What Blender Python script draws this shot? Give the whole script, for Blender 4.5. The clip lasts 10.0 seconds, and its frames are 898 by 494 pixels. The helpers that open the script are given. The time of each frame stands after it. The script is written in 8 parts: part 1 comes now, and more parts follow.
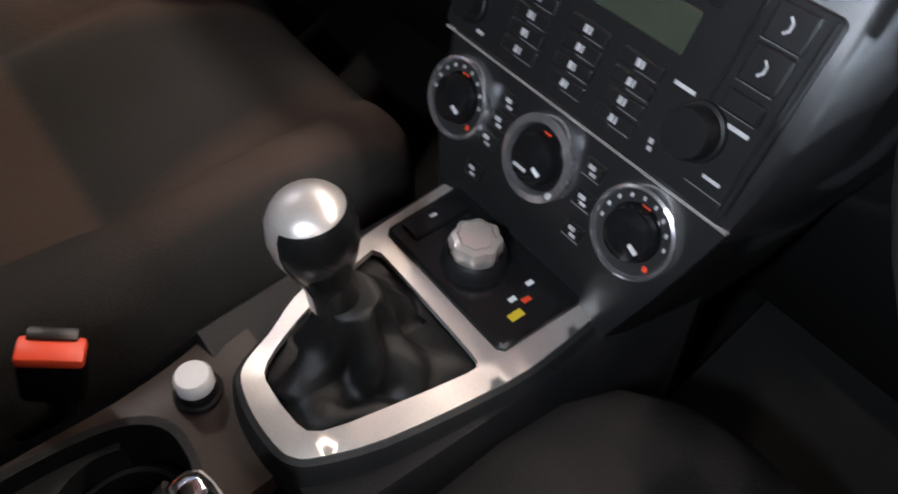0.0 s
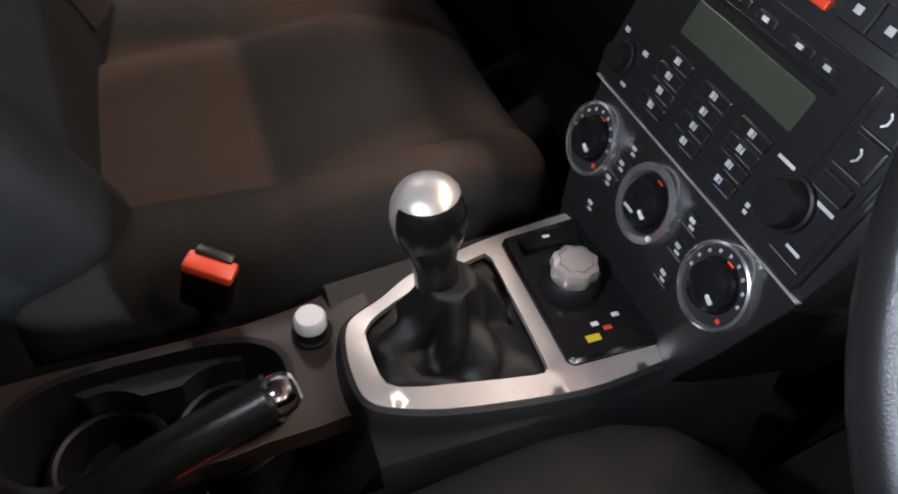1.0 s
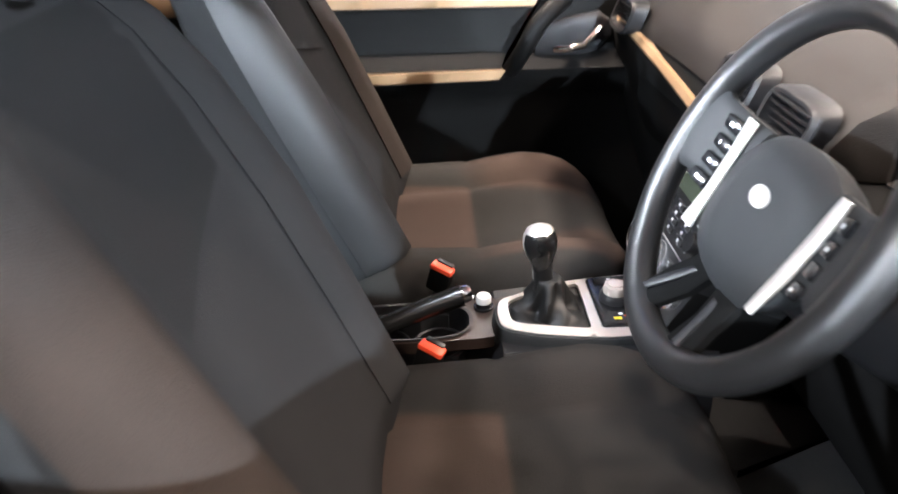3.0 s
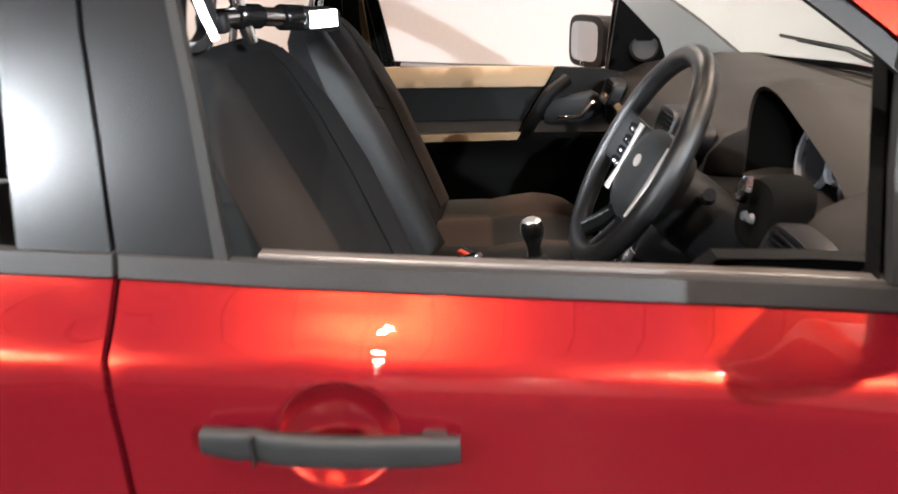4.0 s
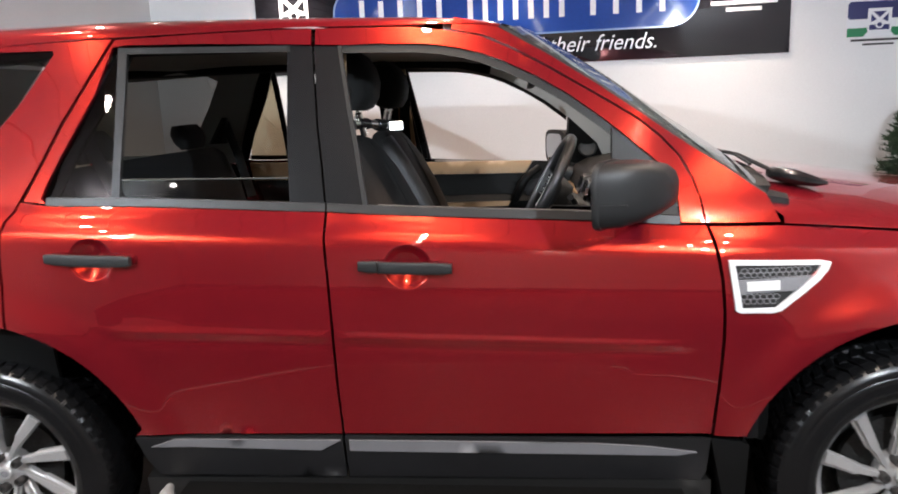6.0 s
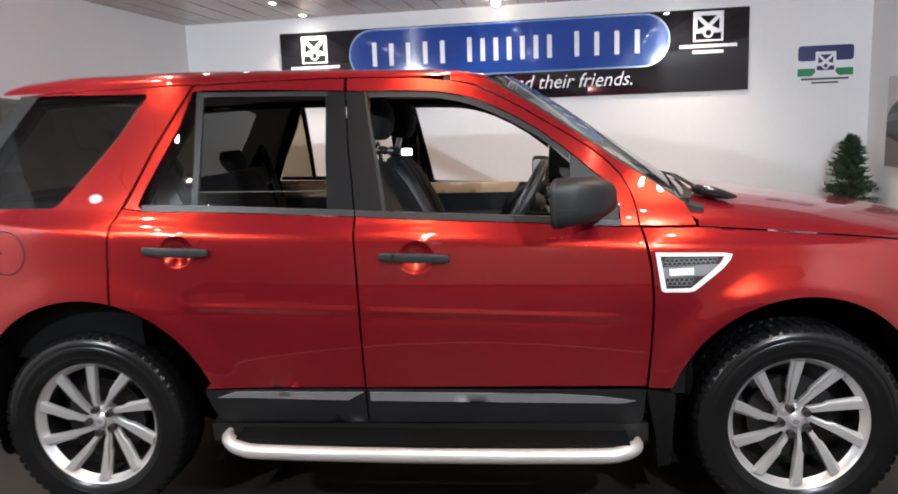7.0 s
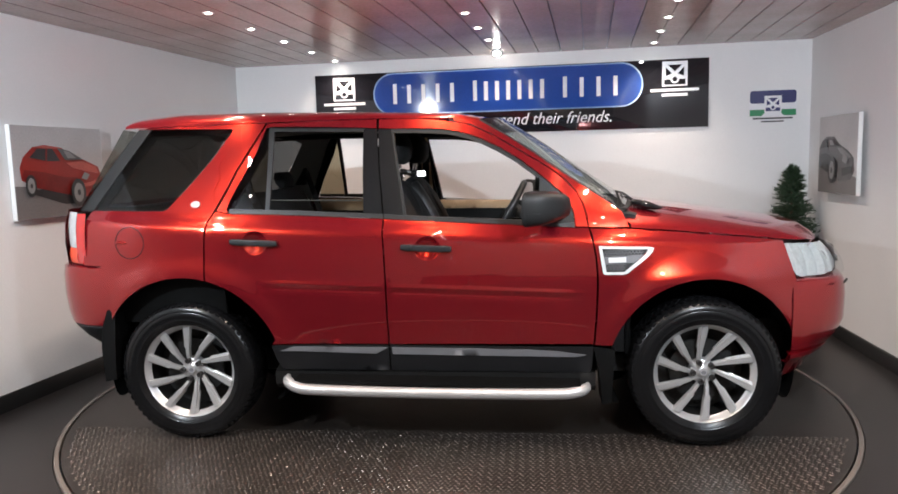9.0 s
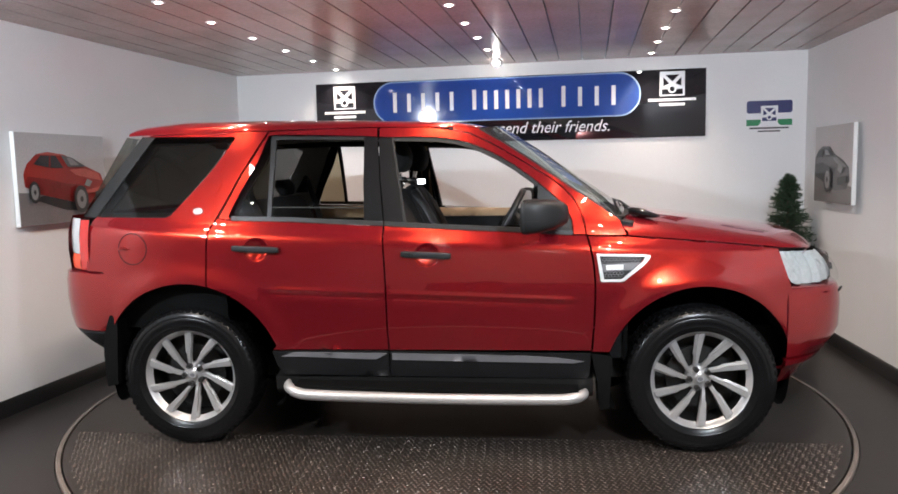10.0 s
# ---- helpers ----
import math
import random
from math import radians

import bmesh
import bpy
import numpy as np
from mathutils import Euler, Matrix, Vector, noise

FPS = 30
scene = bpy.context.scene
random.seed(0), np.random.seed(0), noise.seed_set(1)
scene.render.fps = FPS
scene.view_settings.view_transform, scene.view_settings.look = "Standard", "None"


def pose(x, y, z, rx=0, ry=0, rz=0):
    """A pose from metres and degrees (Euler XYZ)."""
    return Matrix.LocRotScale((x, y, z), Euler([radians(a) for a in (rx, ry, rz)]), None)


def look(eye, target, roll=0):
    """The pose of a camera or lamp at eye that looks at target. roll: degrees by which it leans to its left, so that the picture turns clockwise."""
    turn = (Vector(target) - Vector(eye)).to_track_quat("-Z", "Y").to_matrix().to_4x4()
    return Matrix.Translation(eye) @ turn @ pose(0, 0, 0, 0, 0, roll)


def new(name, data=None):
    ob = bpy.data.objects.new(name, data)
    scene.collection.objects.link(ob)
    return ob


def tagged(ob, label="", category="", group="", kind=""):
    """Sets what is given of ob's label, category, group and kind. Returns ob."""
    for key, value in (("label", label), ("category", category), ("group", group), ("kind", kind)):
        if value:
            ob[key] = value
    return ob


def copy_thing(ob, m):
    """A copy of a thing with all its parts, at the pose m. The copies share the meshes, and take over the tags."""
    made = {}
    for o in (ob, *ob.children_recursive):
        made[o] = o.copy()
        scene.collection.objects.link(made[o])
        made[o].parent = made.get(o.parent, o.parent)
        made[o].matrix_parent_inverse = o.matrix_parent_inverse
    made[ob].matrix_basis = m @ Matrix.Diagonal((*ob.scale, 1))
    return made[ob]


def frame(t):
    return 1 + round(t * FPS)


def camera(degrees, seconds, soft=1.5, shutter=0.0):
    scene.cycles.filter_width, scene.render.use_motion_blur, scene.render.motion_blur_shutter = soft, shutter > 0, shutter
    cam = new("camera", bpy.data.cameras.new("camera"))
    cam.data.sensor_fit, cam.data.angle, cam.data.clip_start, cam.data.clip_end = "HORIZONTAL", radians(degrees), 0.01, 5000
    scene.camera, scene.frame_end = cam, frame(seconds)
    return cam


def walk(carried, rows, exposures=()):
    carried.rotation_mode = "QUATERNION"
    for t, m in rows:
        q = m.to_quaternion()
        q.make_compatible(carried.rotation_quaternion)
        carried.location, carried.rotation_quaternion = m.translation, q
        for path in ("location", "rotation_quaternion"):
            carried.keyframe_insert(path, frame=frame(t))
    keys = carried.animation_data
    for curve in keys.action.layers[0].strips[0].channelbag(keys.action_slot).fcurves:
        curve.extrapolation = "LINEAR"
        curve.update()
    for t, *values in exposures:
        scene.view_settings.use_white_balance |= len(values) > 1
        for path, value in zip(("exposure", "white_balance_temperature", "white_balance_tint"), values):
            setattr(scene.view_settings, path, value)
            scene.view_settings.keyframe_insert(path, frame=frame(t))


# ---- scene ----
cam = camera(62.4, 10.0, soft=1.7, shutter=0.5)
PATH = [
    (0, (1.443, -0.255, 1.213), (2.295, 0.754, -0.288), 3.3),
    (0.5, (1.449, -0.286, 1.227), (2.126, 0.897, -0.237), 3.2),
    (1, (1.443, -0.333, 1.244), (1.964, 0.961, -0.189), 3.4),
    (1.5, (1.434, -0.39, 1.282), (1.826, 0.985, -0.116), 2.6),
    (2, (1.433, -0.522, 1.336), (1.663, 1.02, 0.082), 0.8),
    (2.2, (1.439, -0.59, 1.361), (1.587, 1.004, 0.162), -0.5),
    (3.3, (1.392, -1.136, 1.46), (1.422, 0.679, 0.62), -1.7),
    (3.5, (1.406, -1.244, 1.453), (1.414, 0.604, 0.687), -1.9),
    (3.7, (1.442, -1.402, 1.484), (1.406, 0.446, 0.72), -2.1),
    (4, (1.44, -1.556, 1.451), (1.366, 0.314, 0.747), -1.6),
    (4.5, (1.442, -1.856, 1.428), (1.353, 0.049, 0.826), -2.3),
    (5, (1.482, -2.192, 1.442), (1.373, -0.262, 0.93), -2.1),
    (5.5, (1.546, -2.533, 1.443), (1.373, -0.588, 1.013), -2.4),
    (6.8, (1.635, -3.395, 1.447), (1.474, -1.428, 1.121), -1.9),
    (7, (1.654, -3.529, 1.461), (1.477, -1.561, 1.152), -2.0),
    (7.5, (1.66, -3.843, 1.443), (1.461, -1.87, 1.185), -2.1),
    (8, (1.697, -4.142, 1.451), (1.53, -2.167, 1.184), -2.1),
    (8.5, (1.785, -4.417, 1.432), (1.573, -2.444, 1.184), -1.6),
    (9, (1.792, -4.562, 1.451), (1.584, -2.587, 1.218), -1.4),
    (9.5, (1.787, -4.601, 1.449), (1.578, -2.624, 1.232), -1.3),
    (10, (1.792, -4.607, 1.45), (1.588, -2.629, 1.239), -1.2),
]
EXPOSURE = [(0.0, 0.72, 5850, 10), (1.4, 0.8, 5850, 10), (2.0, 1.05, 5850, 10), (2.3, 1.35, 5850, 10), (3.3, 2.4, 5950, 10), (3.6, 2.1, 5950, 10), (4.0, 1.0, 6400, 10), (4.5, 0.29, 6600, 10), (5.0, 0.25, 6300, 10), (5.5, 0.27, 6200, 10), (7.0, 0.11, 6150, 10), (10.0, 0.01, 6150, 10)]
walk(cam, [(t, look(eye, target, roll)) for t, eye, target, roll in PATH], EXPOSURE)
from mathutils import geometry

# ---- world and light ----
world = bpy.data.worlds.new("world")
world.use_nodes = True
scene.world = world
world.node_tree.nodes["Background"].inputs[0].default_value = (0.9, 0.92, 1.0, 1)
world.node_tree.nodes["Background"].inputs[1].default_value = 0.02


def lamp(name, kind, m, energy, colour=(1, 0.93, 0.84), **more):
    data = bpy.data.lights.new(name, kind)
    data.energy, data.color = energy, colour
    if kind == "SPOT":
        data.spot_size, data.spot_blend, data.shadow_soft_size = more["cone"], more["blend"], more["radius"]
    elif kind == "AREA":
        data.shape, data.size, data.size_y = "RECTANGLE", more["size"], more["size_y"]
    else:
        data.shadow_soft_size = more["radius"]
    ob = new(name, data)
    ob.matrix_world = m
    return ob


CEIL = 2.40


def row_of(x0, y0, step, first, last):
    return [(x0 + 0.084 * step * k, y0 + step * k) for k in range(first, last)]


DOWNLIGHTS = row_of(-0.217, -0.558, 0.59, -5, 6) + row_of(1.364, -0.17, 0.565, -11, 5) + row_of(2.74, 0.266, 0.59, -12, 4)
SPOT_W, RIG_W = 34.0, 13.0
FLOODS = ((-0.83, -3.25, 350.0), (2.92, -3.35, 350.0))
for lx, ly in DOWNLIGHTS:
    lamp("downlight_bulb", "SPOT", pose(lx, ly, CEIL - 0.03), SPOT_W, (1, 0.80, 0.63), cone=radians(122), blend=0.9, radius=0.022)
for lx, ly, watts in FLOODS:
    lamp("flood_bulb", "SPOT", look((lx, ly + 0.05, 2.332), (lx + 0.1, 2.4, 1.5)), watts, (0.88, 0.95, 1.0), cone=radians(140), blend=1.0, radius=0.025)
lamp("rig_light", "SPOT", look((1.199, -0.252, 1.374), (1.82, -0.06, 1.05)), RIG_W, (0.96, 0.98, 1.0), cone=radians(88), blend=1.0, radius=0.02)


# ---- materials ----
def mat(name, col, rough=0.5, metal=0.0, var=0.12, scale=4.0, grain=90.0, bump=0.0, coat=0.0, coat_rough=0.03, spec=0.5, emit=None, power=0.0, rvar=0.12, sheen=0.0):
    """A surface with broad stains, fine grain and fine relief."""
    m = bpy.data.materials.new(name)
    m.use_nodes = True
    nt = m.node_tree
    b = nt.nodes["Principled BSDF"]
    co = nt.nodes.new("ShaderNodeTexCoord")
    big, fine = nt.nodes.new("ShaderNodeTexNoise"), nt.nodes.new("ShaderNodeTexNoise")
    for n, sc, det in ((big, scale, 5), (fine, grain, 3)):
        n.inputs["Scale"].default_value, n.inputs["Detail"].default_value = sc, det
        nt.links.new(co.outputs["Object"], n.inputs["Vector"])
    add = nt.nodes.new("ShaderNodeMath")
    add.operation = "ADD"
    nt.links.new(big.outputs["Fac"], add.inputs[0])
    nt.links.new(fine.outputs["Fac"], add.inputs[1])
    rng = nt.nodes.new("ShaderNodeMapRange")
    rng.inputs["From Min"].default_value, rng.inputs["From Max"].default_value = 0.7, 1.3
    rng.inputs["To Min"].default_value, rng.inputs["To Max"].default_value = 1 - var, 1 + var
    nt.links.new(add.outputs[0], rng.inputs["Value"])
    mul = nt.nodes.new("ShaderNodeVectorMath")
    mul.operation = "SCALE"
    mul.inputs[0].default_value = col
    nt.links.new(rng.outputs[0], mul.inputs["Scale"])
    nt.links.new(mul.outputs[0], b.inputs["Base Color"])
    rr = nt.nodes.new("ShaderNodeMapRange")
    rr.inputs["To Min"].default_value, rr.inputs["To Max"].default_value = max(0.0, rough * (1 - rvar)), min(1.0, rough * (1 + rvar))
    nt.links.new(big.outputs["Fac"], rr.inputs["Value"])
    nt.links.new(rr.outputs[0], b.inputs["Roughness"])
    b.inputs["Metallic"].default_value = metal
    b.inputs["Specular IOR Level"].default_value = spec
    b.inputs["Coat Weight"].default_value, b.inputs["Coat Roughness"].default_value = coat, coat_rough
    b.inputs["Sheen Weight"].default_value = sheen
    if emit:
        b.inputs["Emission Color"].default_value, b.inputs["Emission Strength"].default_value = (*emit, 1), power
    if bump:
        bp = nt.nodes.new("ShaderNodeBump")
        bp.inputs["Strength"].default_value, bp.inputs["Distance"].default_value = bump, 0.002
        nt.links.new(fine.outputs["Fac"], bp.inputs["Height"])
        nt.links.new(bp.outputs[0], b.inputs["Normal"])
    return m


def glass(name, tint, gloss=0.02):
    m = bpy.data.materials.new(name)
    m.use_nodes = True
    nt = m.node_tree
    nt.nodes.remove(nt.nodes["Principled BSDF"])
    tr, gl, mx, lw, pw, ma = (nt.nodes.new("ShaderNode" + k) for k in ("BsdfTransparent", "BsdfGlossy", "MixShader", "LayerWeight", "Math", "Math"))
    tr.inputs[0].default_value = (*tint, 1)
    gl.inputs["Roughness"].default_value = gloss
    # gloss rises towards grazing views, alike from both sides of the pane
    lw.inputs["Blend"].default_value = 0.5
    pw.operation, ma.operation = "POWER", "MULTIPLY_ADD"
    pw.inputs[1].default_value = 5.0
    ma.inputs[1].default_value, ma.inputs[2].default_value = 0.93, 0.038
    nt.links.new(lw.outputs["Facing"], pw.inputs[0])
    nt.links.new(pw.outputs[0], ma.inputs[0])
    nt.links.new(ma.outputs[0], mx.inputs[0])
    nt.links.new(tr.outputs[0], mx.inputs[1])
    nt.links.new(gl.outputs[0], mx.inputs[2])
    nt.links.new(mx.outputs[0], nt.nodes["Material Output"].inputs[0])
    return m


def flakes(name, col, deep):
    """Metallic car paint: bright flakes that tilt the normal a little, in a deep red body, under a clear coat."""
    m = mat(name, col, rough=0.24, metal=1.0, var=0.05, scale=1.5, grain=900, coat=1.0, coat_rough=0.008, rvar=0.06)
    nt = m.node_tree
    b = nt.nodes["Principled BSDF"]
    b.inputs["Coat IOR"].default_value = 1.55
    co = nt.nodes.new("ShaderNodeTexCoord")
    vo = nt.nodes.new("ShaderNodeTexVoronoi")
    vo.inputs["Scale"].default_value = 1600
    nt.links.new(co.outputs["Object"], vo.inputs["Vector"])
    bp = nt.nodes.new("ShaderNodeBump")
    bp.inputs["Strength"].default_value, bp.inputs["Distance"].default_value = 0.12, 0.0004
    nt.links.new(vo.outputs["Distance"], bp.inputs["Height"])
    nt.links.new(bp.outputs[0], b.inputs["Normal"])
    body, mix = nt.nodes.new("ShaderNodeBsdfPrincipled"), nt.nodes.new("ShaderNodeMixShader")
    body.inputs["Base Color"].default_value, body.inputs["Roughness"].default_value = (*deep, 1), 0.6
    body.inputs["Specular IOR Level"].default_value = 0.0
    body.inputs["Coat Weight"].default_value, body.inputs["Coat Roughness"].default_value, body.inputs["Coat IOR"].default_value = 1.0, 0.008, 1.55
    mix.inputs[0].default_value = 0.48
    nt.links.new(body.outputs[0], mix.inputs[1])
    nt.links.new(b.outputs[0], mix.inputs[2])
    nt.links.new(mix.outputs[0], nt.nodes["Material Output"].inputs[0])
    return m


PAINT = flakes("red_metallic_paint", (0.50, 0.031, 0.0120), (0.175, 0.0068, 0.0145))
WALL = mat("wall_paint", (0.76, 0.755, 0.75), 0.62, var=0.05, scale=1.2, grain=160, bump=0.15)
WOODCEIL = mat("ceiling_laminate", (0.42, 0.345, 0.325), 0.25, var=0.16, scale=3.0, grain=40, bump=0.05)
FLOORM = mat("dark_floor_covering", (0.0165, 0.0138, 0.0130), 0.33, var=0.3, scale=1.6, grain=120, bump=0.25, spec=0.35)
TREADM = mat("dark_tread_plate", (0.040, 0.033, 0.029), 0.34, metal=0.5, var=0.35, scale=2.2, grain=60, bump=0.3)
STUDM = mat("worn_stud_steel", (0.15, 0.13, 0.115), 0.32, metal=0.85, var=0.35, scale=2.2, grain=60)
RINGM = mat("worn_steel_ring", (0.22, 0.185, 0.160), 0.5, metal=0.35, var=0.25, scale=6, grain=150, bump=0.2)
SKIRTM = mat("matt_black_lining", (0.006, 0.006, 0.006), 0.7, var=0.2, spec=0.15)
SKIRT = mat("black_skirting_gloss", (0.010, 0.010, 0.010), 0.35, var=0.2)
BLACK = mat("black_trim_plastic", (0.011, 0.011, 0.012), 0.42, var=0.2, scale=8, grain=500, bump=0.25, spec=0.25)
GLOSSB = mat("gloss_black_plastic", (0.010, 0.010, 0.011), 0.16, var=0.15, scale=6, grain=300)
RUBBER = mat("rubber", (0.011, 0.011, 0.011), 0.5, var=0.3, scale=9, grain=900, bump=0.2, spec=0.3)
TYREM = mat("tyre_rubber", (0.006, 0.006, 0.0065), 0.26, var=0.3, scale=7, grain=180, bump=0.10, spec=0.3)
STRIPD = mat("dull_metal_strip", (0.17, 0.165, 0.16), 0.4, metal=0.5, var=0.1, scale=12)
GREYP = mat("dark_grey_plastic", (0.019, 0.020, 0.021), 0.48, var=0.15, scale=7, grain=1200, bump=0.25, spec=0.25)
PILLAR = mat("black_pillar_film", (0.007, 0.007, 0.0078), 0.25, var=0.08, scale=3, grain=900, bump=0.0, spec=0.42, rvar=0.04)
SILVER = mat("silver_paint", (0.56, 0.555, 0.55), 0.38, metal=0.55, var=0.06, scale=8, grain=700, bump=0.04)
CHROME = mat("chrome", (0.85, 0.85, 0.86), 0.08, metal=1.0, var=0.03)
ALLOY = mat("alloy_wheel_silver", (0.55, 0.545, 0.545), 0.32, metal=0.6, var=0.08, scale=12, grain=400, coat=0.4)
STEEL = mat("brake_steel", (0.045, 0.044, 0.043), 0.45, metal=0.8, var=0.3, scale=12)
SATIN = mat("satin_aluminium", (0.76, 0.72, 0.68), 0.33, metal=0.7, var=0.06, scale=10, grain=600, bump=0.05)
STRIPM = mat("grey_strip_plastic", (0.15, 0.15, 0.16), 0.45, metal=0.0, var=0.08, scale=10, grain=300)
CLOTH = mat("charcoal_seat_cloth", (0.0170, 0.0168, 0.0172), 0.85, var=0.18, scale=5, grain=700, bump=0.6, spec=0.15)


def two_tone(name, dark, brown, front=1.0):
    """Seat cloth woven in two colours: brown towards the rear and along the front bolsters, charcoal between."""
    m = mat(name, (1, 1, 1), 0.85, var=0.18, scale=5, grain=700, bump=0.6, spec=0.15)
    nt = m.node_tree
    b = nt.nodes["Principled BSDF"]
    co, sp = nt.nodes.new("ShaderNodeTexCoord"), nt.nodes.new("ShaderNodeSeparateXYZ")
    nt.links.new(co.outputs["Object"], sp.inputs[0])

    def calc(op, a, c=None):
        n = nt.nodes.new("ShaderNodeMath")
        n.operation = op
        for k, v in enumerate((a, c)):
            if v is None:
                continue
            if isinstance(v, (int, float)):
                n.inputs[k].default_value = v
            else:
                nt.links.new(v, n.inputs[k])
        return n.outputs[0]

    def ramp(v, a, c):
        n = nt.nodes.new("ShaderNodeMapRange")
        n.interpolation_type = "SMOOTHSTEP"
        n.inputs["From Min"].default_value, n.inputs["From Max"].default_value = a, c
        nt.links.new(v, n.inputs["Value"])
        return n.outputs[0]

    u = calc("ABSOLUTE", calc("SUBTRACT", calc("ABSOLUTE", sp.outputs[1]), 0.368))
    rear = calc("MULTIPLY", ramp(sp.outputs[0], 1.492, 1.478), ramp(u, 0.150, 0.140))
    slant = calc("ADD", u, calc("MULTIPLY", calc("SUBTRACT", sp.outputs[0], 1.50), 0.30))
    side = calc("MULTIPLY", ramp(slant, 0.120, 0.165), calc("MULTIPLY", ramp(sp.outputs[0], 1.44, 1.56), ramp(sp.outputs[2], 0.745, 0.775)))
    side = calc("MULTIPLY", calc("MULTIPLY", side, ramp(u, 0.232, 0.212)), front)
    mask = calc("MAXIMUM", rear, side)
    mix = nt.nodes.new("ShaderNodeMix")
    mix.data_type = "RGBA"
    mix.inputs["A"].default_value, mix.inputs["B"].default_value = (*dark, 1), (*brown, 1)
    nt.links.new(mask, mix.inputs["Factor"])
    # the grain of mat() scales the woven colour
    link = b.inputs["Base Color"].links[0]
    scaler = link.from_node
    nt.links.new(mix.outputs["Result"], scaler.inputs[0])
    return m




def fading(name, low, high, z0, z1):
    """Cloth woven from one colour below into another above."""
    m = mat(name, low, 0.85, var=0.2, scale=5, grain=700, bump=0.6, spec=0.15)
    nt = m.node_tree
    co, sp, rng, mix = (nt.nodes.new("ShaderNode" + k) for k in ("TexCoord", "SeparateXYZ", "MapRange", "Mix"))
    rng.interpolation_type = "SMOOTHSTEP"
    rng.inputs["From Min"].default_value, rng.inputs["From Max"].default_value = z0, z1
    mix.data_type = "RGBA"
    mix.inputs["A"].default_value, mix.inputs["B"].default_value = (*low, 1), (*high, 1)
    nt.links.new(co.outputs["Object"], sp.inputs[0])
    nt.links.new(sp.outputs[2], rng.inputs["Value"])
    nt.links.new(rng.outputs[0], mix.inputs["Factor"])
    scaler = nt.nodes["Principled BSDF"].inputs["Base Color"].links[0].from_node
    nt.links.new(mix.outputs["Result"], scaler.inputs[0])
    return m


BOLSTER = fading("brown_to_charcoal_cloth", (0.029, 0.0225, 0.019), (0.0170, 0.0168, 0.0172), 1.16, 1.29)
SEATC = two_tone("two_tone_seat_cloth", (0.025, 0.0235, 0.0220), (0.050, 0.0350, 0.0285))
# driver's cushion: same cloth, shade put in as darker, muted colours
SEATD = two_tone("shaded_two_tone_seat_cloth", (0.0130, 0.0125, 0.0120), (0.034, 0.0245, 0.0200), 0.12)
PANELC = mat("dark_shoulder_cloth", (0.0120, 0.0119, 0.0122), 0.82, var=0.18, scale=5, grain=700, bump=0.5, spec=0.12)
CLOTHD = mat("black_seat_cloth", (0.0095, 0.0097, 0.0100), 0.8, var=0.18, scale=5, grain=700, bump=0.5, spec=0.1)
MIRRORB = mat("black_mirror_shell", (0.009, 0.009, 0.0095), 0.46, var=0.15, scale=9, grain=700, bump=0.1, spec=0.35)
VENTS = mat("bright_silver_paint", (0.74, 0.74, 0.74), 0.32, metal=0.25, var=0.05, scale=8, grain=700)
# drawn as thin lines for the light that key edges catch
KEYLIT = mat("grey_catch_light", (0.16, 0.16, 0.165), 0.5, var=0.15, scale=60)
NUTM = mat("dark_nut_steel", (0.050, 0.047, 0.046), 0.38, metal=0.4, var=0.15, scale=60)
MARKG = mat("pale_grey_mark", (0.52, 0.52, 0.53), 0.5, var=0.15, scale=60)
GAITER = mat("creased_gaiter_leather", (0.007, 0.007, 0.007), 0.46, var=0.2, scale=30, grain=900, bump=0.2, spec=0.3)
HBRAKE = mat("worn_black_grip", (0.009, 0.009, 0.009), 0.26, var=0.2, scale=14, grain=700, bump=0.08)
LEVERB = mat("black_lever_leather", (0.008, 0.008, 0.008), 0.28, var=0.15, scale=20, grain=700, bump=0.1, spec=0.4)
DIALCH = mat("satin_chrome", (0.80, 0.80, 0.82), 0.20, metal=0.9, var=0.04)
MOULD = mat("grey_belt_moulding", (0.026, 0.025, 0.025), 0.42, var=0.15, scale=9, grain=300, spec=0.25)
SLOTM = mat("grey_slot_lining", (0.085, 0.074, 0.070), 0.36, var=0.12, scale=8, grain=300)
LEATHER = mat("dark_leather", (0.0105, 0.0104, 0.0106), 0.44, var=0.15, scale=6, grain=1300, bump=0.3)
KNOBM = mat("pale_knob_metal", (0.80, 0.72, 0.66), 0.24, metal=0.6, var=0.05, scale=40, grain=900)
BANDM = mat("grey_dial_band", (0.045, 0.045, 0.047), 0.35, metal=0.4, var=0.08, scale=40)
DASHT = mat("soft_dash_plastic", (0.0112, 0.0097, 0.0087), 0.55, var=0.12, scale=6, grain=650, bump=0.5, spec=0.2)
DARKT = mat("dark_trim", (0.0042, 0.0042, 0.0042), 0.5, var=0.2, scale=6, grain=500, bump=0.4, spec=0.1)
LINERB = mat("black_liner_felt", (0.0035, 0.0035, 0.0035), 0.9, var=0.2, spec=0.05)
RIMLEATHER = mat("worn_wheel_leather", (0.0105, 0.0105, 0.0108), 0.33, var=0.15, scale=9, grain=1100, bump=0.2)
# headlining grey at half strength, the rear cabin's shade put into the colour
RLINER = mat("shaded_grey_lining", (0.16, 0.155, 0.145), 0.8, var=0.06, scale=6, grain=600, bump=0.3)
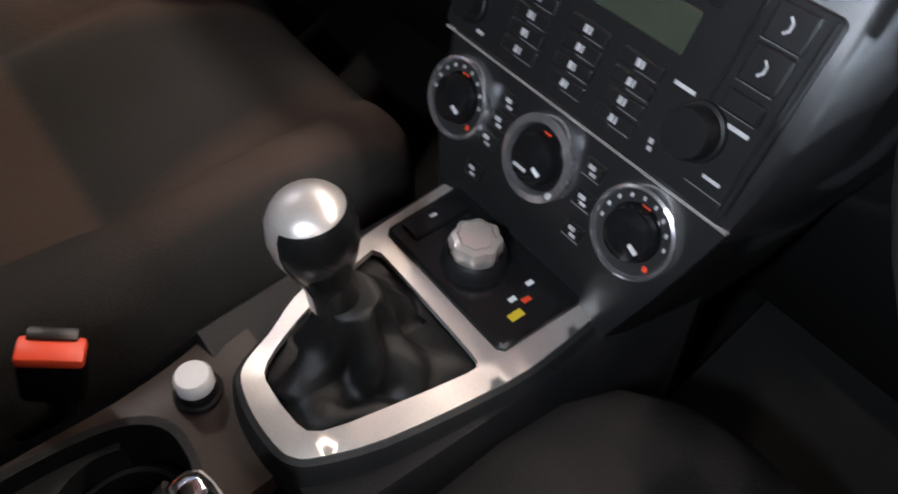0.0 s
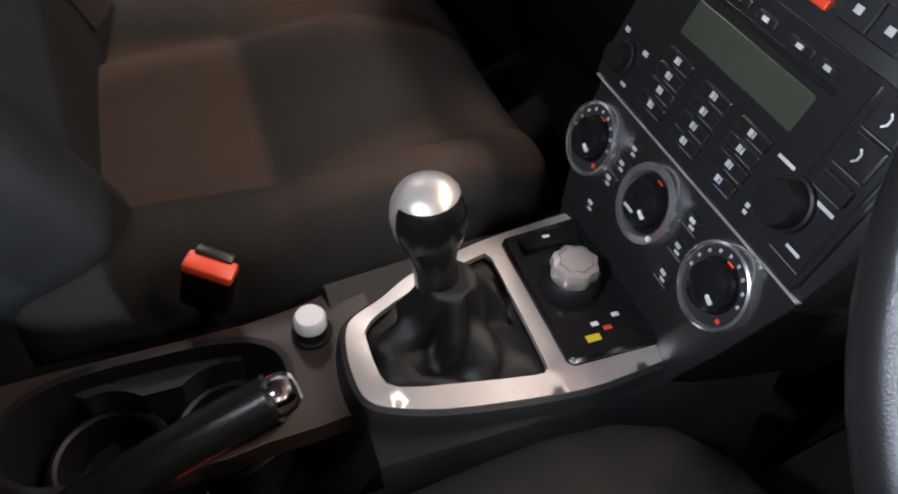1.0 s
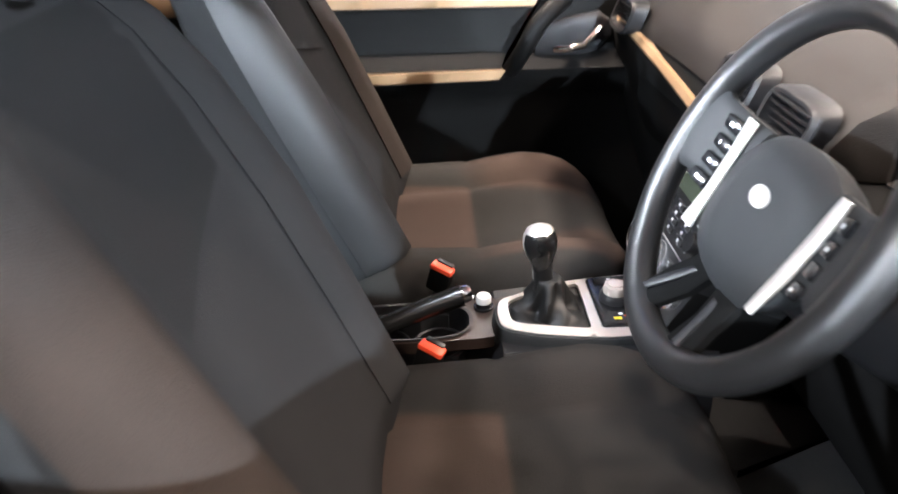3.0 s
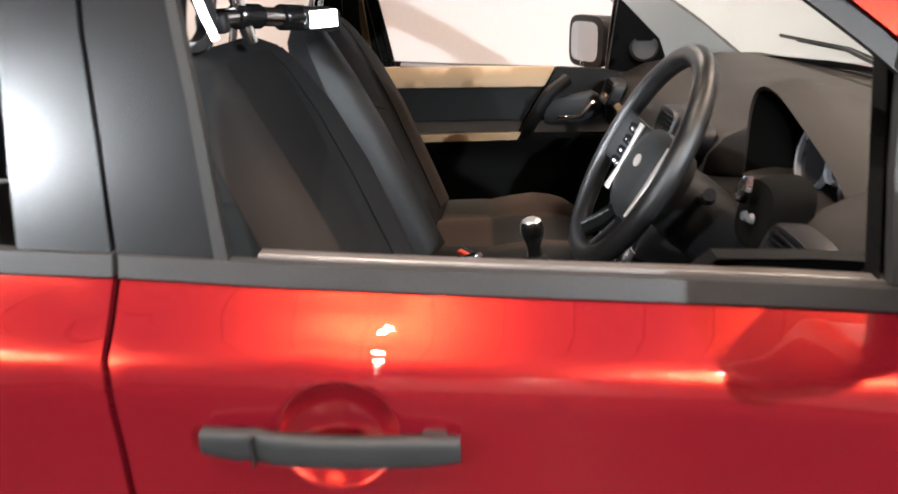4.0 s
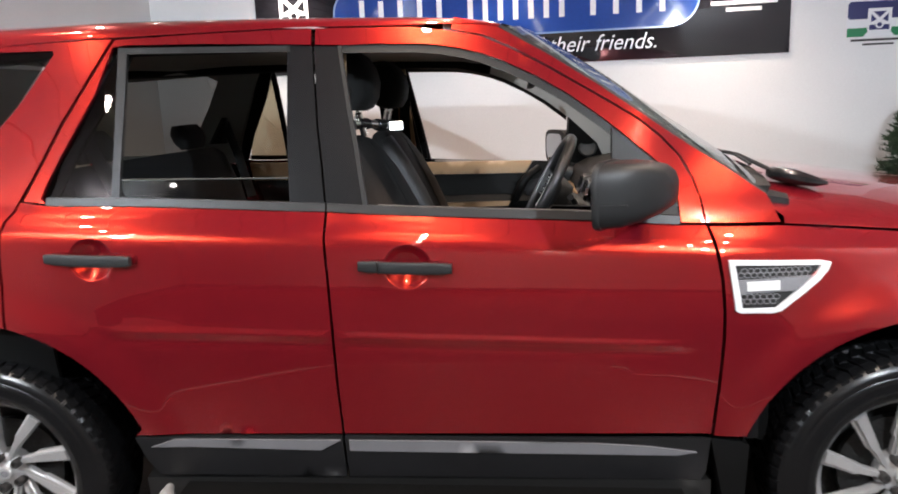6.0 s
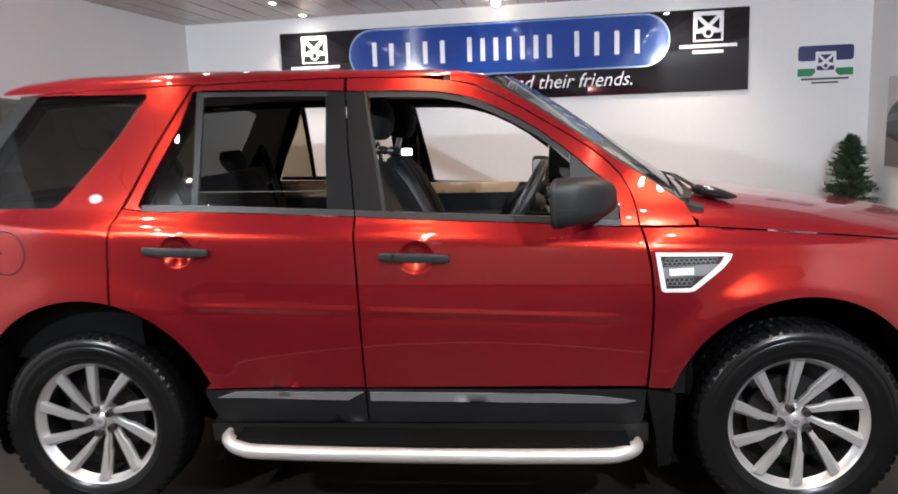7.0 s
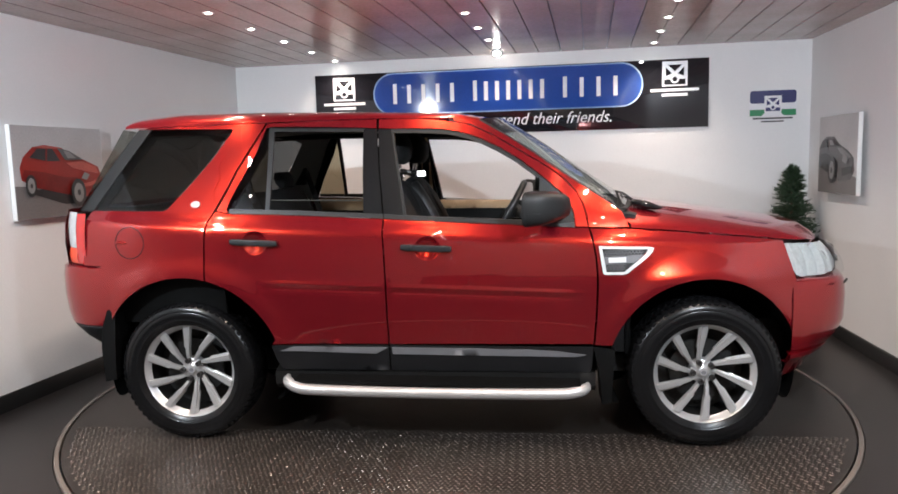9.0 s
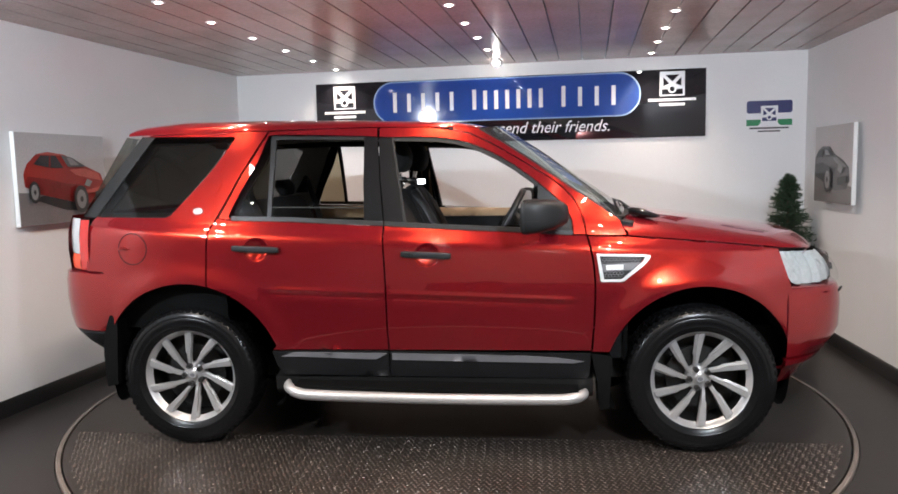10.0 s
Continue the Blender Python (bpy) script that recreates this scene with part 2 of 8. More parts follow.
FASCIA = mat("grey_black_fascia", (0.0140, 0.0140, 0.0146), 0.33, var=0.12, scale=8, grain=900, bump=0.1)
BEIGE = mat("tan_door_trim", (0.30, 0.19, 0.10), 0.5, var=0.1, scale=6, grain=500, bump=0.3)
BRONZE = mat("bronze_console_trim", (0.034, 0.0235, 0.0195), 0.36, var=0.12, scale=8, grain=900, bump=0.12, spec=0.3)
LINER = mat("grey_headliner", (0.33, 0.32, 0.30), 0.8, var=0.06, scale=6, grain=600, bump=0.3)
REDP = mat("red_button_plastic", (0.78, 0.075, 0.026), 0.4, var=0.08)
REDL = mat("red_lamp_lens", (0.50, 0.012, 0.010), 0.08, var=0.1, scale=20, coat=1.0)
WHITEP = mat("white_mark", (0.78, 0.78, 0.78), 0.5, var=0.04)
YELLOW = mat("yellow_mark", (0.75, 0.55, 0.03), 0.5, var=0.05)
BLUEM = mat("blue_mark", (0.03, 0.06, 0.35), 0.5, var=0.05)
LCD = mat("green_lcd", (0.050, 0.060, 0.042), 0.25, var=0.06, coat=0.5)
LENS = mat("clear_lamp_lens", (0.62, 0.64, 0.64), 0.10, metal=0.25, var=0.12, scale=24, coat=1.0)
BOWL = mat("pale_lamp_bowl", (0.50, 0.51, 0.505), 0.35, metal=0.0, var=0.12, scale=26)
CLEAR = glass("clear_glass", (0.90, 0.93, 0.91))
WSCREEN = glass("windscreen_glass", (0.82, 0.87, 0.84))
HALFTINT = glass("lightly_tinted_glass", (0.33, 0.29, 0.205))
TINT = glass("tinted_glass", (0.34, 0.35, 0.325))
DEEPTINT = glass("deep_tinted_glass", (0.13, 0.13, 0.125))
EDGEM = mat("ground_glass_edge", (0.06, 0.065, 0.062), 0.3, var=0.05)
MIRROR = mat("mirror_glass", (0.52, 0.53, 0.55), 0.015, metal=1.0, var=0.01, rvar=0.0)
GLOW = mat("bulb_glow", (1, 1, 1), 0.5, emit=(1, 0.93, 0.82), power=150.0)
FLOODGLOW = mat("flood_glow", (1, 1, 1), 0.5, emit=(0.96, 0.98, 1.0), power=160.0)
LEDGLOW = mat("led_glow", (1, 1, 1), 0.5, emit=(1, 0.99, 0.97), power=8.0)
SIGNB = mat("gloss_black_sign", (0.012, 0.012, 0.016), 0.05, var=0.1, scale=2, coat=0.6)
SIGNBLUE = mat("blue_sign_print", (0.022, 0.070, 0.32), 0.06, var=0.08, scale=2, coat=0.6)
SIGNEDGE = mat("pale_blue_line", (0.20, 0.32, 0.55), 0.2, var=0.05)
SIGNW = mat("white_sign_print", (0.78, 0.78, 0.80), 0.3, var=0.03)
NAVY = mat("navy_print", (0.016, 0.018, 0.11), 0.3, var=0.05)
GREEN = mat("green_print", (0.012, 0.20, 0.07), 0.3, var=0.05)
CANVAS = mat("white_canvas_edge", (0.78, 0.77, 0.75), 0.6, var=0.04)
PRINTG = mat("grey_print", (0.50, 0.48, 0.47), 0.35, var=0.12, scale=2.5)
PRINTF = mat("pale_floor_print", (0.17, 0.155, 0.15), 0.35, var=0.15, scale=2.5)
PRINTR = mat("red_print", (0.30, 0.026, 0.018), 0.3, var=0.12, scale=6)
PRINTRD = mat("deep_red_print", (0.17, 0.014, 0.011), 0.3, var=0.2, scale=9)
PRINTRL = mat("light_red_print", (0.50, 0.10, 0.075), 0.3, var=0.15, scale=9)
PRINTD = mat("dark_print", (0.035, 0.033, 0.033), 0.3, var=0.15, scale=6)
PRINTM = mat("mid_grey_print", (0.11, 0.105, 0.105), 0.3, var=0.2, scale=6)
PRINTS = mat("silver_print", (0.24, 0.235, 0.23), 0.3, var=0.12, scale=9)
NEEDLE = mat("conifer_needles", (0.030, 0.058, 0.026), 0.6, var=0.35, scale=9, grain=60)
BARK = mat("bark", (0.09, 0.055, 0.035), 0.8, var=0.3, scale=12, bump=0.6)
POTM = mat("dark_plant_pot", (0.05, 0.04, 0.035), 0.5, var=0.2)


# ---- builders ----
def thing(name, label, category, m=None, group="", kind=""):
    ob = new(name)
    ob.empty_display_size = 0.1
    if m is not None:
        ob.matrix_basis = m
    return tagged(ob, label, category, group, kind)


def part(name, bm, material, parent=None, label="", sharp=38, kind=""):
    bm.normal_update()
    lim = radians(sharp)
    for f in bm.faces:
        f.smooth = True
    for e in bm.edges:
        if len(e.link_faces) == 2 and e.calc_face_angle(0) > lim:
            e.smooth = False
    me = bpy.data.meshes.new(name)
    bm.to_mesh(me)
    bm.free()
    me.materials.append(material)
    ob = new(name, me)
    if parent is not None:
        ob.parent = parent
    return tagged(ob, label, kind=kind)


def pydata(name, verts, faces, material, parent=None, label="", kind=""):
    me = bpy.data.meshes.new(name)
    me.from_pydata(verts, [], faces)
    me.materials.append(material)
    ob = new(name, me)
    if parent is not None:
        ob.parent = parent
    return tagged(ob, label, kind=kind)


def box(bm, c, size, bevel=0.0, m=None, seg=2):
    """A box at c, its edges rounded."""
    r = bmesh.ops.create_cube(bm, size=1.0)
    vs = r["verts"]
    bmesh.ops.scale(bm, vec=size, verts=vs)
    if bevel:
        es = list({e for v in vs for e in v.link_edges})
        r2 = bmesh.ops.bevel(bm, geom=es, offset=min(bevel, min(size) * 0.49), segments=seg, affect="EDGES", profile=0.5)
        vs = list({v for f in r2["faces"] for v in f.verts} | {v for v in vs if v.is_valid})
    t = Matrix.Translation(c) if m is None else m @ Matrix.Translation(c)
    bmesh.ops.transform(bm, matrix=t, verts=vs)
    return bm


def basis(axis):
    a = Vector(axis).normalized()
    u = a.orthogonal().normalized()
    return a, u, a.cross(u)


def lathe(bm, profile, origin, axis, seg=32, arc=(0.0, 2 * math.pi), ref=None):
    """Turns (radius, height) pairs about an axis through origin."""
    a, u, v = basis(axis)
    if ref is not None:
        u = (Vector(ref) - a * Vector(ref).dot(a)).normalized()
        v = a.cross(u)
    o = Vector(origin)
    full = abs(arc[1] - arc[0] - 2 * math.pi) < 1e-6
    n = seg if full else seg + 1
    rings = []
    for r, h in profile:
        if r < 1e-6 and full:
            rings.append([bm.verts.new(o + a * h)] * n)
            continue
        ring = []
        for k in range(n):
            t = arc[0] + (arc[1] - arc[0]) * k / seg
            ring.append(bm.verts.new(o + a * h + (u * math.cos(t) + v * math.sin(t)) * r))
        rings.append(ring)
    for p, q in zip(rings, rings[1:]):
        for k in range(seg):
            l = (k + 1) % n
            quad = [p[k], p[l], q[l], q[k]]
            uniq = list(dict.fromkeys(quad))
            if len(uniq) >= 3:
                bm.faces.new(uniq)
    bmesh.ops.recalc_face_normals(bm, faces=bm.faces)
    return bm


def disc_rod(bm, p, q, r0, r1=None, seg=16, bevel=0.0):
    r1 = r0 if r1 is None else r1
    h = (Vector(q) - Vector(p)).length
    b = min(bevel, h * 0.4, r0 * 0.6, r1 * 0.6)
    prof = [(0, 0), (r0 - b, 0), (r0, b), (r1, h - b), (r1 - b, h), (0, h)] if b else [(0, 0), (r0, 0), (r1, h), (0, h)]
    return lathe(bm, prof, p, Vector(q) - Vector(p), seg)


def spline(pts, n):
    """Points along a smooth curve through pts."""
    P = [Vector(p) for p in pts]
    out = []
    for i in range(len(P) - 1):
        p0, p1, p2, p3 = P[max(i - 1, 0)], P[i], P[i + 1], P[min(i + 2, len(P) - 1)]
        for k in range(n):
            t = k / n
            out.append(0.5 * ((2 * p1) + (p2 - p0) * t + (2 * p0 - 5 * p1 + 4 * p2 - p3) * t * t + (3 * p1 - p0 - 3 * p2 + p3) * t ** 3))
    out.append(P[-1])
    return out


def tube(bm, pts, r, seg=10, closed=False, flat=1.0):
    """A tube along pts; r a number or a function of 0..1."""
    P = [Vector(p) for p in pts]
    n = len(P)
    rings, up = [], None
    for i, p in enumerate(P):
        d = (P[(i + 1) % n] - P[i - 1]) if closed else (P[min(i + 1, n - 1)] - P[max(i - 1, 0)])
        d.normalize()
        u = d.orthogonal().normalized() if up is None else (up - d * up.dot(d)).normalized()
        up = u
        v = d.cross(u)
        rr = r(i / (n - 1)) if callable(r) else r
        rings.append([bm.verts.new(p + (u * math.cos(t) + v * math.sin(t) * flat) * rr) for t in (2 * math.pi * k / seg for k in range(seg))])
    pairs = list(zip(rings, rings[1:])) + ([(rings[-1], rings[0])] if closed else [])
    for p, q in pairs:
        off = 0
        if closed and p is rings[-1]:
            off = min(range(seg), key=lambda o: (p[0].co - q[o].co).length)
        for k in range(seg):
            bm.faces.new([p[k], p[(k + 1) % seg], q[(k + 1 + off) % seg], q[(k + off) % seg]])
    if not closed:
        bm.faces.new(list(reversed(rings[0])))
        bm.faces.new(rings[-1])
    bmesh.ops.recalc_face_normals(bm, faces=bm.faces)
    return bm


def loft(bm, sections, closed=True, caps=True):
    """Skins a row of equal-length point rings."""
    rings = [[bm.verts.new(p) for p in s] for s in sections]
    n = len(rings[0])
    for p, q in zip(rings, rings[1:]):
        for k in range(n if closed else n - 1):
            bm.faces.new([p[k], p[(k + 1) % n], q[(k + 1) % n], q[k]])
    if caps and closed:
        bm.faces.new(list(reversed(rings[0])))
        bm.faces.new(rings[-1])
    bmesh.ops.recalc_face_normals(bm, faces=bm.faces)
    return bm


def superring(c, u, v, a, b, n=28, p=3.0):
    """A rounded rectangle of half sizes a, b in the plane of u, v."""
    c, u, v = Vector(c), Vector(u), Vector(v)
    out = []
    for k in range(n):
        t = 2 * math.pi * (k + 0.5) / n
        cs, sn = math.cos(t), math.sin(t)
        out.append(c + u * a * math.copysign(abs(cs) ** (2 / p), cs) + v * b * math.copysign(abs(sn) ** (2 / p), sn))
    return out


def inside(pt, poly):
    x, y = pt
    hit = False
    for (x0, y0), (x1, y1) in zip(poly, poly[1:] + poly[:1]):
        if (y0 > y) != (y1 > y) and x < (x1 - x0) * (y - y0) / (y1 - y0) + x0:
            hit = not hit
    return hit


def edge_gap(pt, poly):
    x, y = pt
    best = 9.0
    for (x0, y0), (x1, y1) in zip(poly, poly[1:] + poly[:1]):
        dx, dy = x1 - x0, y1 - y0
        t = max(0.0, min(1.0, ((x - x0) * dx + (y - y0) * dy) / (dx * dx + dy * dy + 1e-12)))
        best = min(best, math.hypot(x - x0 - t * dx, y - y0 - t * dy))
    return best


def shrink(poly, d):
    """The outline moved inwards by d."""
    area = sum(x0 * y1 - x1 * y0 for (x0, y0), (x1, y1) in zip(poly, poly[1:] + poly[:1]))
    s = 1 if area > 0 else -1
    out = []
    for i, (x, y) in enumerate(poly):
        a, c = Vector(poly[i - 1]), Vector(poly[(i + 1) % len(poly)])
        p = Vector((x, y))
        d0, d1 = (p - a).normalized(), (c - p).normalized()
        n0, n1 = Vector((-d0.y, d0.x)) * s, Vector((-d1.y, d1.x)) * s
        nn = n0 + n1
        k = d / max(0.35, (1 + n0.dot(n1)) / 2) / 2
        out.append(tuple(p + nn * k))
    return out


def fine_outline(poly, step):
    out = []
    for (x0, y0), (x1, y1) in zip(poly, poly[1:] + poly[:1]):
        n = max(1, int(math.ceil(math.hypot(x1 - x0, y1 - y0) / step)))
        out += [(x0 + (x1 - x0) * k / n, y0 + (y1 - y0) * k / n) for k in range(n)]
    return out


def skin(bm, outline, f, step=0.04, flange=(0, 0.014, 0), holes=(), gap=0.0, extra=(), mirrored=False, toward=(0, -1, 0)):
    """A sheet over an outline, laid on the surface f(u, v), with its edges turned in."""
    loops = [shrink(outline, gap) if gap else list(outline)] + [list(h) for h in holes]
    fine = [fine_outline(l, step) for l in loops]
    pts, edges = [], []
    for l in fine:
        o = len(pts)
        pts += [Vector(p) for p in l]
        edges += [(o + k, o + (k + 1) % len(l)) for k in range(len(l))]
    us, vs = [p[0] for p in fine[0]], [p[1] for p in fine[0]]

    def ok(p):
        return inside(p, fine[0]) and not any(inside(p, h) for h in fine[1:])

    grid = []
    nu, nv = int((max(us) - min(us)) / step) + 1, int((max(vs) - min(vs)) / step) + 1
    for i in range(nu + 1):
        for j in range(nv + 1):
            grid.append((min(us) + (i + 0.5 * (j % 2)) * step, min(vs) + j * step))
    for p in list(extra) + grid:
        if ok(p) and min(edge_gap(p, l) for l in loops) > step * 0.4:
            if p in extra or not extra or min(math.hypot(p[0] - q[0], p[1] - q[1]) for q in extra) > step * 0.5:
                pts.append(Vector(p))
    v2, _, faces, *_ = geometry.delaunay_2d_cdt(pts, edges, [], 0, 1e-6)
    made = [bm.verts.new(f(p.x, p.y)) for p in v2]
    new_faces = []
    for tri in faces:
        c = sum((v2[i] for i in tri), Vector((0, 0))) / 3
        if ok(c):
            new_faces.append(bm.faces.new([made[i] for i in tri]))
    bm.normal_update()
    way = Vector(toward)
    if sum((fc.normal * fc.calc_area() for fc in new_faces), Vector()).dot(way) < 0:
        bmesh.ops.reverse_faces(bm, faces=new_faces)
    if flange:
        fl = Vector(flange)
        inner = {}
        for fc in new_faces:
            for lp in fc.loops:
                if len(lp.edge.link_faces) == 1:
                    a, b = lp.vert, lp.link_loop_next.vert
                    for v in (a, b):
                        if v not in inner:
                            inner[v] = bm.verts.new(v.co + fl)
                    bm.faces.new([b, a, inner[a], inner[b]])
    bmesh.ops.delete(bm, geom=[v for v in made if not v.link_faces], context="VERTS")
    if mirrored:
        for v in bm.verts:
            v.co.y = -v.co.y
        bmesh.ops.reverse_faces(bm, faces=bm.faces)
    return bm


def table(rows):
    xs, ys = [r[0] for r in rows], [r[1] for r in rows]
    return lambda x: float(np.interp(x, xs, ys))


def plate(bm, outline, y0, y1):
    """A flat piece in the xz plane, its face at y1."""
    back = [bm.verts.new((x, y0, z)) for x, z in outline]
    face = [bm.verts.new((x, y1, z)) for x, z in outline]
    bm.faces.new(face)
    bm.faces.new(list(reversed(back)))
    n = len(outline)
    for k in range(n):
        bm.faces.new([face[k], back[k], back[(k + 1) % n], face[(k + 1) % n]])
    bmesh.ops.recalc_face_normals(bm, faces=bm.faces)
    return bm


def rect(x0, z0, x1, z1, r=0.0, n=5):
    if not r:
        return [(x0, z0), (x1, z0), (x1, z1), (x0, z1)]
    out = []
    for cx, cz, a in ((x1 - r, z0 + r, -90), (x1 - r, z1 - r, 0), (x0 + r, z1 - r, 90), (x0 + r, z0 + r, 180)):
        out += [(cx + r * math.cos(radians(a + 90 * k / n)), cz + r * math.sin(radians(a + 90 * k / n))) for k in range(n + 1)]
    return out


def oval(cx, cz, a, b, n=20, turn=0.0):
    return [(cx + a * math.cos(2 * math.pi * k / n + turn), cz + b * math.sin(2 * math.pi * k / n + turn)) for k in range(n)]


# ---- the showroom ----
NW, NE, SE, SW = (-1.03, 2.624), (4.23, 2.18), (4.016, -7.0), (-2.097, -7.0)


def wall_piece(name, a, b, label):
    a, b = Vector(a), Vector(b)
    d = (b - a).normalized()
    n = Vector((-d.y, d.x))
    bm = bmesh.new()
    ring = [a - d * 0.12, b + d * 0.12, b + d * 0.12 + n * 0.14, a - d * 0.12 + n * 0.14]
    lo = [bm.verts.new((p.x, p.y, -0.1)) for p in ring]
    hi = [bm.verts.new((p.x, p.y, CEIL + 0.12)) for p in ring]
    bm.faces.new(lo)
    bm.faces.new(hi)
    for k in range(4):
        bm.faces.new([lo[k], lo[(k + 1) % 4], hi[(k + 1) % 4], hi[k]])
    bmesh.ops.recalc_face_normals(bm, faces=bm.faces)
    w = part(name, bm, WALL)
    tagged(w, label, "wall", kind="structure")
    bm = bmesh.new()
    p = [a + d * 0.02, b - d * 0.02]
    prof = [(0.0, -0.01), (0.018, -0.01), (0.018, 0.085), (0.010, 0.10), (0.0, 0.10)]
    loft(bm, [[Vector((q.x - n.x * (o + 0.002), q.y - n.y * (o + 0.002), z)) for o, z in prof] for q in p])
    sk = part("baseboard", bm, SKIRT)
    tagged(sk, "glossy black skirting board along the wall", "skirting", kind="structure")


wall_piece("wall_north", NW, NE, "plain off-white painted showroom wall behind the car")
wall_piece("wall_east", NE, SE, "off-white painted side wall with a framed picture")
wall_piece("wall_south", SE, SW, "plain off-white wall closing the showroom")
wall_piece("wall_west", SW, NW, "off-white painted side wall with a car picture")

bm = bmesh.new()
TT, TR = Vector((1.33, 0.06, 0.0)), 2.278
skin(bm, [(-2.4, -7.3), (4.5, -7.3), (4.5, 2.9), (-2.4, 2.9)], lambda x, y: Vector((x, y, -0.004)), step=0.5, flange=(0, 0, -0.08), toward=(0, 0, 1),
     holes=[[(TT.x + (TR + 0.027) * math.cos(2 * math.pi * k / 120), TT.y + (TR + 0.027) * math.sin(2 * math.pi * k / 120)) for k in range(120)]])
tagged(part("floor", bm, FLOORM), "dark smooth showroom floor, softly reflecting", "floor", kind="structure")

# ceiling: laminate planks with dark joints, run towards the back wall
bm = bmesh.new()
VX = Vector((0.0842, 0.9965, 0))
UX = Vector((0.9965, -0.0842, 0))
for k in range(-18, 19):
    c = Vector((1.42, -4.8, CEIL)) + UX * (0.2 * k)
    for a, b in ((-2.45, 7.8),):
        p = [c + UX * s + VX * t for s, t in ((-0.0955, a), (0.0955, a), (0.0955, b), (-0.0955, b))]
        lo = [bm.verts.new(q) for q in p]
        hi = [bm.verts.new(q + Vector((0, 0, 0.012))) for q in p]
        bm.faces.new(list(reversed(lo)))
        for i in range(4):
            bm.faces.new([lo[i], lo[(i + 1) % 4], hi[(i + 1) % 4], hi[i]])
bmesh.ops.recalc_face_normals(bm, faces=bm.faces)
part_ceiling = part("ceiling", bm, WOODCEIL, sharp=20)
tagged(part_ceiling, "glossy grey-brown laminate plank ceiling with dark joints", "ceiling", kind="structure")
bm = bmesh.new()
box(bm, (1.3, -2.2, CEIL + 0.075), (7.8, 10.4, 0.12))
tagged(part("ceiling_deck", bm, SKIRT), "dark deck above the ceiling planks", "ceiling", kind="structure")

# recessed downlights
first_light = None
for lx, ly in DOWNLIGHTS:
    if first_light is None:
        first_light = thing("ceiling_downlight", "small round white recessed ceiling downlight, lit", "downlight", Matrix.Translation((lx, ly, CEIL)), "downlights in the ceiling")
        bm = bmesh.new()
        lathe(bm, [(0.020, 0.004), (0.021, -0.005), (0.030, -0.006), (0.036, -0.003), (0.037, 0.0)], (0, 0, 0), (0, 0, 1), 20)
        part("bezel", bm, WHITEP, first_light)
        bm = bmesh.new()
        lathe(bm, [(0.0195, -0.001), (0.013, -0.004), (0.0, -0.005)], (0, 0, 0), (0, 0, 1), 16)
        part("bulb", bm, GLOW, first_light, "glowing halogen bulb")
    else:
        # the one nearest the sign hangs out of its seat, tilted into the room
        loose = ly > 2.0 and 1.4 < lx < 1.7
        copy_thing(first_light, pose(lx, ly, CEIL - 0.03, -38, 0, 0) @ Matrix.Scale(1.5, 4) if loose else Matrix.Translation((lx, ly, CEIL)))
for lx, ly, watts in FLOODS:
    fl = thing("flood_light", "small white ceiling floodlight on a bracket, lit", "floodlight", Matrix.Translation((lx, ly, CEIL)), "floodlights")
    bm = bmesh.new()
    disc_rod(bm, (0, -0.02, 0), (0, -0.02, -0.008), 0.030, seg=20, bevel=0.002)
    disc_rod(bm, (0, -0.02, -0.006), (0, -0.02, -0.04), 0.008, seg=12)
    part("bracket", bm, WHITEP, fl, "white ceiling bracket")
    bm = bmesh.new()
    lathe(bm, [(0.0, -0.075), (0.030, -0.072), (0.048, -0.050), (0.066, 0.0), (0.070, 0.034), (0.066, 0.036), (0.064, 0.022)], (0, 0, -0.068), (0, 1, -0.16), 28)
    part("housing", bm, WHITEP, fl, "round white lamp housing")
    bm = bmesh.new()
    lathe(bm, [(0.0, 0.024), (0.063, 0.024)], (0, 0, -0.068), (0, 1, -0.16), 28)
    part("lens", bm, FLOODGLOW, fl, "glowing glass front")
# turntable
tt = thing("turntable", "round dark tread-plate turntable with a worn steel rim", "turntable", Matrix.Translation(TT))
bm = bmesh.new()
lathe(bm, [(0, 0.0), (0.6, 0.0), (1.2, 0.0), (1.8, 0.0), (TR - 0.012, 0.0), (TR - 0.010, -0.06)], (0, 0, 0), (0, 0, 1), 120)
part("deck", bm, TREADM, tt)
bm = bmesh.new()
lathe(bm, [(TR - 0.002, -0.06), (TR - 0.002, 0.003), (TR + 0.004, 0.006), (TR + 0.016, 0.006), (TR + 0.021, 0.002), (TR + 0.026, -0.06)], (0, 0, 0), (0, 0, 1), 140)
part("rim", bm, RINGM, tt, "worn steel rim")
vs, fs = [], []
rng = random.Random(4)
STEP = 0.024
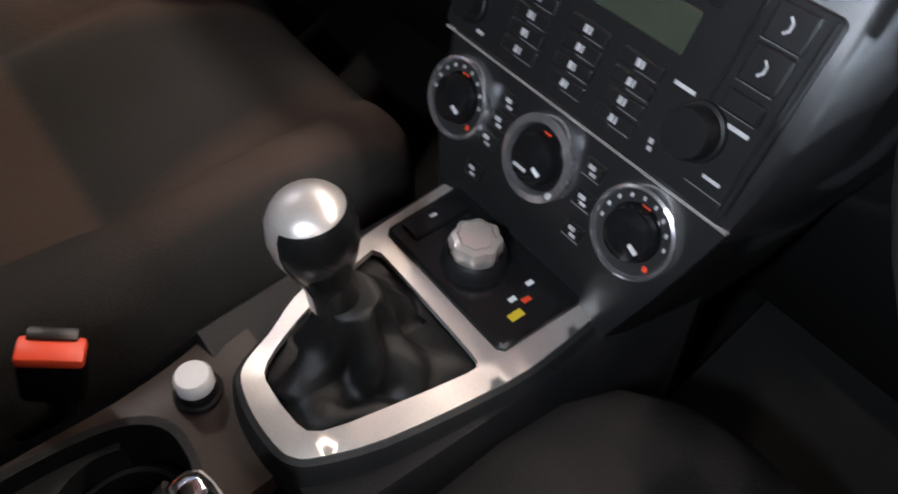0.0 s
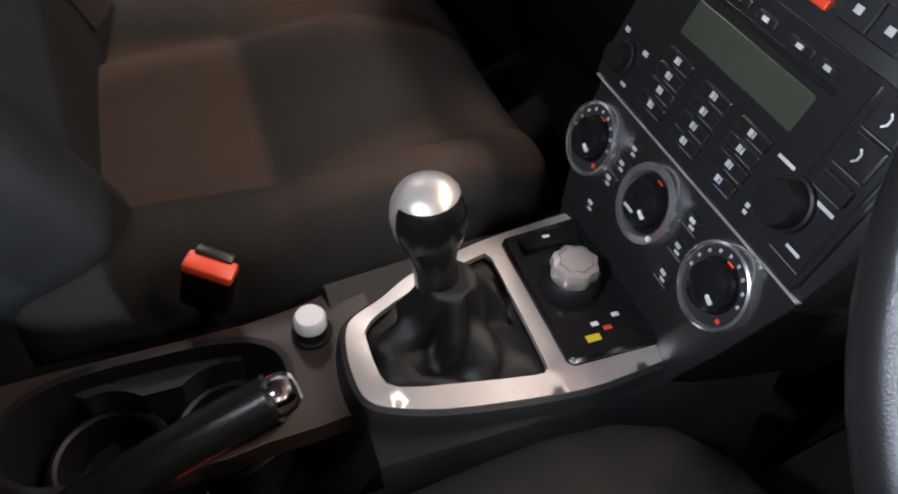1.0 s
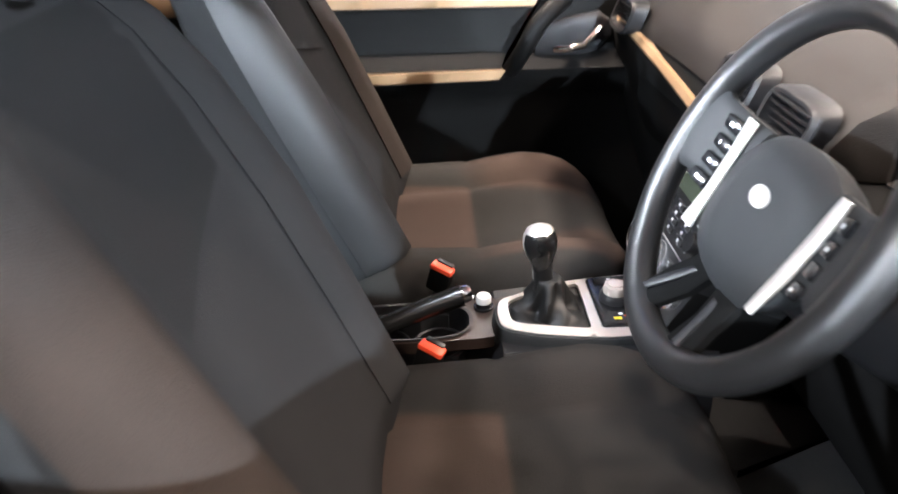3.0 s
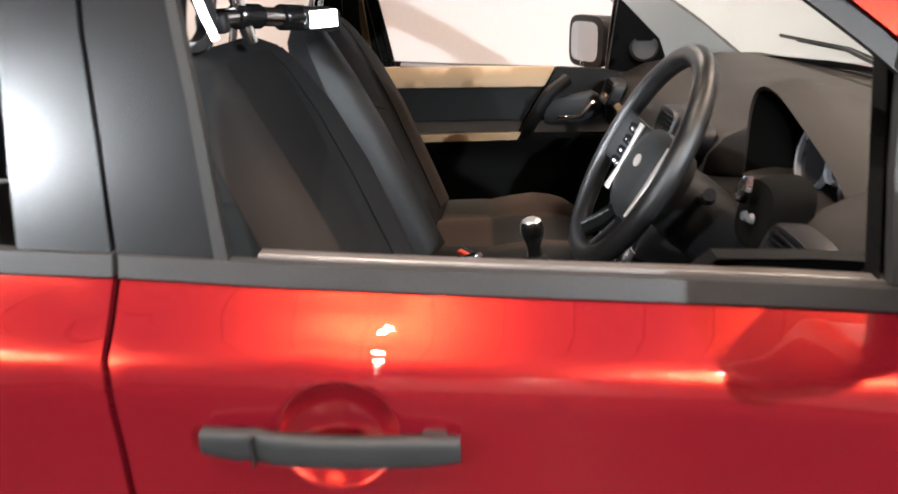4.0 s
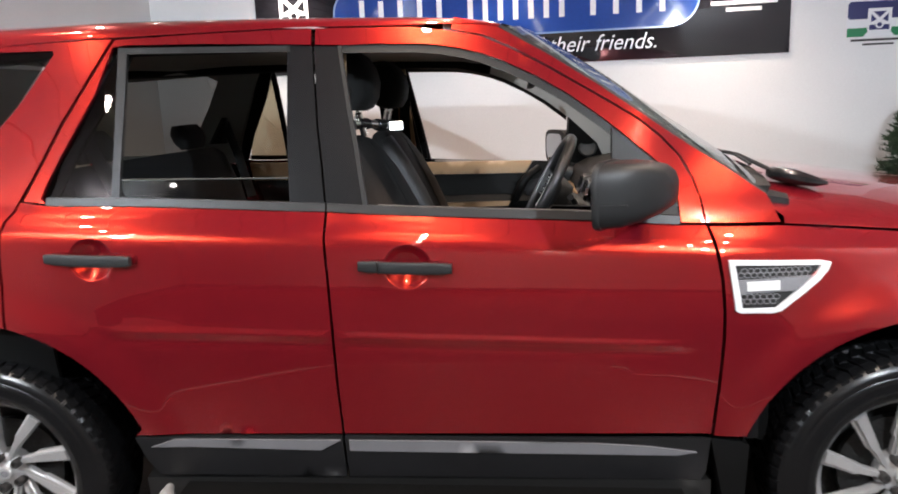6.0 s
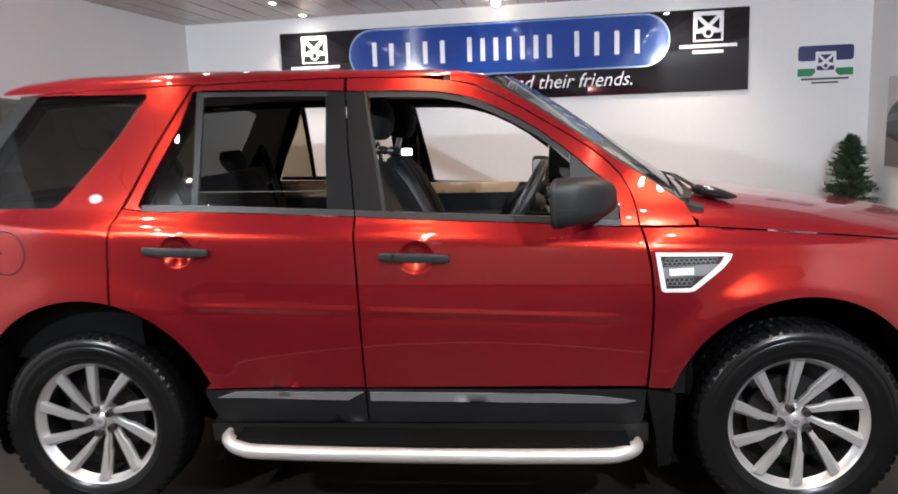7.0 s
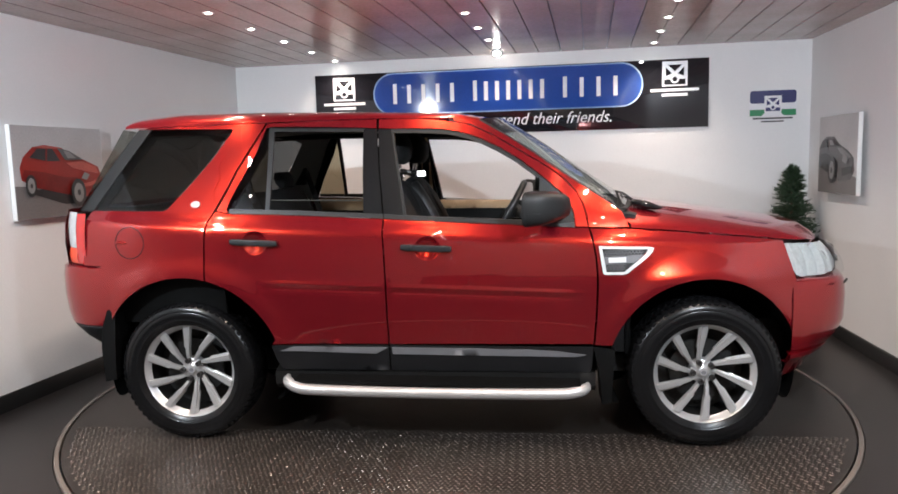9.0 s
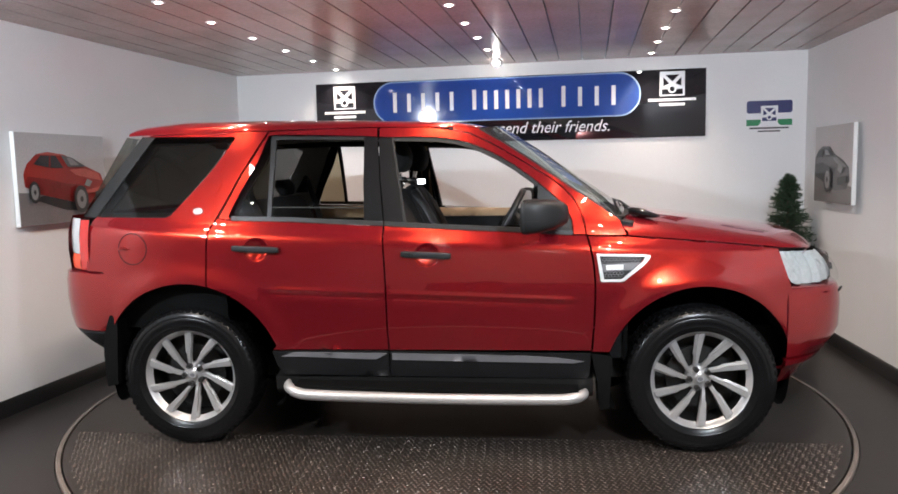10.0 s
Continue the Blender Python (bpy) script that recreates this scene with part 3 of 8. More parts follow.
for i in range(-97, 98):
    for j in range(-96, 2):
        x, y = (i + 0.5 * (j % 2)) * STEP, j * STEP
        if x * x + y * y > (TR - 0.05) ** 2 or y > -0.80:
            continue
        a = radians(45 if (i + j) % 2 else -45) + rng.uniform(-0.05, 0.05)
        c, s, o = math.cos(a), math.sin(a), len(vs)
        l, w, h = 0.0115, 0.0040, 0.0030 * rng.uniform(0.6, 1.0)
        for px, py, pz in ((-l, 0, 0), (0, -w, 0), (l, 0, 0), (0, w, 0), (-l * 0.5, 0, h), (l * 0.5, 0, h)):
            vs.append((x + c * px - s * py, y + s * px + c * py, pz + 0.0003))
        fs += [(o, o + 1, o + 4), (o + 1, o + 2, o + 5), (o + 1, o + 5, o + 4), (o + 2, o + 3, o + 5), (o + 3, o, o + 4), (o + 3, o + 4, o + 5)]
pydata("tread_studs", vs, fs, STUDM, tt, "raised lozenge studs", kind="stuff")

# ---- signs and pictures ----
WALL_TURN = math.degrees(math.atan2(NE[1] - NW[1], NE[0] - NW[0]))


def on_north(s, z, off=0.003):
    c, n = math.cos(radians(WALL_TURN)), math.sin(radians(WALL_TURN))
    return pose(NW[0] + c * s + n * off, NW[1] + n * s - c * off, z, 0, 0, WALL_TURN)


def flat(name, outline, y, material, parent, label="", thick=0.0012):
    bm = bmesh.new()
    plate(bm, outline, y, y - thick)
    return part(name, bm, material, parent, label, sharp=20)


def emblem(parent, cx, cz, w, y, dark):
    """A white square with a diagonal cross and a small round mark, and two bars of small writing."""
    h = w * 0.5
    flat("emblem", rect(cx - h, cz - h, cx + h, cz + h), y, SIGNW, parent, "white square emblem")
    t = 0.13 * w
    for sx, sz in ((0, 1), (1, 0), (-1, 0)):
        g = 0.36 * w
        if sz:
            tri = [(cx - g + t * 0.6, cz + g), (cx + g - t * 0.6, cz + g), (cx, cz + t * 0.7)]
        else:
            tri = [(cx + sx * g, cz + g - t * 0.7), (cx + sx * g, cz - 0.10 * w), (cx + sx * (t * 0.9), cz + t * 0.05)]
        flat("emblem_field", tri, y - 0.0014, dark, parent)
    flat("emblem_base", rect(cx - 0.42 * w, cz - 0.44 * w, cx + 0.42 * w, cz - 0.22 * w), y - 0.0014, dark, parent)
    flat("emblem_ring", oval(cx, cz - 0.22 * w, 0.17 * w, 0.17 * w), y - 0.0028, SIGNW, parent)
    flat("emblem_dot", oval(cx, cz - 0.22 * w, 0.10 * w, 0.10 * w, 12), y - 0.0042, dark, parent)


sign = thing("wall_sign", "wide glossy black and blue wall sign with pale bars and lettering", "sign", on_north(0.823, 1.689))
SL, SH = 3.618, 0.594
bm = bmesh.new()
box(bm, (SL / 2, -0.006, SH / 2), (SL, 0.012, SH), 0.002)
part("board", bm, SIGNB, sign)
flat("blue_border", rect(0.577, 0.196, 3.06, 0.587, 0.19, 8), -0.0125, SIGNEDGE, sign)
flat("blue_panel", rect(0.589, 0.208, 3.048, 0.575, 0.18, 8), -0.0140, SIGNBLUE, sign, "blue rounded panel")
# a name, drawn as plain upright bars of its size
for x0, x1, n in ((0.735, 1.42, 5), (1.515, 2.235, 7), (2.315, 2.91, 4)):
    for k in range(n):
        xx, w = x0 + (x1 - x0) * k / n, (x1 - x0) / n - 0.030
        top = 0.485 if k == 0 else 0.472
        flat("name_bar", rect(xx + w / 2 - 0.018, 0.300, xx + w / 2 + 0.018, top), -0.0155, SIGNW, sign)
emblem(sign, 0.288, 0.455, 0.215, -0.0125, SIGNB)
emblem(sign, 3.330, 0.468, 0.215, -0.0125, SIGNB)
for cx, dz in ((0.288, 0.0), (3.33, 0.012)):
    flat("small_writing", rect(cx - 0.205, 0.304 + dz, cx + 0.205, 0.328 + dz), -0.0125, SIGNW, sign)
    flat("small_writing", rect(cx - 0.11, 0.262 + dz, cx + 0.11, 0.286 + dz), -0.0125, SIGNW, sign)


def lettering(text, size, m, material, parent, shear=0.0, depth=0.0006):
    cu = bpy.data.curves.new("lettering", "FONT")
    cu.body, cu.size, cu.shear, cu.extrude, cu.resolution_u = text, size, shear, depth, 3
    ob = new("lettering", cu)
    bpy.context.view_layer.update()
    me = bpy.data.meshes.new_from_object(ob.evaluated_get(bpy.context.evaluated_depsgraph_get()))
    bpy.data.objects.remove(ob)
    me.materials.clear()
    me.materials.append(material)
    made = new("lettering", me)
    made.parent, made.matrix_basis = parent, m
    return made


lettering("send their friends.", 0.150, pose(1.77, -0.0135, 0.070, 90, 0, 0) @ Matrix.Diagonal((0.93, 1, 1, 1)), SIGNW, sign, 0.32)

small = thing("trade_sticker", "small navy, white and green sticker on the wall", "sticker", on_north(4.781, 1.70))
flat("backing", rect(0, 0.06, 0.385, 0.283, 0.025), 0, SIGNW, small)
flat("navy_band", rect(0.004, 0.172, 0.381, 0.280, 0.022), -0.0014, NAVY, small, "navy blue band")
flat("green_band", rect(0.004, 0.064, 0.381, 0.118), -0.0014, GREEN, small, "green band")
flat("white_wedge", [(0.10, 0.0642), (0.285, 0.0642), (0.235, 0.117), (0.15, 0.117)], -0.0028, SIGNW, small)
emblem(small, 0.192, 0.165, 0.14, -0.0042, NAVY)
flat("small_writing", rect(0.03, 0.036, 0.355, 0.050), 0, PRINTD, small)
flat("small_writing", rect(0.10, 0.010, 0.285, 0.022), 0, PRINTD, small)


def picture(name, label, m, L, H, shapes):
    ob = thing(name, label, "picture", m)
    bm = bmesh.new()
    box(bm, (L / 2, -0.017, H / 2), (L, 0.030, H), 0.002)
    part("canvas", bm, CANVAS, ob, "white canvas edge")
    flat("print", rect(0.002, 0.002, L - 0.002, H - 0.002), -0.0325, PRINTG, ob, "grey printed background")
    for k, (nm, outline, material) in enumerate(shapes):
        flat(nm, [(x * L, z * H) for x, z in outline], -0.0340 - 0.0014 * k, material, ob)
    return ob


def rim_shapes(cx, cz, a, b):
    return [("printed_tyre", oval(cx, cz, a, b), PRINTD), ("printed_wheel", oval(cx, cz, a * 0.66, b * 0.68), PRINTS),
            ("printed_hub", oval(cx, cz, a * 0.22, b * 0.22, 10), PRINTD)]


west_turn = math.degrees(math.atan2(NW[1] - SW[1], NW[0] - SW[0]))
picture("wall_picture", "frameless print of a red hatchback car on the side wall", pose(-1.352, -0.306, 1.14, 0, 0, west_turn), 0.826, 0.591,
        [("printed_ground", [(0.004, 0.005), (0.996, 0.005), (0.996, 0.30), (0.004, 0.36)], PRINTF),
         ("printed_shadow", [(0.10, 0.30), (0.50, 0.14), (0.86, 0.13), (0.95, 0.30), (0.5, 0.34)], PRINTD),
         ("printed_body", [(0.07, 0.42), (0.06, 0.55), (0.10, 0.66), (0.20, 0.77), (0.32, 0.795), (0.50, 0.77), (0.64, 0.69), (0.83, 0.60), (0.93, 0.55), (0.97, 0.42), (0.95, 0.26), (0.84, 0.21), (0.70, 0.20), (0.45, 0.27), (0.20, 0.34)], PRINTR),
         ("printed_flank", [(0.07, 0.44), (0.10, 0.53), (0.30, 0.50), (0.52, 0.44), (0.66, 0.43), (0.72, 0.38), (0.68, 0.21), (0.45, 0.27), (0.20, 0.34)], PRINTRD),
         ("printed_bonnet", [(0.55, 0.60), (0.73, 0.615), (0.90, 0.55), (0.93, 0.47), (0.78, 0.50), (0.62, 0.54)], PRINTRL),
         ("printed_roof", [(0.20, 0.765), (0.32, 0.790), (0.50, 0.768), (0.44, 0.755), (0.30, 0.765)], PRINTRL),
         ("printed_side_glass", [(0.16, 0.66), (0.24, 0.755), (0.40, 0.755), (0.48, 0.62), (0.34, 0.62)], PRINTD),
         ("printed_pillar", [(0.315, 0.62), (0.335, 0.62), (0.345, 0.757), (0.330, 0.757)], PRINTRD),
         ("printed_windscreen", [(0.53, 0.63), (0.45, 0.765), (0.58, 0.735), (0.74, 0.635)], PRINTM),
         ("printed_glare", [(0.56, 0.65), (0.52, 0.735), (0.58, 0.725), (0.66, 0.65)], PRINTS),
         ("printed_bumper", [(0.72, 0.36), (0.80, 0.37), (0.96, 0.42), (0.955, 0.385), (0.82, 0.33), (0.73, 0.32)], PRINTRL),
         ("printed_lamp", [(0.70, 0.42), (0.74, 0.49), (0.80, 0.46), (0.76, 0.40)], PRINTS),
         ("printed_grille", [(0.83, 0.34), (0.95, 0.37), (0.94, 0.29), (0.84, 0.26)], PRINTD),
         *rim_shapes(0.14, 0.36, 0.055, 0.12), *rim_shapes(0.645, 0.26, 0.085, 0.16)])
picture("wall_picture", "frameless grey print of a black sports car on the side wall", pose(4.170, 1.706, 1.126, 0, 0, -91.0), 0.725, 0.591,
        [("printed_ground", [(0.004, 0.005), (0.996, 0.005), (0.996, 0.22), (0.004, 0.40)], PRINTF),
         ("printed_body", [(0.02, 0.58), (0.10, 0.68), (0.22, 0.735), (0.42, 0.73), (0.58, 0.62), (0.78, 0.55), (0.92, 0.46), (0.95, 0.30), (0.86, 0.19), (0.60, 0.16), (0.40, 0.22), (0.02, 0.34)], PRINTM),
         ("printed_flank", [(0.02, 0.50), (0.22, 0.52), (0.40, 0.47), (0.52, 0.40), (0.52, 0.20), (0.40, 0.23), (0.02, 0.35)], PRINTD),
         ("printed_bonnet", [(0.52, 0.585), (0.64, 0.585), (0.88, 0.47), (0.80, 0.455), (0.60, 0.52)], PRINTS),
         ("printed_windscreen", [(0.30, 0.60), (0.26, 0.71), (0.42, 0.70), (0.55, 0.60)], PRINTD),
         ("printed_glare", [(0.33, 0.62), (0.31, 0.69), (0.38, 0.685), (0.45, 0.62)], PRINTS),
         ("printed_grille", [(0.66, 0.33), (0.90, 0.36), (0.90, 0.27), (0.68, 0.23)], PRINTD),
         ("printed_side_glass", [(0.06, 0.585), (0.13, 0.665), (0.24, 0.70), (0.27, 0.60)], PRINTD),
         ("printed_lamp", [(0.68, 0.42), (0.70, 0.52), (0.82, 0.45), (0.78, 0.38)], PRINTS),
         *rim_shapes(0.42, 0.30, 0.10, 0.17)])

# small conifer in the corner
tree = thing("conifer_tree", "small dark green artificial conifer tree in a pot", "tree", Matrix.Translation((4.0, 1.90, 0)))
bm = bmesh.new()
lathe(bm, [(0, 0.0), (0.12, 0.0), (0.15, 0.26), (0.165, 0.27), (0.165, 0.30), (0.145, 0.30), (0.14, 0.27), (0, 0.265)], (0, 0, 0), (0, 0, 1), 24)
part("pot", bm, POTM, tree, "dark round plant pot")
bm = bmesh.new()
tube(bm, [(0, 0, 0.26), (0.004, 0.002, 0.7), (0, 0, 1.05), (0, 0, 1.31)], lambda t: 0.018 * (1 - 0.85 * t) + 0.002, 8)
part("trunk", bm, BARK, tree)
rng = random.Random(11)
vs, fs = [], []
for b in range(640):
    h = rng.random() ** 0.85
    z0 = 0.36 + 0.96 * h
    reach = (0.27 * (1 - h) ** 0.75 + 0.025) * rng.uniform(0.45, 1.08)
    az = rng.uniform(0, 2 * math.pi)
    out = Vector((math.cos(az), math.sin(az), rng.uniform(0.25, 0.65)))
    for k in range(15):
        t = 0.15 + 0.85 * k / 14
        c = Vector((0, 0, z0)) + out * reach * t + Vector((0, 0, -0.06 * t * t * reach / 0.25))
        for s in range(2):
            d = (out.normalized() * 0.9 + Vector((rng.uniform(-1, 1), rng.uniform(-1, 1), rng.uniform(-0.6, 0.9)))).normalized()
            l = rng.uniform(0.022, 0.042)
            n = d.cross(Vector((rng.uniform(-1, 1), rng.uniform(-1, 1), 0.3))).normalized() * 0.0042
            o = len(vs)
            vs += [tuple(c - n), tuple(c + n), tuple(c + d * l)]
            fs.append((o, o + 1, o + 2))
pydata("crown", vs, fs, NEEDLE, tree, "dense dark green needles")

# ---- the car: rear axle at x = 0, front axle at x = 2.66, nose towards +x ----
car = thing("car", "glossy red metallic off-road car with silver alloy wheels on a turntable", "car")
_zs = np.linspace(0.18, 1.78, 641)
_raw = np.interp(_zs, [0.20, 0.30, 0.40, 0.52, 0.66, 0.78, 0.85, 0.95, 1.05, 1.085, 1.106, 1.124, 1.146, 1.20, 1.25, 1.40, 1.55, 1.65, 1.70, 1.76],
                 [0.83, 0.856, 0.881, 0.906, 0.925, 0.9375, 0.943, 0.940, 0.9345, 0.931, 0.922, 0.903, 0.874, 0.857, 0.842, 0.793, 0.738, 0.698, 0.678, 0.64])
_k = np.exp(-np.linspace(-2, 2, 9) ** 2)
_prof = np.convolve(np.pad(_raw, 4, mode="edge"), _k / _k.sum(), mode="valid")


def smooth(a, b, x):
    t = max(0.0, min(1.0, (x - a) / (b - a)))
    return t * t * (3 - 2 * t)


HANDLES = ((1.300, 1.018), (0.415, 1.056))


def hw(x, z):
    """Half width of the body at a place of its side."""
    ze = z + 0.045 * (x - 1.1) * smooth(0.88, 1.06, z) * (1 - 0.6 * smooth(1.2, 1.5, z))
    w = float(np.interp(ze, _zs, _prof))
    if x > 2.2:
        w -= 0.100 * ((x - 2.2) / 0.85) ** 1.9
    if x < 0.0:
        w -= 0.085 * (-x / 0.6) ** 2
    w -= 0.036 * smooth(0.82, 1.06, z) * smooth(2.10, 2.6, x)
    # the foot of the windscreen pillar rounds inwards
    w -= 0.30 * max(0.0, z - 1.150) * smooth(1.92, 2.14, x)
    # the rear pillars lean in more than the doors
    w -= 0.13 * max(0.0, z - 1.170) * smooth(0.42, -0.05, x)
    dl = z - crease(x)
    line = (0.0055 * math.exp(-((dl / 0.010) ** 2)) - 0.004 * math.exp(-(((dl + 0.020) / 0.014) ** 2))) * smooth(0.42, 0.55, x) * (1 - smooth(1.95, 2.08, x))
    w += line
    for cx, cz, r in ((0.02, 0.375, 0.505), (2.66, 0.375, 0.475)):
        d = math.hypot(x - cx, z - cz) - r
        if z > 0.25 and d < 0.16:
            w += (0.018 if cx > 1 else 0.013) * (1 - smooth(0.01, 0.13, max(d, 0))) * smooth(0.25, 0.6, z)
    for cx, cz in HANDLES:
        d = math.hypot((x - cx) / 0.062, (z - cz) / 0.058)
        if d < 1:
            w -= 0.037 * (1 - d * d) ** 0.9
    return w


def crease(x):
    return 0.847 - 0.0395 * (x - 0.52)


def body_points(x0, x1):
    """Places along the shoulder and the crease, where the skin bends most."""
    out = []
    n = int((x1 - x0) / 0.03)
    for k in range(n + 1):
        x = x0 + (x1 - x0) * k / n
        for ze in (1.02, 1.055, 1.080, 1.094, 1.105, 1.116, 1.128, 1.140, 1.152, 1.168):
            out.append((x, ze - 0.045 * (x - 1.1)))
        if 0.42 < x < 2.08:
            for dz in (-0.045, -0.030, -0.020, -0.010, -0.004, 0.004, 0.012, 0.022):
                out.append((x, crease(x) + dz))
    for cx, cz, r in ((0.02, 0.375, 0.505), (2.66, 0.375, 0.475)):
        for dr in (0.016, 0.030, 0.045, 0.060, 0.075, 0.090, 0.105, 0.125, 0.145):
            for k in range(50):
                a = radians(-10 + 200 * k / 49)
                p = (cx + (r + dr) * math.cos(a), cz + (r + dr) * math.sin(a))
                if x0 - 0.02 < p[0] < x1 + 0.05 and p[1] < 1.0 and not (0.42 < p[0] < 2.08 and abs(p[1] - crease(p[0])) < 0.06):
                    out.append(p)
    return [p for p in out if all(math.hypot((p[0] - cx) / 0.062, (p[1] - cz) / 0.058) > 1.26 for cx, cz in HANDLES)]


def side(x, z, off=0.0):
    return Vector((x, -(hw(x, z) + off), z))


def mirror(bm):
    for v in bm.verts:
        v.co.y = -v.co.y
    bmesh.ops.reverse_faces(bm, faces=bm.faces)
    return bm


def side_part(name, outline, material, parent, label="", off=0.0, gap=0.0010, step=0.04, fl=0.014, holes=(), extra=(), far=False, sharp=38):
    bm = bmesh.new()
    skin(bm, outline, lambda x, z: side(x, z, off), step, (0, fl, 0), holes, gap, extra)
    if far:
        mirror(bm)
    return part(name, bm, material, parent, label, sharp)


def turn_in(bm):
    """Narrows the mirror head and swings its glass towards the driver."""
    for v in bm.verts:
        v.co.y = -1.018 + (v.co.y + 1.055) * 0.80
        v.co.x = 1.768 + (v.co.x - 1.768) * 0.71 + 0.50 * (v.co.y + 1.105)


def arc_pts(cx, cz, r, a0, a1, n):
    return [(cx + r * math.cos(radians(a0 + (a1 - a0) * k / n)), cz + r * math.sin(radians(a0 + (a1 - a0) * k / n))) for k in range(n + 1)]


def handle_points(cx, cz):
    return [(cx + 0.061 * q * math.cos(a), cz + 0.057 * q * math.sin(a)) for q in (0.0, 0.3, 0.55, 0.75, 0.88, 0.95, 1.0, 1.05, 1.13) for a in (2 * math.pi * k / 32 for k in range(32 if q else 1))]


belt = table([(-0.6, 1.226), (0.0, 1.215), (0.278, 1.199), (0.478, 1.194), (0.62, 1.188), (0.86, 1.174), (1.07, 1.163), (1.257, 1.149), (1.44, 1.139), (1.76, 1.123), (2.028, 1.104), (2.1, 1.10)])
gapline = [(0.44, 1.668), (0.70, 1.674), (0.964, 1.675), (1.12, 1.672), (1.30, 1.666), (1.42, 1.650), (1.51, 1.631), (1.60, 1.588), (1.688, 1.538), (1.81, 1.463), (1.924, 1.391), (1.99, 1.338), (2.041, 1.284), (2.072, 1.225), (2.088, 1.170), (2.097, 1.105)]
FDOOR = [(1.091, 0.525), (1.088, 0.68), (1.088, 0.85), (1.083, 1.0), (1.077, 1.10), (1.075, belt(1.075)), *[(x, belt(x)) for x in (1.25, 1.45, 1.65, 1.85, 2.03)], (2.097, 1.104), (2.112, 1.03), (2.124, 0.968), (2.131, 0.88), (2.132, 0.797), (2.127, 0.66), (2.117, 0.525)]
RARC = arc_pts(0.02, 0.375, 0.505, 91, 20, 16)
RDOOR = [(1.085, 0.525), (1.082, 0.68), (1.082, 0.85), (1.077, 1.0), (1.071, 1.10), (1.069, belt(1.069)), *[(x, belt(x)) for x in (0.95, 0.75, 0.5, 0.28)], (0.185, 1.213), (0.162, 1.163), (0.152, 1.08), (0.149, 1.014), (0.148, 0.95), (0.150, 0.864), *[p for p in RARC if p[0] > 0.16], (0.475, 0.525)]
QARC = arc_pts(0.02, 0.375, 0.505, 76, 147, 16)
QUARTER = [(0.143, 0.864), (0.142, 0.95), (0.143, 1.014), (0.146, 1.08), (0.156, 1.165), (0.178, 1.214), (0.214, 1.281), (0.283, 1.427), (0.367, 1.570), (0.425, 1.668), (0.0, 1.668), (-0.335, 1.660), (-0.335, 1.656), (-0.25, 1.655), (-0.10, 1.652), (0.23, 1.642), (0.236, 1.632), (0.138, 1.487), (0.018, 1.338), (-0.075, 1.232), (-0.100, 1.221), (-0.52, 1.227), (-0.530, 1.215), (-0.545, 1.08), (-0.556, 0.940), (-0.45, 0.938), (-0.405, 0.84), (-0.400, 0.70), *[p for p in reversed(QARC) if p[0] < 0.14]]
FARC = arc_pts(2.66, 0.375, 0.475, 162, 22, 30)
bonnet_z = table([(2.28, 1.10), (2.304, 1.096), (2.59, 1.07), (2.864, 1.044), (3.081, 1.019), (3.19, 1.016)])
WING = [(2.124, 0.520), (2.134, 0.66), (2.139, 0.797), (2.138, 0.88), (2.131, 0.968), (2.118, 1.04), (2.104, 1.100), *[(x, bonnet_z(x) - 0.002) for x in (2.30, 2.45, 2.6, 2.75, 2.9, 3.045)], (3.065, 0.95), (3.105, 0.82), (3.100, 0.72), (3.10, 0.56), *reversed(FARC)]

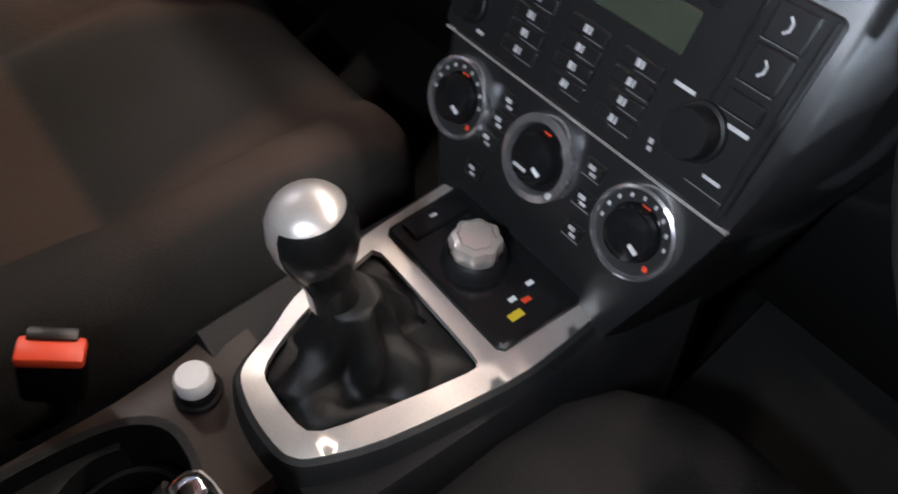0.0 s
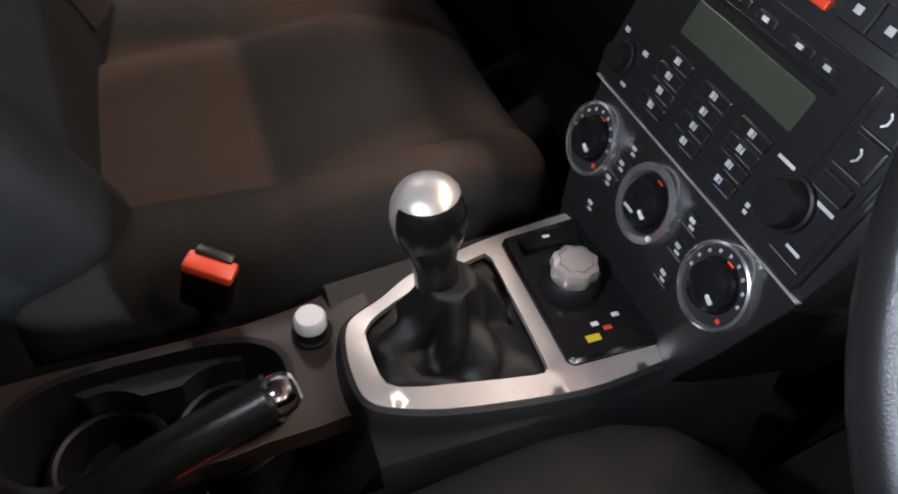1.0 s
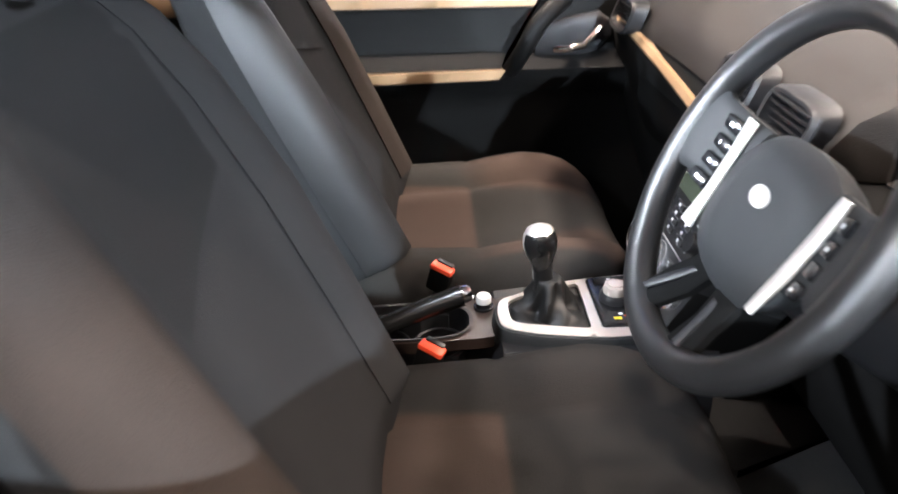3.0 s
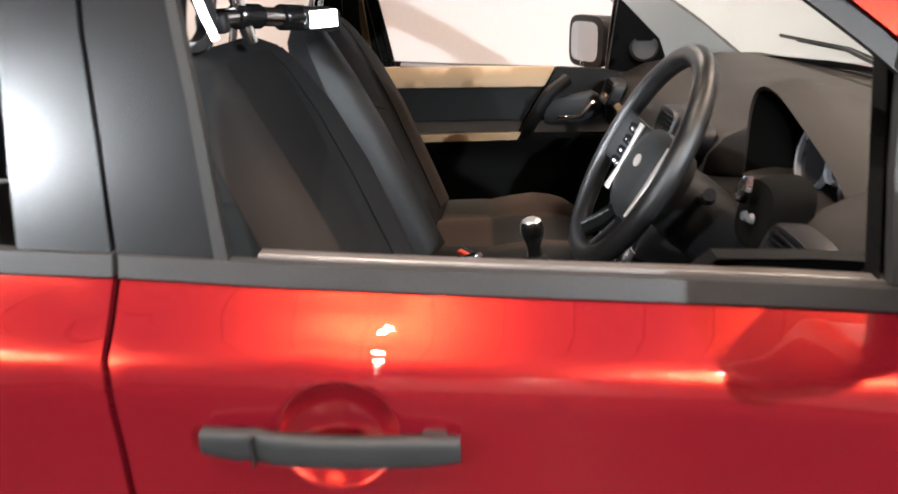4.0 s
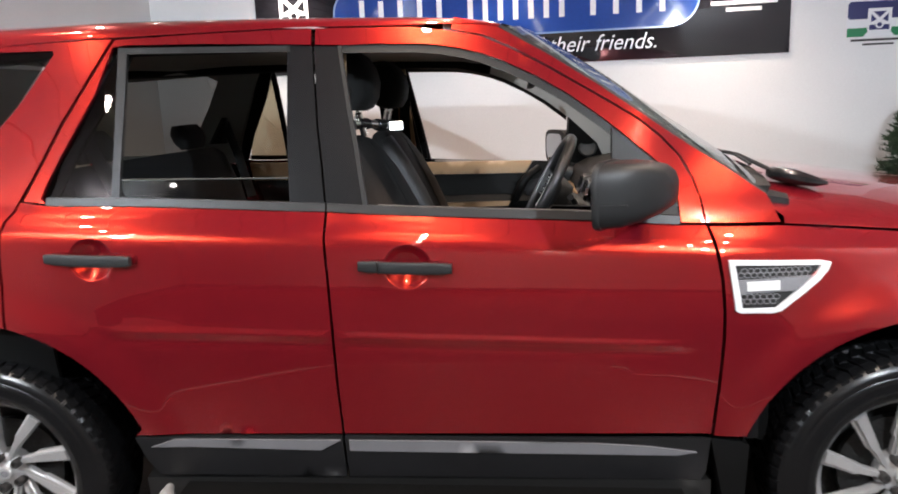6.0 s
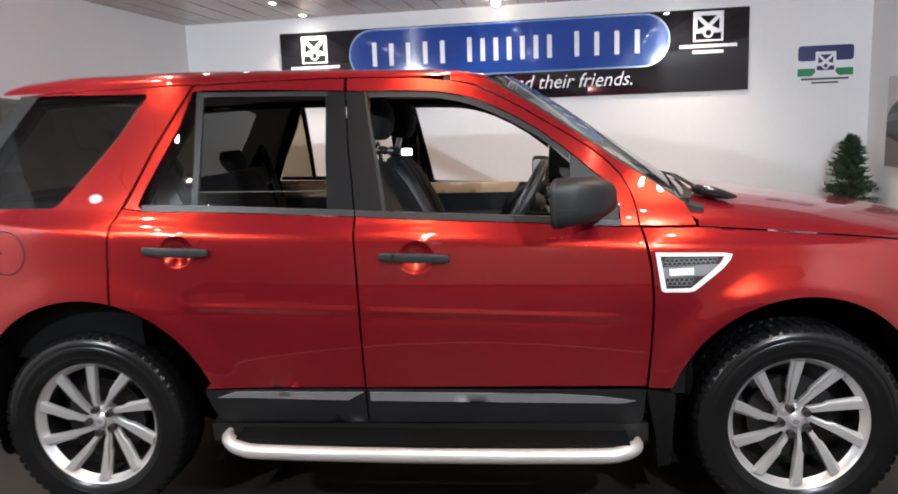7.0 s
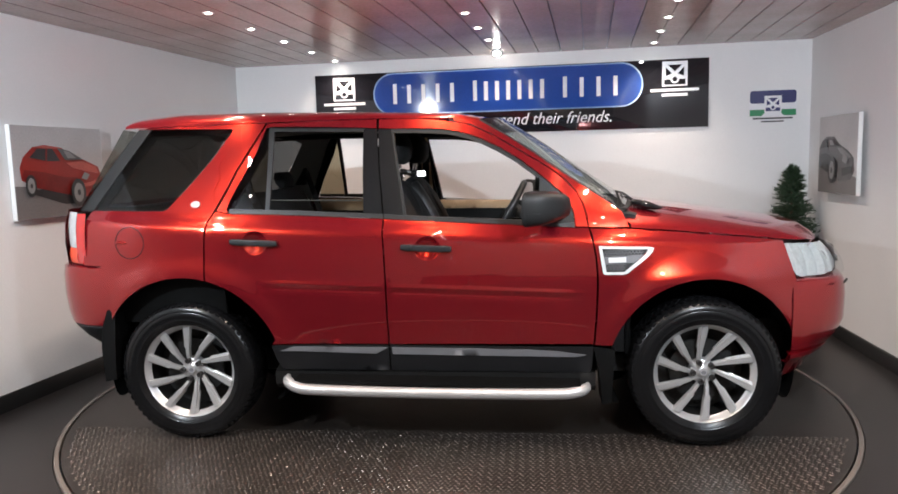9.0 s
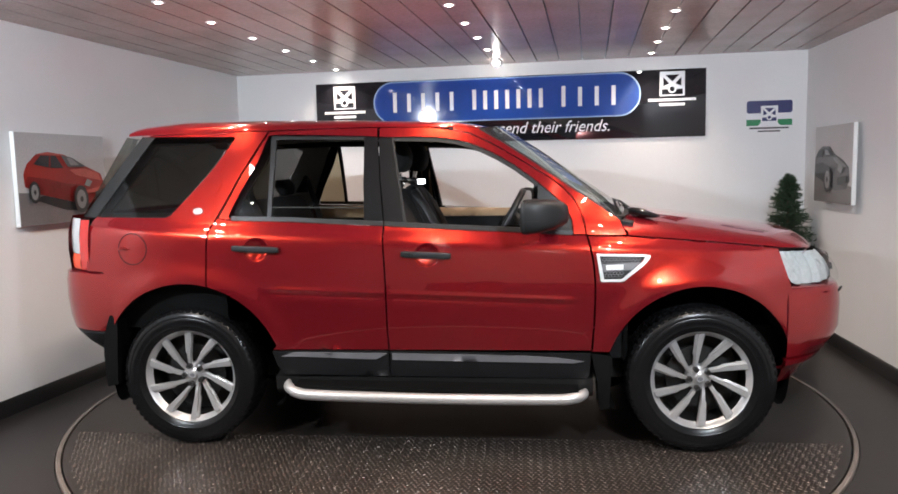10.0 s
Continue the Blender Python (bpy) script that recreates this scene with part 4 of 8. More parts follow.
for far in (False, True):
    front = part_front = side_part("front_door", FDOOR, PAINT, car, "red front door with its window wound down" if not far else "red front door", extra=handle_points(*HANDLES[0]) + body_points(1.10, 2.11), far=far, step=0.035)
    rear = side_part("rear_door", RDOOR, PAINT, car, "red rear door with dark glass", extra=handle_points(*HANDLES[1]) + body_points(0.17, 1.06), far=far, step=0.035)
    side_part("rear_quarter", QUARTER, PAINT, car, "red rear quarter panel", extra=body_points(-0.53, 0.14), far=far, step=0.035)
    side_part("front_wing", WING, PAINT, car, "red front wing with a flared wheel arch", extra=body_points(2.13, 3.05), far=far, step=0.035)

    # window frames
    inner_f = [(2.030, 1.107), (2.026, 1.175), (2.008, 1.225), (1.975, 1.270), (1.90, 1.335), (1.835, 1.389), (1.747, 1.455), (1.66, 1.508), (1.57, 1.553), (1.51, 1.577), (1.451, 1.594), (1.39, 1.606), (1.331, 1.612), (1.22, 1.617), (1.119, 1.617)]
    side_part("window_frame", [(1.03, 1.674)] + [p for p in gapline if p[0] > 1.11] + inner_f + [(1.03, 1.622)], PAINT, front, "red window frame", far=far, gap=0.003)
    inner_r = [(1.023, 1.622), (0.966, 1.626), (0.719, 1.638), (0.47, 1.645), (0.430, 1.640), (0.388, 1.511), (0.297, 1.335), (0.262, 1.262), (0.248, 1.222), (0.264, 1.206)]
    side_part("window_frame", [(0.19, 1.213), (0.222, 1.280), (0.291, 1.426), (0.375, 1.569), (0.432, 1.668), *[p for p in gapline if 0.44 < p[0] < 1.0], (1.023, 1.674)] + inner_r, PAINT, rear, "red window frame", far=far, gap=0.003)
    # dark seals round the openings
    seal_o = [(1.10, 1.620)] + list(reversed(inner_f))[1:-4] + [(1.86, 1.37)]
    seal_i = [(x - 0.006, z - 0.022) for x, z in seal_o]
    side_part("window_seal", seal_o + list(reversed(seal_i)), RUBBER, front, "black rubber window seal", off=-0.006, gap=0, far=far)
    # pillars in black film
    side_part("pillar_cover", [(1.072, 1.168), (1.060, 1.29), (1.046, 1.40), (1.028, 1.622), (1.100, 1.618), (1.131, 1.44), (1.152, 1.334), (1.180, 1.168)], PILLAR, front, "satin black pillar cover", off=-0.004, far=far, gap=0.001)
    side_part("pillar_cover", [(0.968, 1.174), (0.957, 1.37), (0.950, 1.628), (1.024, 1.622), (1.042, 1.40), (1.056, 1.29), (1.068, 1.168)], PILLAR, rear, "satin black pillar cover", off=-0.004, far=far, gap=0.001)
    side_part("window_bar", [(0.453, 1.203), (0.452, 1.35), (0.449, 1.50), (0.444, 1.642), (0.472, 1.641), (0.475, 1.50), (0.476, 1.35), (0.476, 1.203)], BLACK, rear, "dark window divider", off=-0.004, far=far, gap=0)
    side_part("channel", [(1.176, 1.164), (1.150, 1.334), (1.129, 1.44), (1.098, 1.618), (1.108, 1.618), (1.140, 1.44), (1.161, 1.334), (1.190, 1.164)], RUBBER, front, "ribbed rubber glass channel", off=0.001, far=far, gap=0)
    # belt mouldings
    for nm, x0, x1, par in (("front", 1.075, 2.03, front), ("rear", 0.262, 1.069, rear)):
        xs = [x0 + (x1 - x0) * k / 12 for k in range(13)]
        side_part("belt_moulding", [(x, belt(x) + 0.002) for x in xs] + [(x, belt(x) + 0.024) for x in reversed(xs)], MOULD, par, "dark grey belt moulding", off=0.002, gap=0, far=far)
    # inner lip of the window slot
    xs = [1.21 + (2.0 - 1.21) * k / 10 for k in range(11)]
    bm = bmesh.new()
    loft(bm, [[Vector((x, -(hw(x, belt(x)) - o), belt(x) + h)) for o, h in ((0.019, -0.03), (0.019, 0.019), (0.024, 0.008), (0.031, 0.008), (0.035, 0.020), (0.052, 0.022), (0.066, 0.015), (0.070, -0.03))] for x in xs])
    if far:
        mirror(bm)
    part("window_slot", bm, SLOTM, front, "grey felt-lined window slot")
    for o, h, r in ((0.021, 0.020, 0.0022), (0.0365, 0.0205, 0.0015)):
        bm = bmesh.new()
        tube(bm, [Vector((x, -(hw(x, belt(x)) - o), belt(x) + h)) for x in xs], r, 6)
        if far:
            mirror(bm)
        part("slot_strip", bm, STRIPD, front, "thin bright strip along the window slot")
    # sail panel at the mirror
    side_part("sail_panel", [(1.862, 1.366), (1.90, 1.334), (1.974, 1.269), (2.006, 1.224), (2.024, 1.175), (2.028, 1.130), (1.855, 1.142), (1.856, 1.25)], GREYP, front, "dark grey mirror sail panel", off=-0.003, far=far, gap=0)
    # glass
    pane = [(0.450, 1.642), (0.455, 1.50), (0.458, 1.35), (0.459, 1.215), (0.268, 1.222), (0.300, 1.332), (0.394, 1.508), (0.428, 1.590), (0.432, 1.640)]
    g = side_part("quarter_light", pane, HALFTINT, rear, "fixed tinted glass", off=-0.012, gap=0, far=far, fl=0.003)
    # the rear glass is wound down to a hand's width above the belt
    top = 1.262 if not far else 1.215
    pane = [(0.470, 1.185), (0.470, top + 0.004), (0.75, top), (0.962, top - 0.006), (0.966, 1.17)]
    g = side_part("rear_window", pane, CLEAR, rear, "door glass wound down", off=-0.014, gap=0, far=far, fl=0.004)
    xs = [0.472 + 0.490 * k / 8 for k in range(9)]
    bm = bmesh.new()
    tube(bm, [side(x, top + 0.004 - 0.010 * (x - 0.472) / 0.490, -0.0160) for x in xs], 0.0026, 6)
    if far:
        mirror(bm)
    part("glass_edge", bm, EDGEM, g, "ground pale edge of the glass")
    bm = bmesh.new()
    loft(bm, [[side(x, z, o) for o, z in ((-0.004, 1.640 - 0.014 * k / 6), (-0.004, 1.622 - 0.014 * k / 6), (-0.030, 1.622 - 0.014 * k / 6), (-0.030, 1.640 - 0.014 * k / 6))] for k, x in enumerate([0.47 + 0.49 * q / 6 for q in range(7)])])
    if far:
        mirror(bm)
    part("window_channel", bm, RUBBER, rear, "black rubber glass channel")
    pane = [(-0.515, 1.226), (-0.245, 1.653), (0.227, 1.640), (0.131, 1.487), (0.012, 1.338), (-0.080, 1.234), (-0.102, 1.222)]
    g = side_part("quarter_window", pane, DEEPTINT, car, "dark privacy glass", off=-0.004, gap=0, far=far, fl=0.004)
    side_part("rear_pillar_cover", [(-0.610, 1.226), (-0.519, 1.226), (-0.249, 1.654), (-0.330, 1.656)], GREYP, car, "dark grey rear pillar cover", off=-0.001, gap=0, far=far)
    # windscreen pillar
    scr = [(1.545, 1.662), (1.69, 1.576), (1.83, 1.483), (1.98, 1.376), (2.13, 1.274), (2.266, 1.178)]
    side_part("windscreen_pillar", [p for p in gapline if p[0] >= 1.42] + [(2.300, 1.100), (2.266, 1.178)] + list(reversed(scr))[1:] + [(1.43, 1.690)], PAINT, car, "red windscreen pillar", far=far, off=-0.002, gap=0.003)
    # door handles
    for (cx, cz), par, rev in ((HANDLES[0], front, 1), (HANDLES[1], rear, 1)):
        x0, x1 = (cx - 0.130, cx + 0.122) if par is front else (cx - 0.122, cx + 0.122)
        bm = bmesh.new()
        pts = [(x0 + (x1 - x0) * k / 14) for k in range(15)]
        secs = []
        for k, x in enumerate(pts):
            t = k / 14
            lift = 0.016 + 0.012 * math.sin(math.pi * t)
            hh = 0.0165 - 0.0035 * abs(2 * t - 1) ** 6
            base = hw(cx - 0.09, cz)
            secs.append(superring((x, -(base + lift), cz + 0.002 - 0.012 * (t - 0.5)), (0, 1, 0), (0, 0, 1), 0.009, hh, 16, 3.5))
        loft(bm, secs)
        if par is front:
            for v in bm.verts:
                if abs(v.co.x - (x0 + 0.052)) < 0.011:
                    v.co.y += 0.004
        for ex in (x0 + 0.024, x1 - 0.026):
            box(bm, (ex, -(hw(cx - 0.09, cz) + 0.002), cz - 0.001), (0.026, 0.026, 0.016), 0.004)
        if far:
            mirror(bm)
        part("door_handle", bm, GREYP, par, "dark grey pull handle")
        if par is front:
            bm = bmesh.new()
            box(bm, (x0 + 0.054, -(hw(cx - 0.09, cz) + 0.031), cz + 0.005), (0.0025, 0.006, 0.032))
            if far:
                mirror(bm)
            part("lock_seam", bm, SKIRT, par)
    # lower cladding on the doors with grey strips
    side_part("door_cladding", [(1.091, 0.378), (1.091, 0.519), (1.45, 0.515), (1.8, 0.512), (2.117, 0.512), (2.112, 0.40), (2.10, 0.372)], BLACK, front, "black lower door cladding", off=0.006, far=far)
    side_part("door_cladding", [(0.470, 0.519), (0.700, 0.519), (1.085, 0.519), (1.085, 0.378), (0.52, 0.384), (0.49, 0.44)], BLACK, rear, "black lower door cladding", off=0.006, far=far)
    side_part("cladding_strip", [(1.104, 0.472), (1.104, 0.508), (1.5, 0.503), (1.80, 0.497), (1.95, 0.487), (2.081, 0.468), (2.03, 0.458), (1.6, 0.464)], STRIPM, front, "grey strip on the cladding", off=0.013, far=far, gap=0, fl=0.008)
    side_part("cladding_strip", [(0.518, 0.490), (0.585, 0.512), (1.08, 0.508), (1.020, 0.474)], STRIPM, rear, "grey strip on the cladding", off=0.013, far=far, gap=0, fl=0.008)
    # sill
    bm = bmesh.new()
    loft(bm, [[Vector((x, -y, z)) for y, z in ((0.74, 0.30), (0.84, 0.27), (0.872, 0.30), (0.878, 0.37), (0.74, 0.40))] for x in (0.47, 1.0, 1.6, 2.13)])
    if far:
        mirror(bm)
    part("sill", bm, SKIRT, car, "black sill")
    # side step with a bright tube
    bm = bmesh.new()
    tubep = spline([(0.548, -0.90, 0.352), (0.560, -0.950, 0.340), (0.62, -0.994, 0.320), (0.75, -1.0, 0.308), (1.33, -1.0, 0.296), (1.90, -1.0, 0.297), (2.02, -0.990, 0.303), (2.075, -0.950, 0.311), (2.088, -0.90, 0.316)], 6)
    tube(bm, tubep, lambda t: 0.013 + 0.0145 * smooth(0.0, 0.16, min(t, 1 - t)), 14)
    if far:
        mirror(bm)
    st = part("side_step", bm, SILVER, car, "bright silver tubular side step")
    bm = bmesh.new()
    loft(bm, [[Vector((x, y, z + 0.018 - 0.012 * (x - 0.7))) for y, z in ((-0.985, 0.318), (-0.985, 0.335), (-0.87, 0.340), (-0.87, 0.318))] for x in (0.60, 1.0, 1.5, 2.05)])
    if far:
        mirror(bm)
    part("step_board", bm, DARKT, st, "black ribbed step board")
    # mud flaps
    for outl, th in (([(2.118, 0.510), (2.200, 0.500), (2.222, 0.489), (2.212, 0.34), (2.205, 0.226), (2.158, 0.220), (2.15, 0.35)], 0.0),
                     ([(-0.385, 0.715), (-0.43, 0.70), (-0.463, 0.60), (-0.468, 0.497), (-0.455, 0.318), (-0.395, 0.330), (-0.392, 0.50)], 0.0)):
        bm = bmesh.new()
        skin(bm, outl, lambda x, z: Vector((x, -(0.905 + 0.01 * math.sin(z * 6)), z)), 0.05, (0, 0.16, 0))
        if far:
            mirror(bm)
        part("mud_flap", bm, DARKT, car, "black rubber mud flap")
    # wheel arch liners
    for cx, r in ((0.02, 0.50), (2.66, 0.47)):
        bm = bmesh.new()
        prof = [(r + 0.006, 0.0), (r + 0.004, 0.10), (r + 0.004, 0.30), (0.05, 0.34)]
        lathe(bm, prof, (cx, -0.86 if cx < 1 else -0.80, 0.375), (0, 1, 0), 36, (radians(-210), radians(30)), ref=(1, 0, 0))
        for v in bm.verts:
            v.co.z = max(v.co.z, 0.21)
            if v.co.y < -0.795:
                v.co.y = -(hw(v.co.x, max(v.co.z, 0.35)) - 0.013)
        if far:
            mirror(bm)
        part("arch_liner", bm, LINERB, car, "black wheel arch liner")
    # mirror
    bm = bmesh.new()
    secs = []
    for x, cz, a, b in ((1.768, 1.210, 0.100, 0.077), (1.772, 1.210, 0.110, 0.084), (1.782, 1.210, 0.112, 0.085), (1.792, 1.210, 0.111, 0.084), (1.795, 1.210, 0.108, 0.081), (1.800, 1.210, 0.108, 0.081), (1.86, 1.212, 0.107, 0.079), (1.91, 1.215, 0.101, 0.072), (1.955, 1.217, 0.088, 0.060), (1.985, 1.216, 0.068, 0.045), (2.000, 1.214, 0.045, 0.028), (2.005, 1.214, 0.020, 0.012)):
        secs.append(superring((x, -1.055 + 0.03 * smooth(1.85, 2.0, x), cz), (0, 1, 0), (0, 0, 1), a, b, 32, 4.6))
    loft(bm, secs)
    turn_in(bm)
    if far:
        mirror(bm)
    mir = part("door_mirror", bm, MIRRORB, front, "black textured door mirror housing")
    bm = bmesh.new()
    loft(bm, [superring((x, -1.055, 1.210), (0, 1, 0), (0, 0, 1), 0.086, 0.064, 24, 4.6) for x in (1.7665, 1.7640)])
    turn_in(bm)
    if far:
        mirror(bm)
    part("mirror_glass", bm, MIRROR, front, "mirror glass")
    bm = bmesh.new()
    loft(bm, [superring((1.915, -0.985 + 0.03 * k, 1.165), (1, 0, 0), (0, 0, 1), 0.05, 0.020, 16, 3) for k in range(5)])
    if far:
        mirror(bm)
    part("mirror_arm", bm, GREYP, front)
    bm = bmesh.new()
    box(bm, (1.846, -1.1615, 1.192), (0.090, 0.004, 0.0032))
    turn_in(bm)
    if far:
        mirror(bm)
    part("mirror_seam", bm, SKIRT, front)

# fuel filler, near side, with its finger tab
bm = bmesh.new()
loft(bm, [superring(side(-0.352 + 0.010 * k, 1.062 + 0.003 * math.sin(0.5 * k), 0.004), (0, 1, 0), (0, 0, 1), 0.010 * a, 0.0085 * a, 10, 2.6) for k, a in enumerate((0.3, 0.8, 1.0, 1.0, 0.95, 0.85, 0.6, 0.25))])
part("filler_tab", bm, PAINT, car, "small red finger tab on the fuel filler door")
bm = bmesh.new()
for r in (0.082,):
    ring = [side(-0.262 + r * math.cos(t), 1.062 + r * math.sin(t), 0.0012) for t in (2 * math.pi * k / 48 for k in range(48))]
    tube(bm, ring, 0.0022, 6, closed=True)
ff = part("filler_flap", bm, SKIRT, car, "round fuel filler flap outline")
bm = bmesh.new()
box(bm, (-0.322, -(hw(-0.322, 1.062) + 0.001), 1.062), (0.045, 0.006, 0.012), 0.003)
part("flap_pull", bm, PAINT, ff)
bm = bmesh.new()
skin(bm, oval(0.076, 1.253, 0.026, 0.017, 24), lambda x, z: side(x, z, 0.005), 0.01, (0, 0.007, 0))
part("oval_badge", bm, DIALCH, car, "small oval chrome badge")

# side vent on the wing
for far in (False, True):
    vent_o = [(2.140, 1.019), (2.38, 1.010), (2.406, 1.004), (2.398, 0.985), (2.372, 0.958), (2.275, 0.884), (2.255, 0.879), (2.170, 0.880), (2.160, 0.886)]
    vent_i = [(2.156, 1.006), (2.380, 0.999), (2.366, 0.976), (2.262, 0.892), (2.177, 0.891)]
    v = side_part("side_vent", vent_o, VENTS, car, "silver trapezoid wing vent with a mesh", off=0.010, gap=0, holes=[vent_i], step=0.02, far=far)
    side_part("vent_back", [(2.150, 1.010), (2.388, 1.003), (2.264, 0.886), (2.172, 0.886)], SKIRT, v, off=0.002, gap=0, step=0.03, far=far)
    side_part("vent_bar", [(2.164, 0.966), (2.356, 0.972), (2.310, 0.936), (2.172, 0.930)], STRIPM, v, "grey bar with a pale block", off=0.009, gap=0, step=0.02, far=far)
    side_part("vent_plate", [(2.185, 0.962), (2.270, 0.964), (2.270, 0.940), (2.187, 0.938)], VENTS, v, "pale plain plate", off=0.013, gap=0, step=0.02, far=far, fl=0.006)
    for z0, z1 in ((0.972, 0.996), (0.902, 0.930)):
        bm = bmesh.new()
        for i in range(13):
            for j in range(2):
                cx, cz = 2.172 + i * 0.0165 + 0.008 * j, z0 + (z1 - z0) * (0.28 + 0.44 * j)
                if cx > 2.352 - (0.985 - cz) * 1.22:
                    continue
                hexa = [side(cx + 0.0095 * math.cos(t), cz + 0.0075 * math.sin(t), 0.006) for t in (math.pi / 3 * k for k in range(6))]
                tube(bm, hexa, 0.0013, 4, closed=True)
        if far:
            mirror(bm)
        part("vent_mesh", bm, STRIPM, v, "grey honeycomb mesh")

# roof
roof_top = table([(-0.42, 1.705), (-0.37, 1.735), (-0.13, 1.757), (0.357, 1.752), (0.83, 1.737), (1.295, 1.716), (1.447, 1.700), (1.568, 1.672), (1.64, 1.645)])
roof_edge = table([(-0.43, 1.664), (0.25, 1.670), (0.964, 1.677), (1.3, 1.669), (1.45, 1.668), (1.545, 1.660), (1.64, 1.62)])


def roof_grid(lift, x0, x1, nx, w_in, material, name, label):
    bm = bmesh.new()
    ts = [math.sin(math.pi / 2 * k / 14) for k in range(-14, 15)]
    rows = []
    for i in range(nx + 1):
        x = x0 + (x1 - x0) * i / nx
        row = []
        for t in ts:
            e, top = roof_edge(x), roof_top(x)
            w = hw(x, e) + 0.001 - w_in
            y = t * w
            z = e + (top - e) * (1 - abs(t) ** 3.2) ** (1 / 2.4)
            bow = 0.075 * (1 - t * t) * smooth(1.0, 1.6, x) - 0.05 * (1 - t * t) * (1 - smooth(-0.4, 0.0, x))
            row.append(bm.verts.new((x + bow, y, z + lift)))
        rows.append(row)
    for p, q in zip(rows, rows[1:]):
        for k in range(len(ts) - 1):
            bm.faces.new([p[k], q[k], q[k + 1], p[k + 1]])
    return bm


part("roof", roof_grid(0.0, -0.415, 1.56, 50, 0.0, PAINT, "roof", ""), PAINT, car, "red roof panel")
hl = roof_grid(-0.045, -0.40, 1.54, 30, 0.05, LINER, "headliner", "")
bmesh.ops.reverse_faces(hl, faces=hl.faces)
part("headliner", hl, LINER, car, "pale grey cloth headlining")
# windscreen
scr = spline([(1.555, 1.655, 0), (1.69, 1.571, 0), (1.83, 1.478, 0), (1.98, 1.371, 0), (2.13, 1.269, 0), (2.270, 1.168, 0)], 4)
bm = bmesh.new()
rows = []
for p in scr:
    w = hw(p.x, p.y) - 0.03
    rows.append([bm.verts.new((p.x + 0.11 * (1 - t * t), t * w, p.y + 0.035 * (1 - t * t))) for t in (k / 10 for k in range(-10, 11))])
for p, q in zip(rows, rows[1:]):
    for k in range(20):
        bm.faces.new([p[k], q[k], q[k + 1], p[k + 1]])
ws = part("windscreen", bm, WSCREEN, car, "clear windscreen")
ws.visible_shadow = False
bm = bmesh.new()
rows = []
for k, p in enumerate(scr[-5:]):
    w = hw(p.x, p.y) - 0.032
    rows.append([bm.verts.new((p.x + 0.11 * (1 - t * t) - 0.005, t * w, p.y + 0.035 * (1 - t * t) - 0.005)) for t in (k / 10 for k in range(-10, 11))])
for p, q in zip(rows[3:], rows[4:]):
    for k in range(20):
        bm.faces.new([p[k], q[k], q[k + 1], p[k + 1]])
bmesh.ops.delete(bm, geom=[v for v in bm.verts if not v.link_faces], context="VERTS")
part("screen_border", bm, SKIRT, ws, "black printed border of the windscreen")
for sgn in (-1, 1):
    bm = bmesh.new()
    tube(bm, [(p.x - 0.004, sgn * (hw(p.x, p.y) - 0.018), p.y + 0.004) for p in scr], 0.010, 8, flat=0.6)
    part("windscreen_trim", bm, GREYP, ws, "grey windscreen edge trim")

# bonnet
bon_top = table([(2.25, 1.205), (2.32, 1.195), (2.407, 1.180), (2.644, 1.147), (2.937, 1.100), (3.10, 1.078), (3.19, 1.058), (3.25, 1.020), (3.28, 0.985)])
bm = bmesh.new()
ts = [math.sin(math.pi / 2 * k / 12) for k in range(-12, 13)]
rows = []
for i in range(33):
    u = i / 32
    row = []
    for t in ts:
        xe = 2.305 + (3.19 - 2.305) * u
        w = hw(xe, bonnet_z(xe)) + 0.001
        y = t * w
        x = xe + (0.115 * (1 - u) + 0.19 * u) * (1 - abs(t) ** 2.2) - 0.036 * (1 - u) ** 4 * smooth(1.0, 0.95, abs(t))
        xt = 2.305 + (3.275 - 2.305) * u
        ze, zt = bonnet_z(xe) + 0.004, bon_top(xt) + 0.012
        rib = 0.010 * math.exp(-(((abs(y) - 0.52) / 0.035) ** 2)) * smooth(0, 0.2, u)
        z = ze + (zt - ze) * (1 - abs(t) ** 3.0) ** (1 / 2.0) + rib * (1 - u)
        row.append(bm.verts.new((x, y, z)))
    rows.append(row)
for p, q in zip(rows, rows[1:]):
    for k in range(len(ts) - 1):
        bm.faces.new([p[k], q[k], q[k + 1], p[k + 1]])
edge = rows[-1]
low = [bm.verts.new(v.co + Vector((-0.02, 0, -0.03))) for v in edge]
for k in range(len(edge) - 1):
    bm.faces.new([edge[k], low[k], low[k + 1], edge[k + 1]])
part("bonnet", bm, PAINT, car, "red bonnet")
# scuttle and wipers
bm = bmesh.new()
loft(bm, [[Vector((2.275 + 0.11 * (1 - t * t) + dx, 0.80 * t, 1.168 + 0.03 * (1 - t * t) + dz)) for dx, dz in ((0.0, 0.0), (0.06, -0.012), (0.06, -0.05), (-0.02, -0.05))] for t in (k / 8 for k in range(-8, 9))])
scut = part("scuttle", bm, BLACK, car, "black scuttle panel below the windscreen")
bm = bmesh.new()
loft(bm, [superring((2.335 + 0.017 * k, -0.62 - 0.004 * k, 1.190 + h), (0, 1, 0), (0, 0, 1), a, b, 12, 2.4) for k, h, a, b in ((0, 0.02, 0.02, 0.012), (1, 0.018, 0.045, 0.020), (4, 0.008, 0.055, 0.024), (7, -0.004, 0.04, 0.016), (9, -0.010, 0.012, 0.006))])
part("washer_cover", bm, GLOSSB, scut, "gloss black wiper pivot cover")
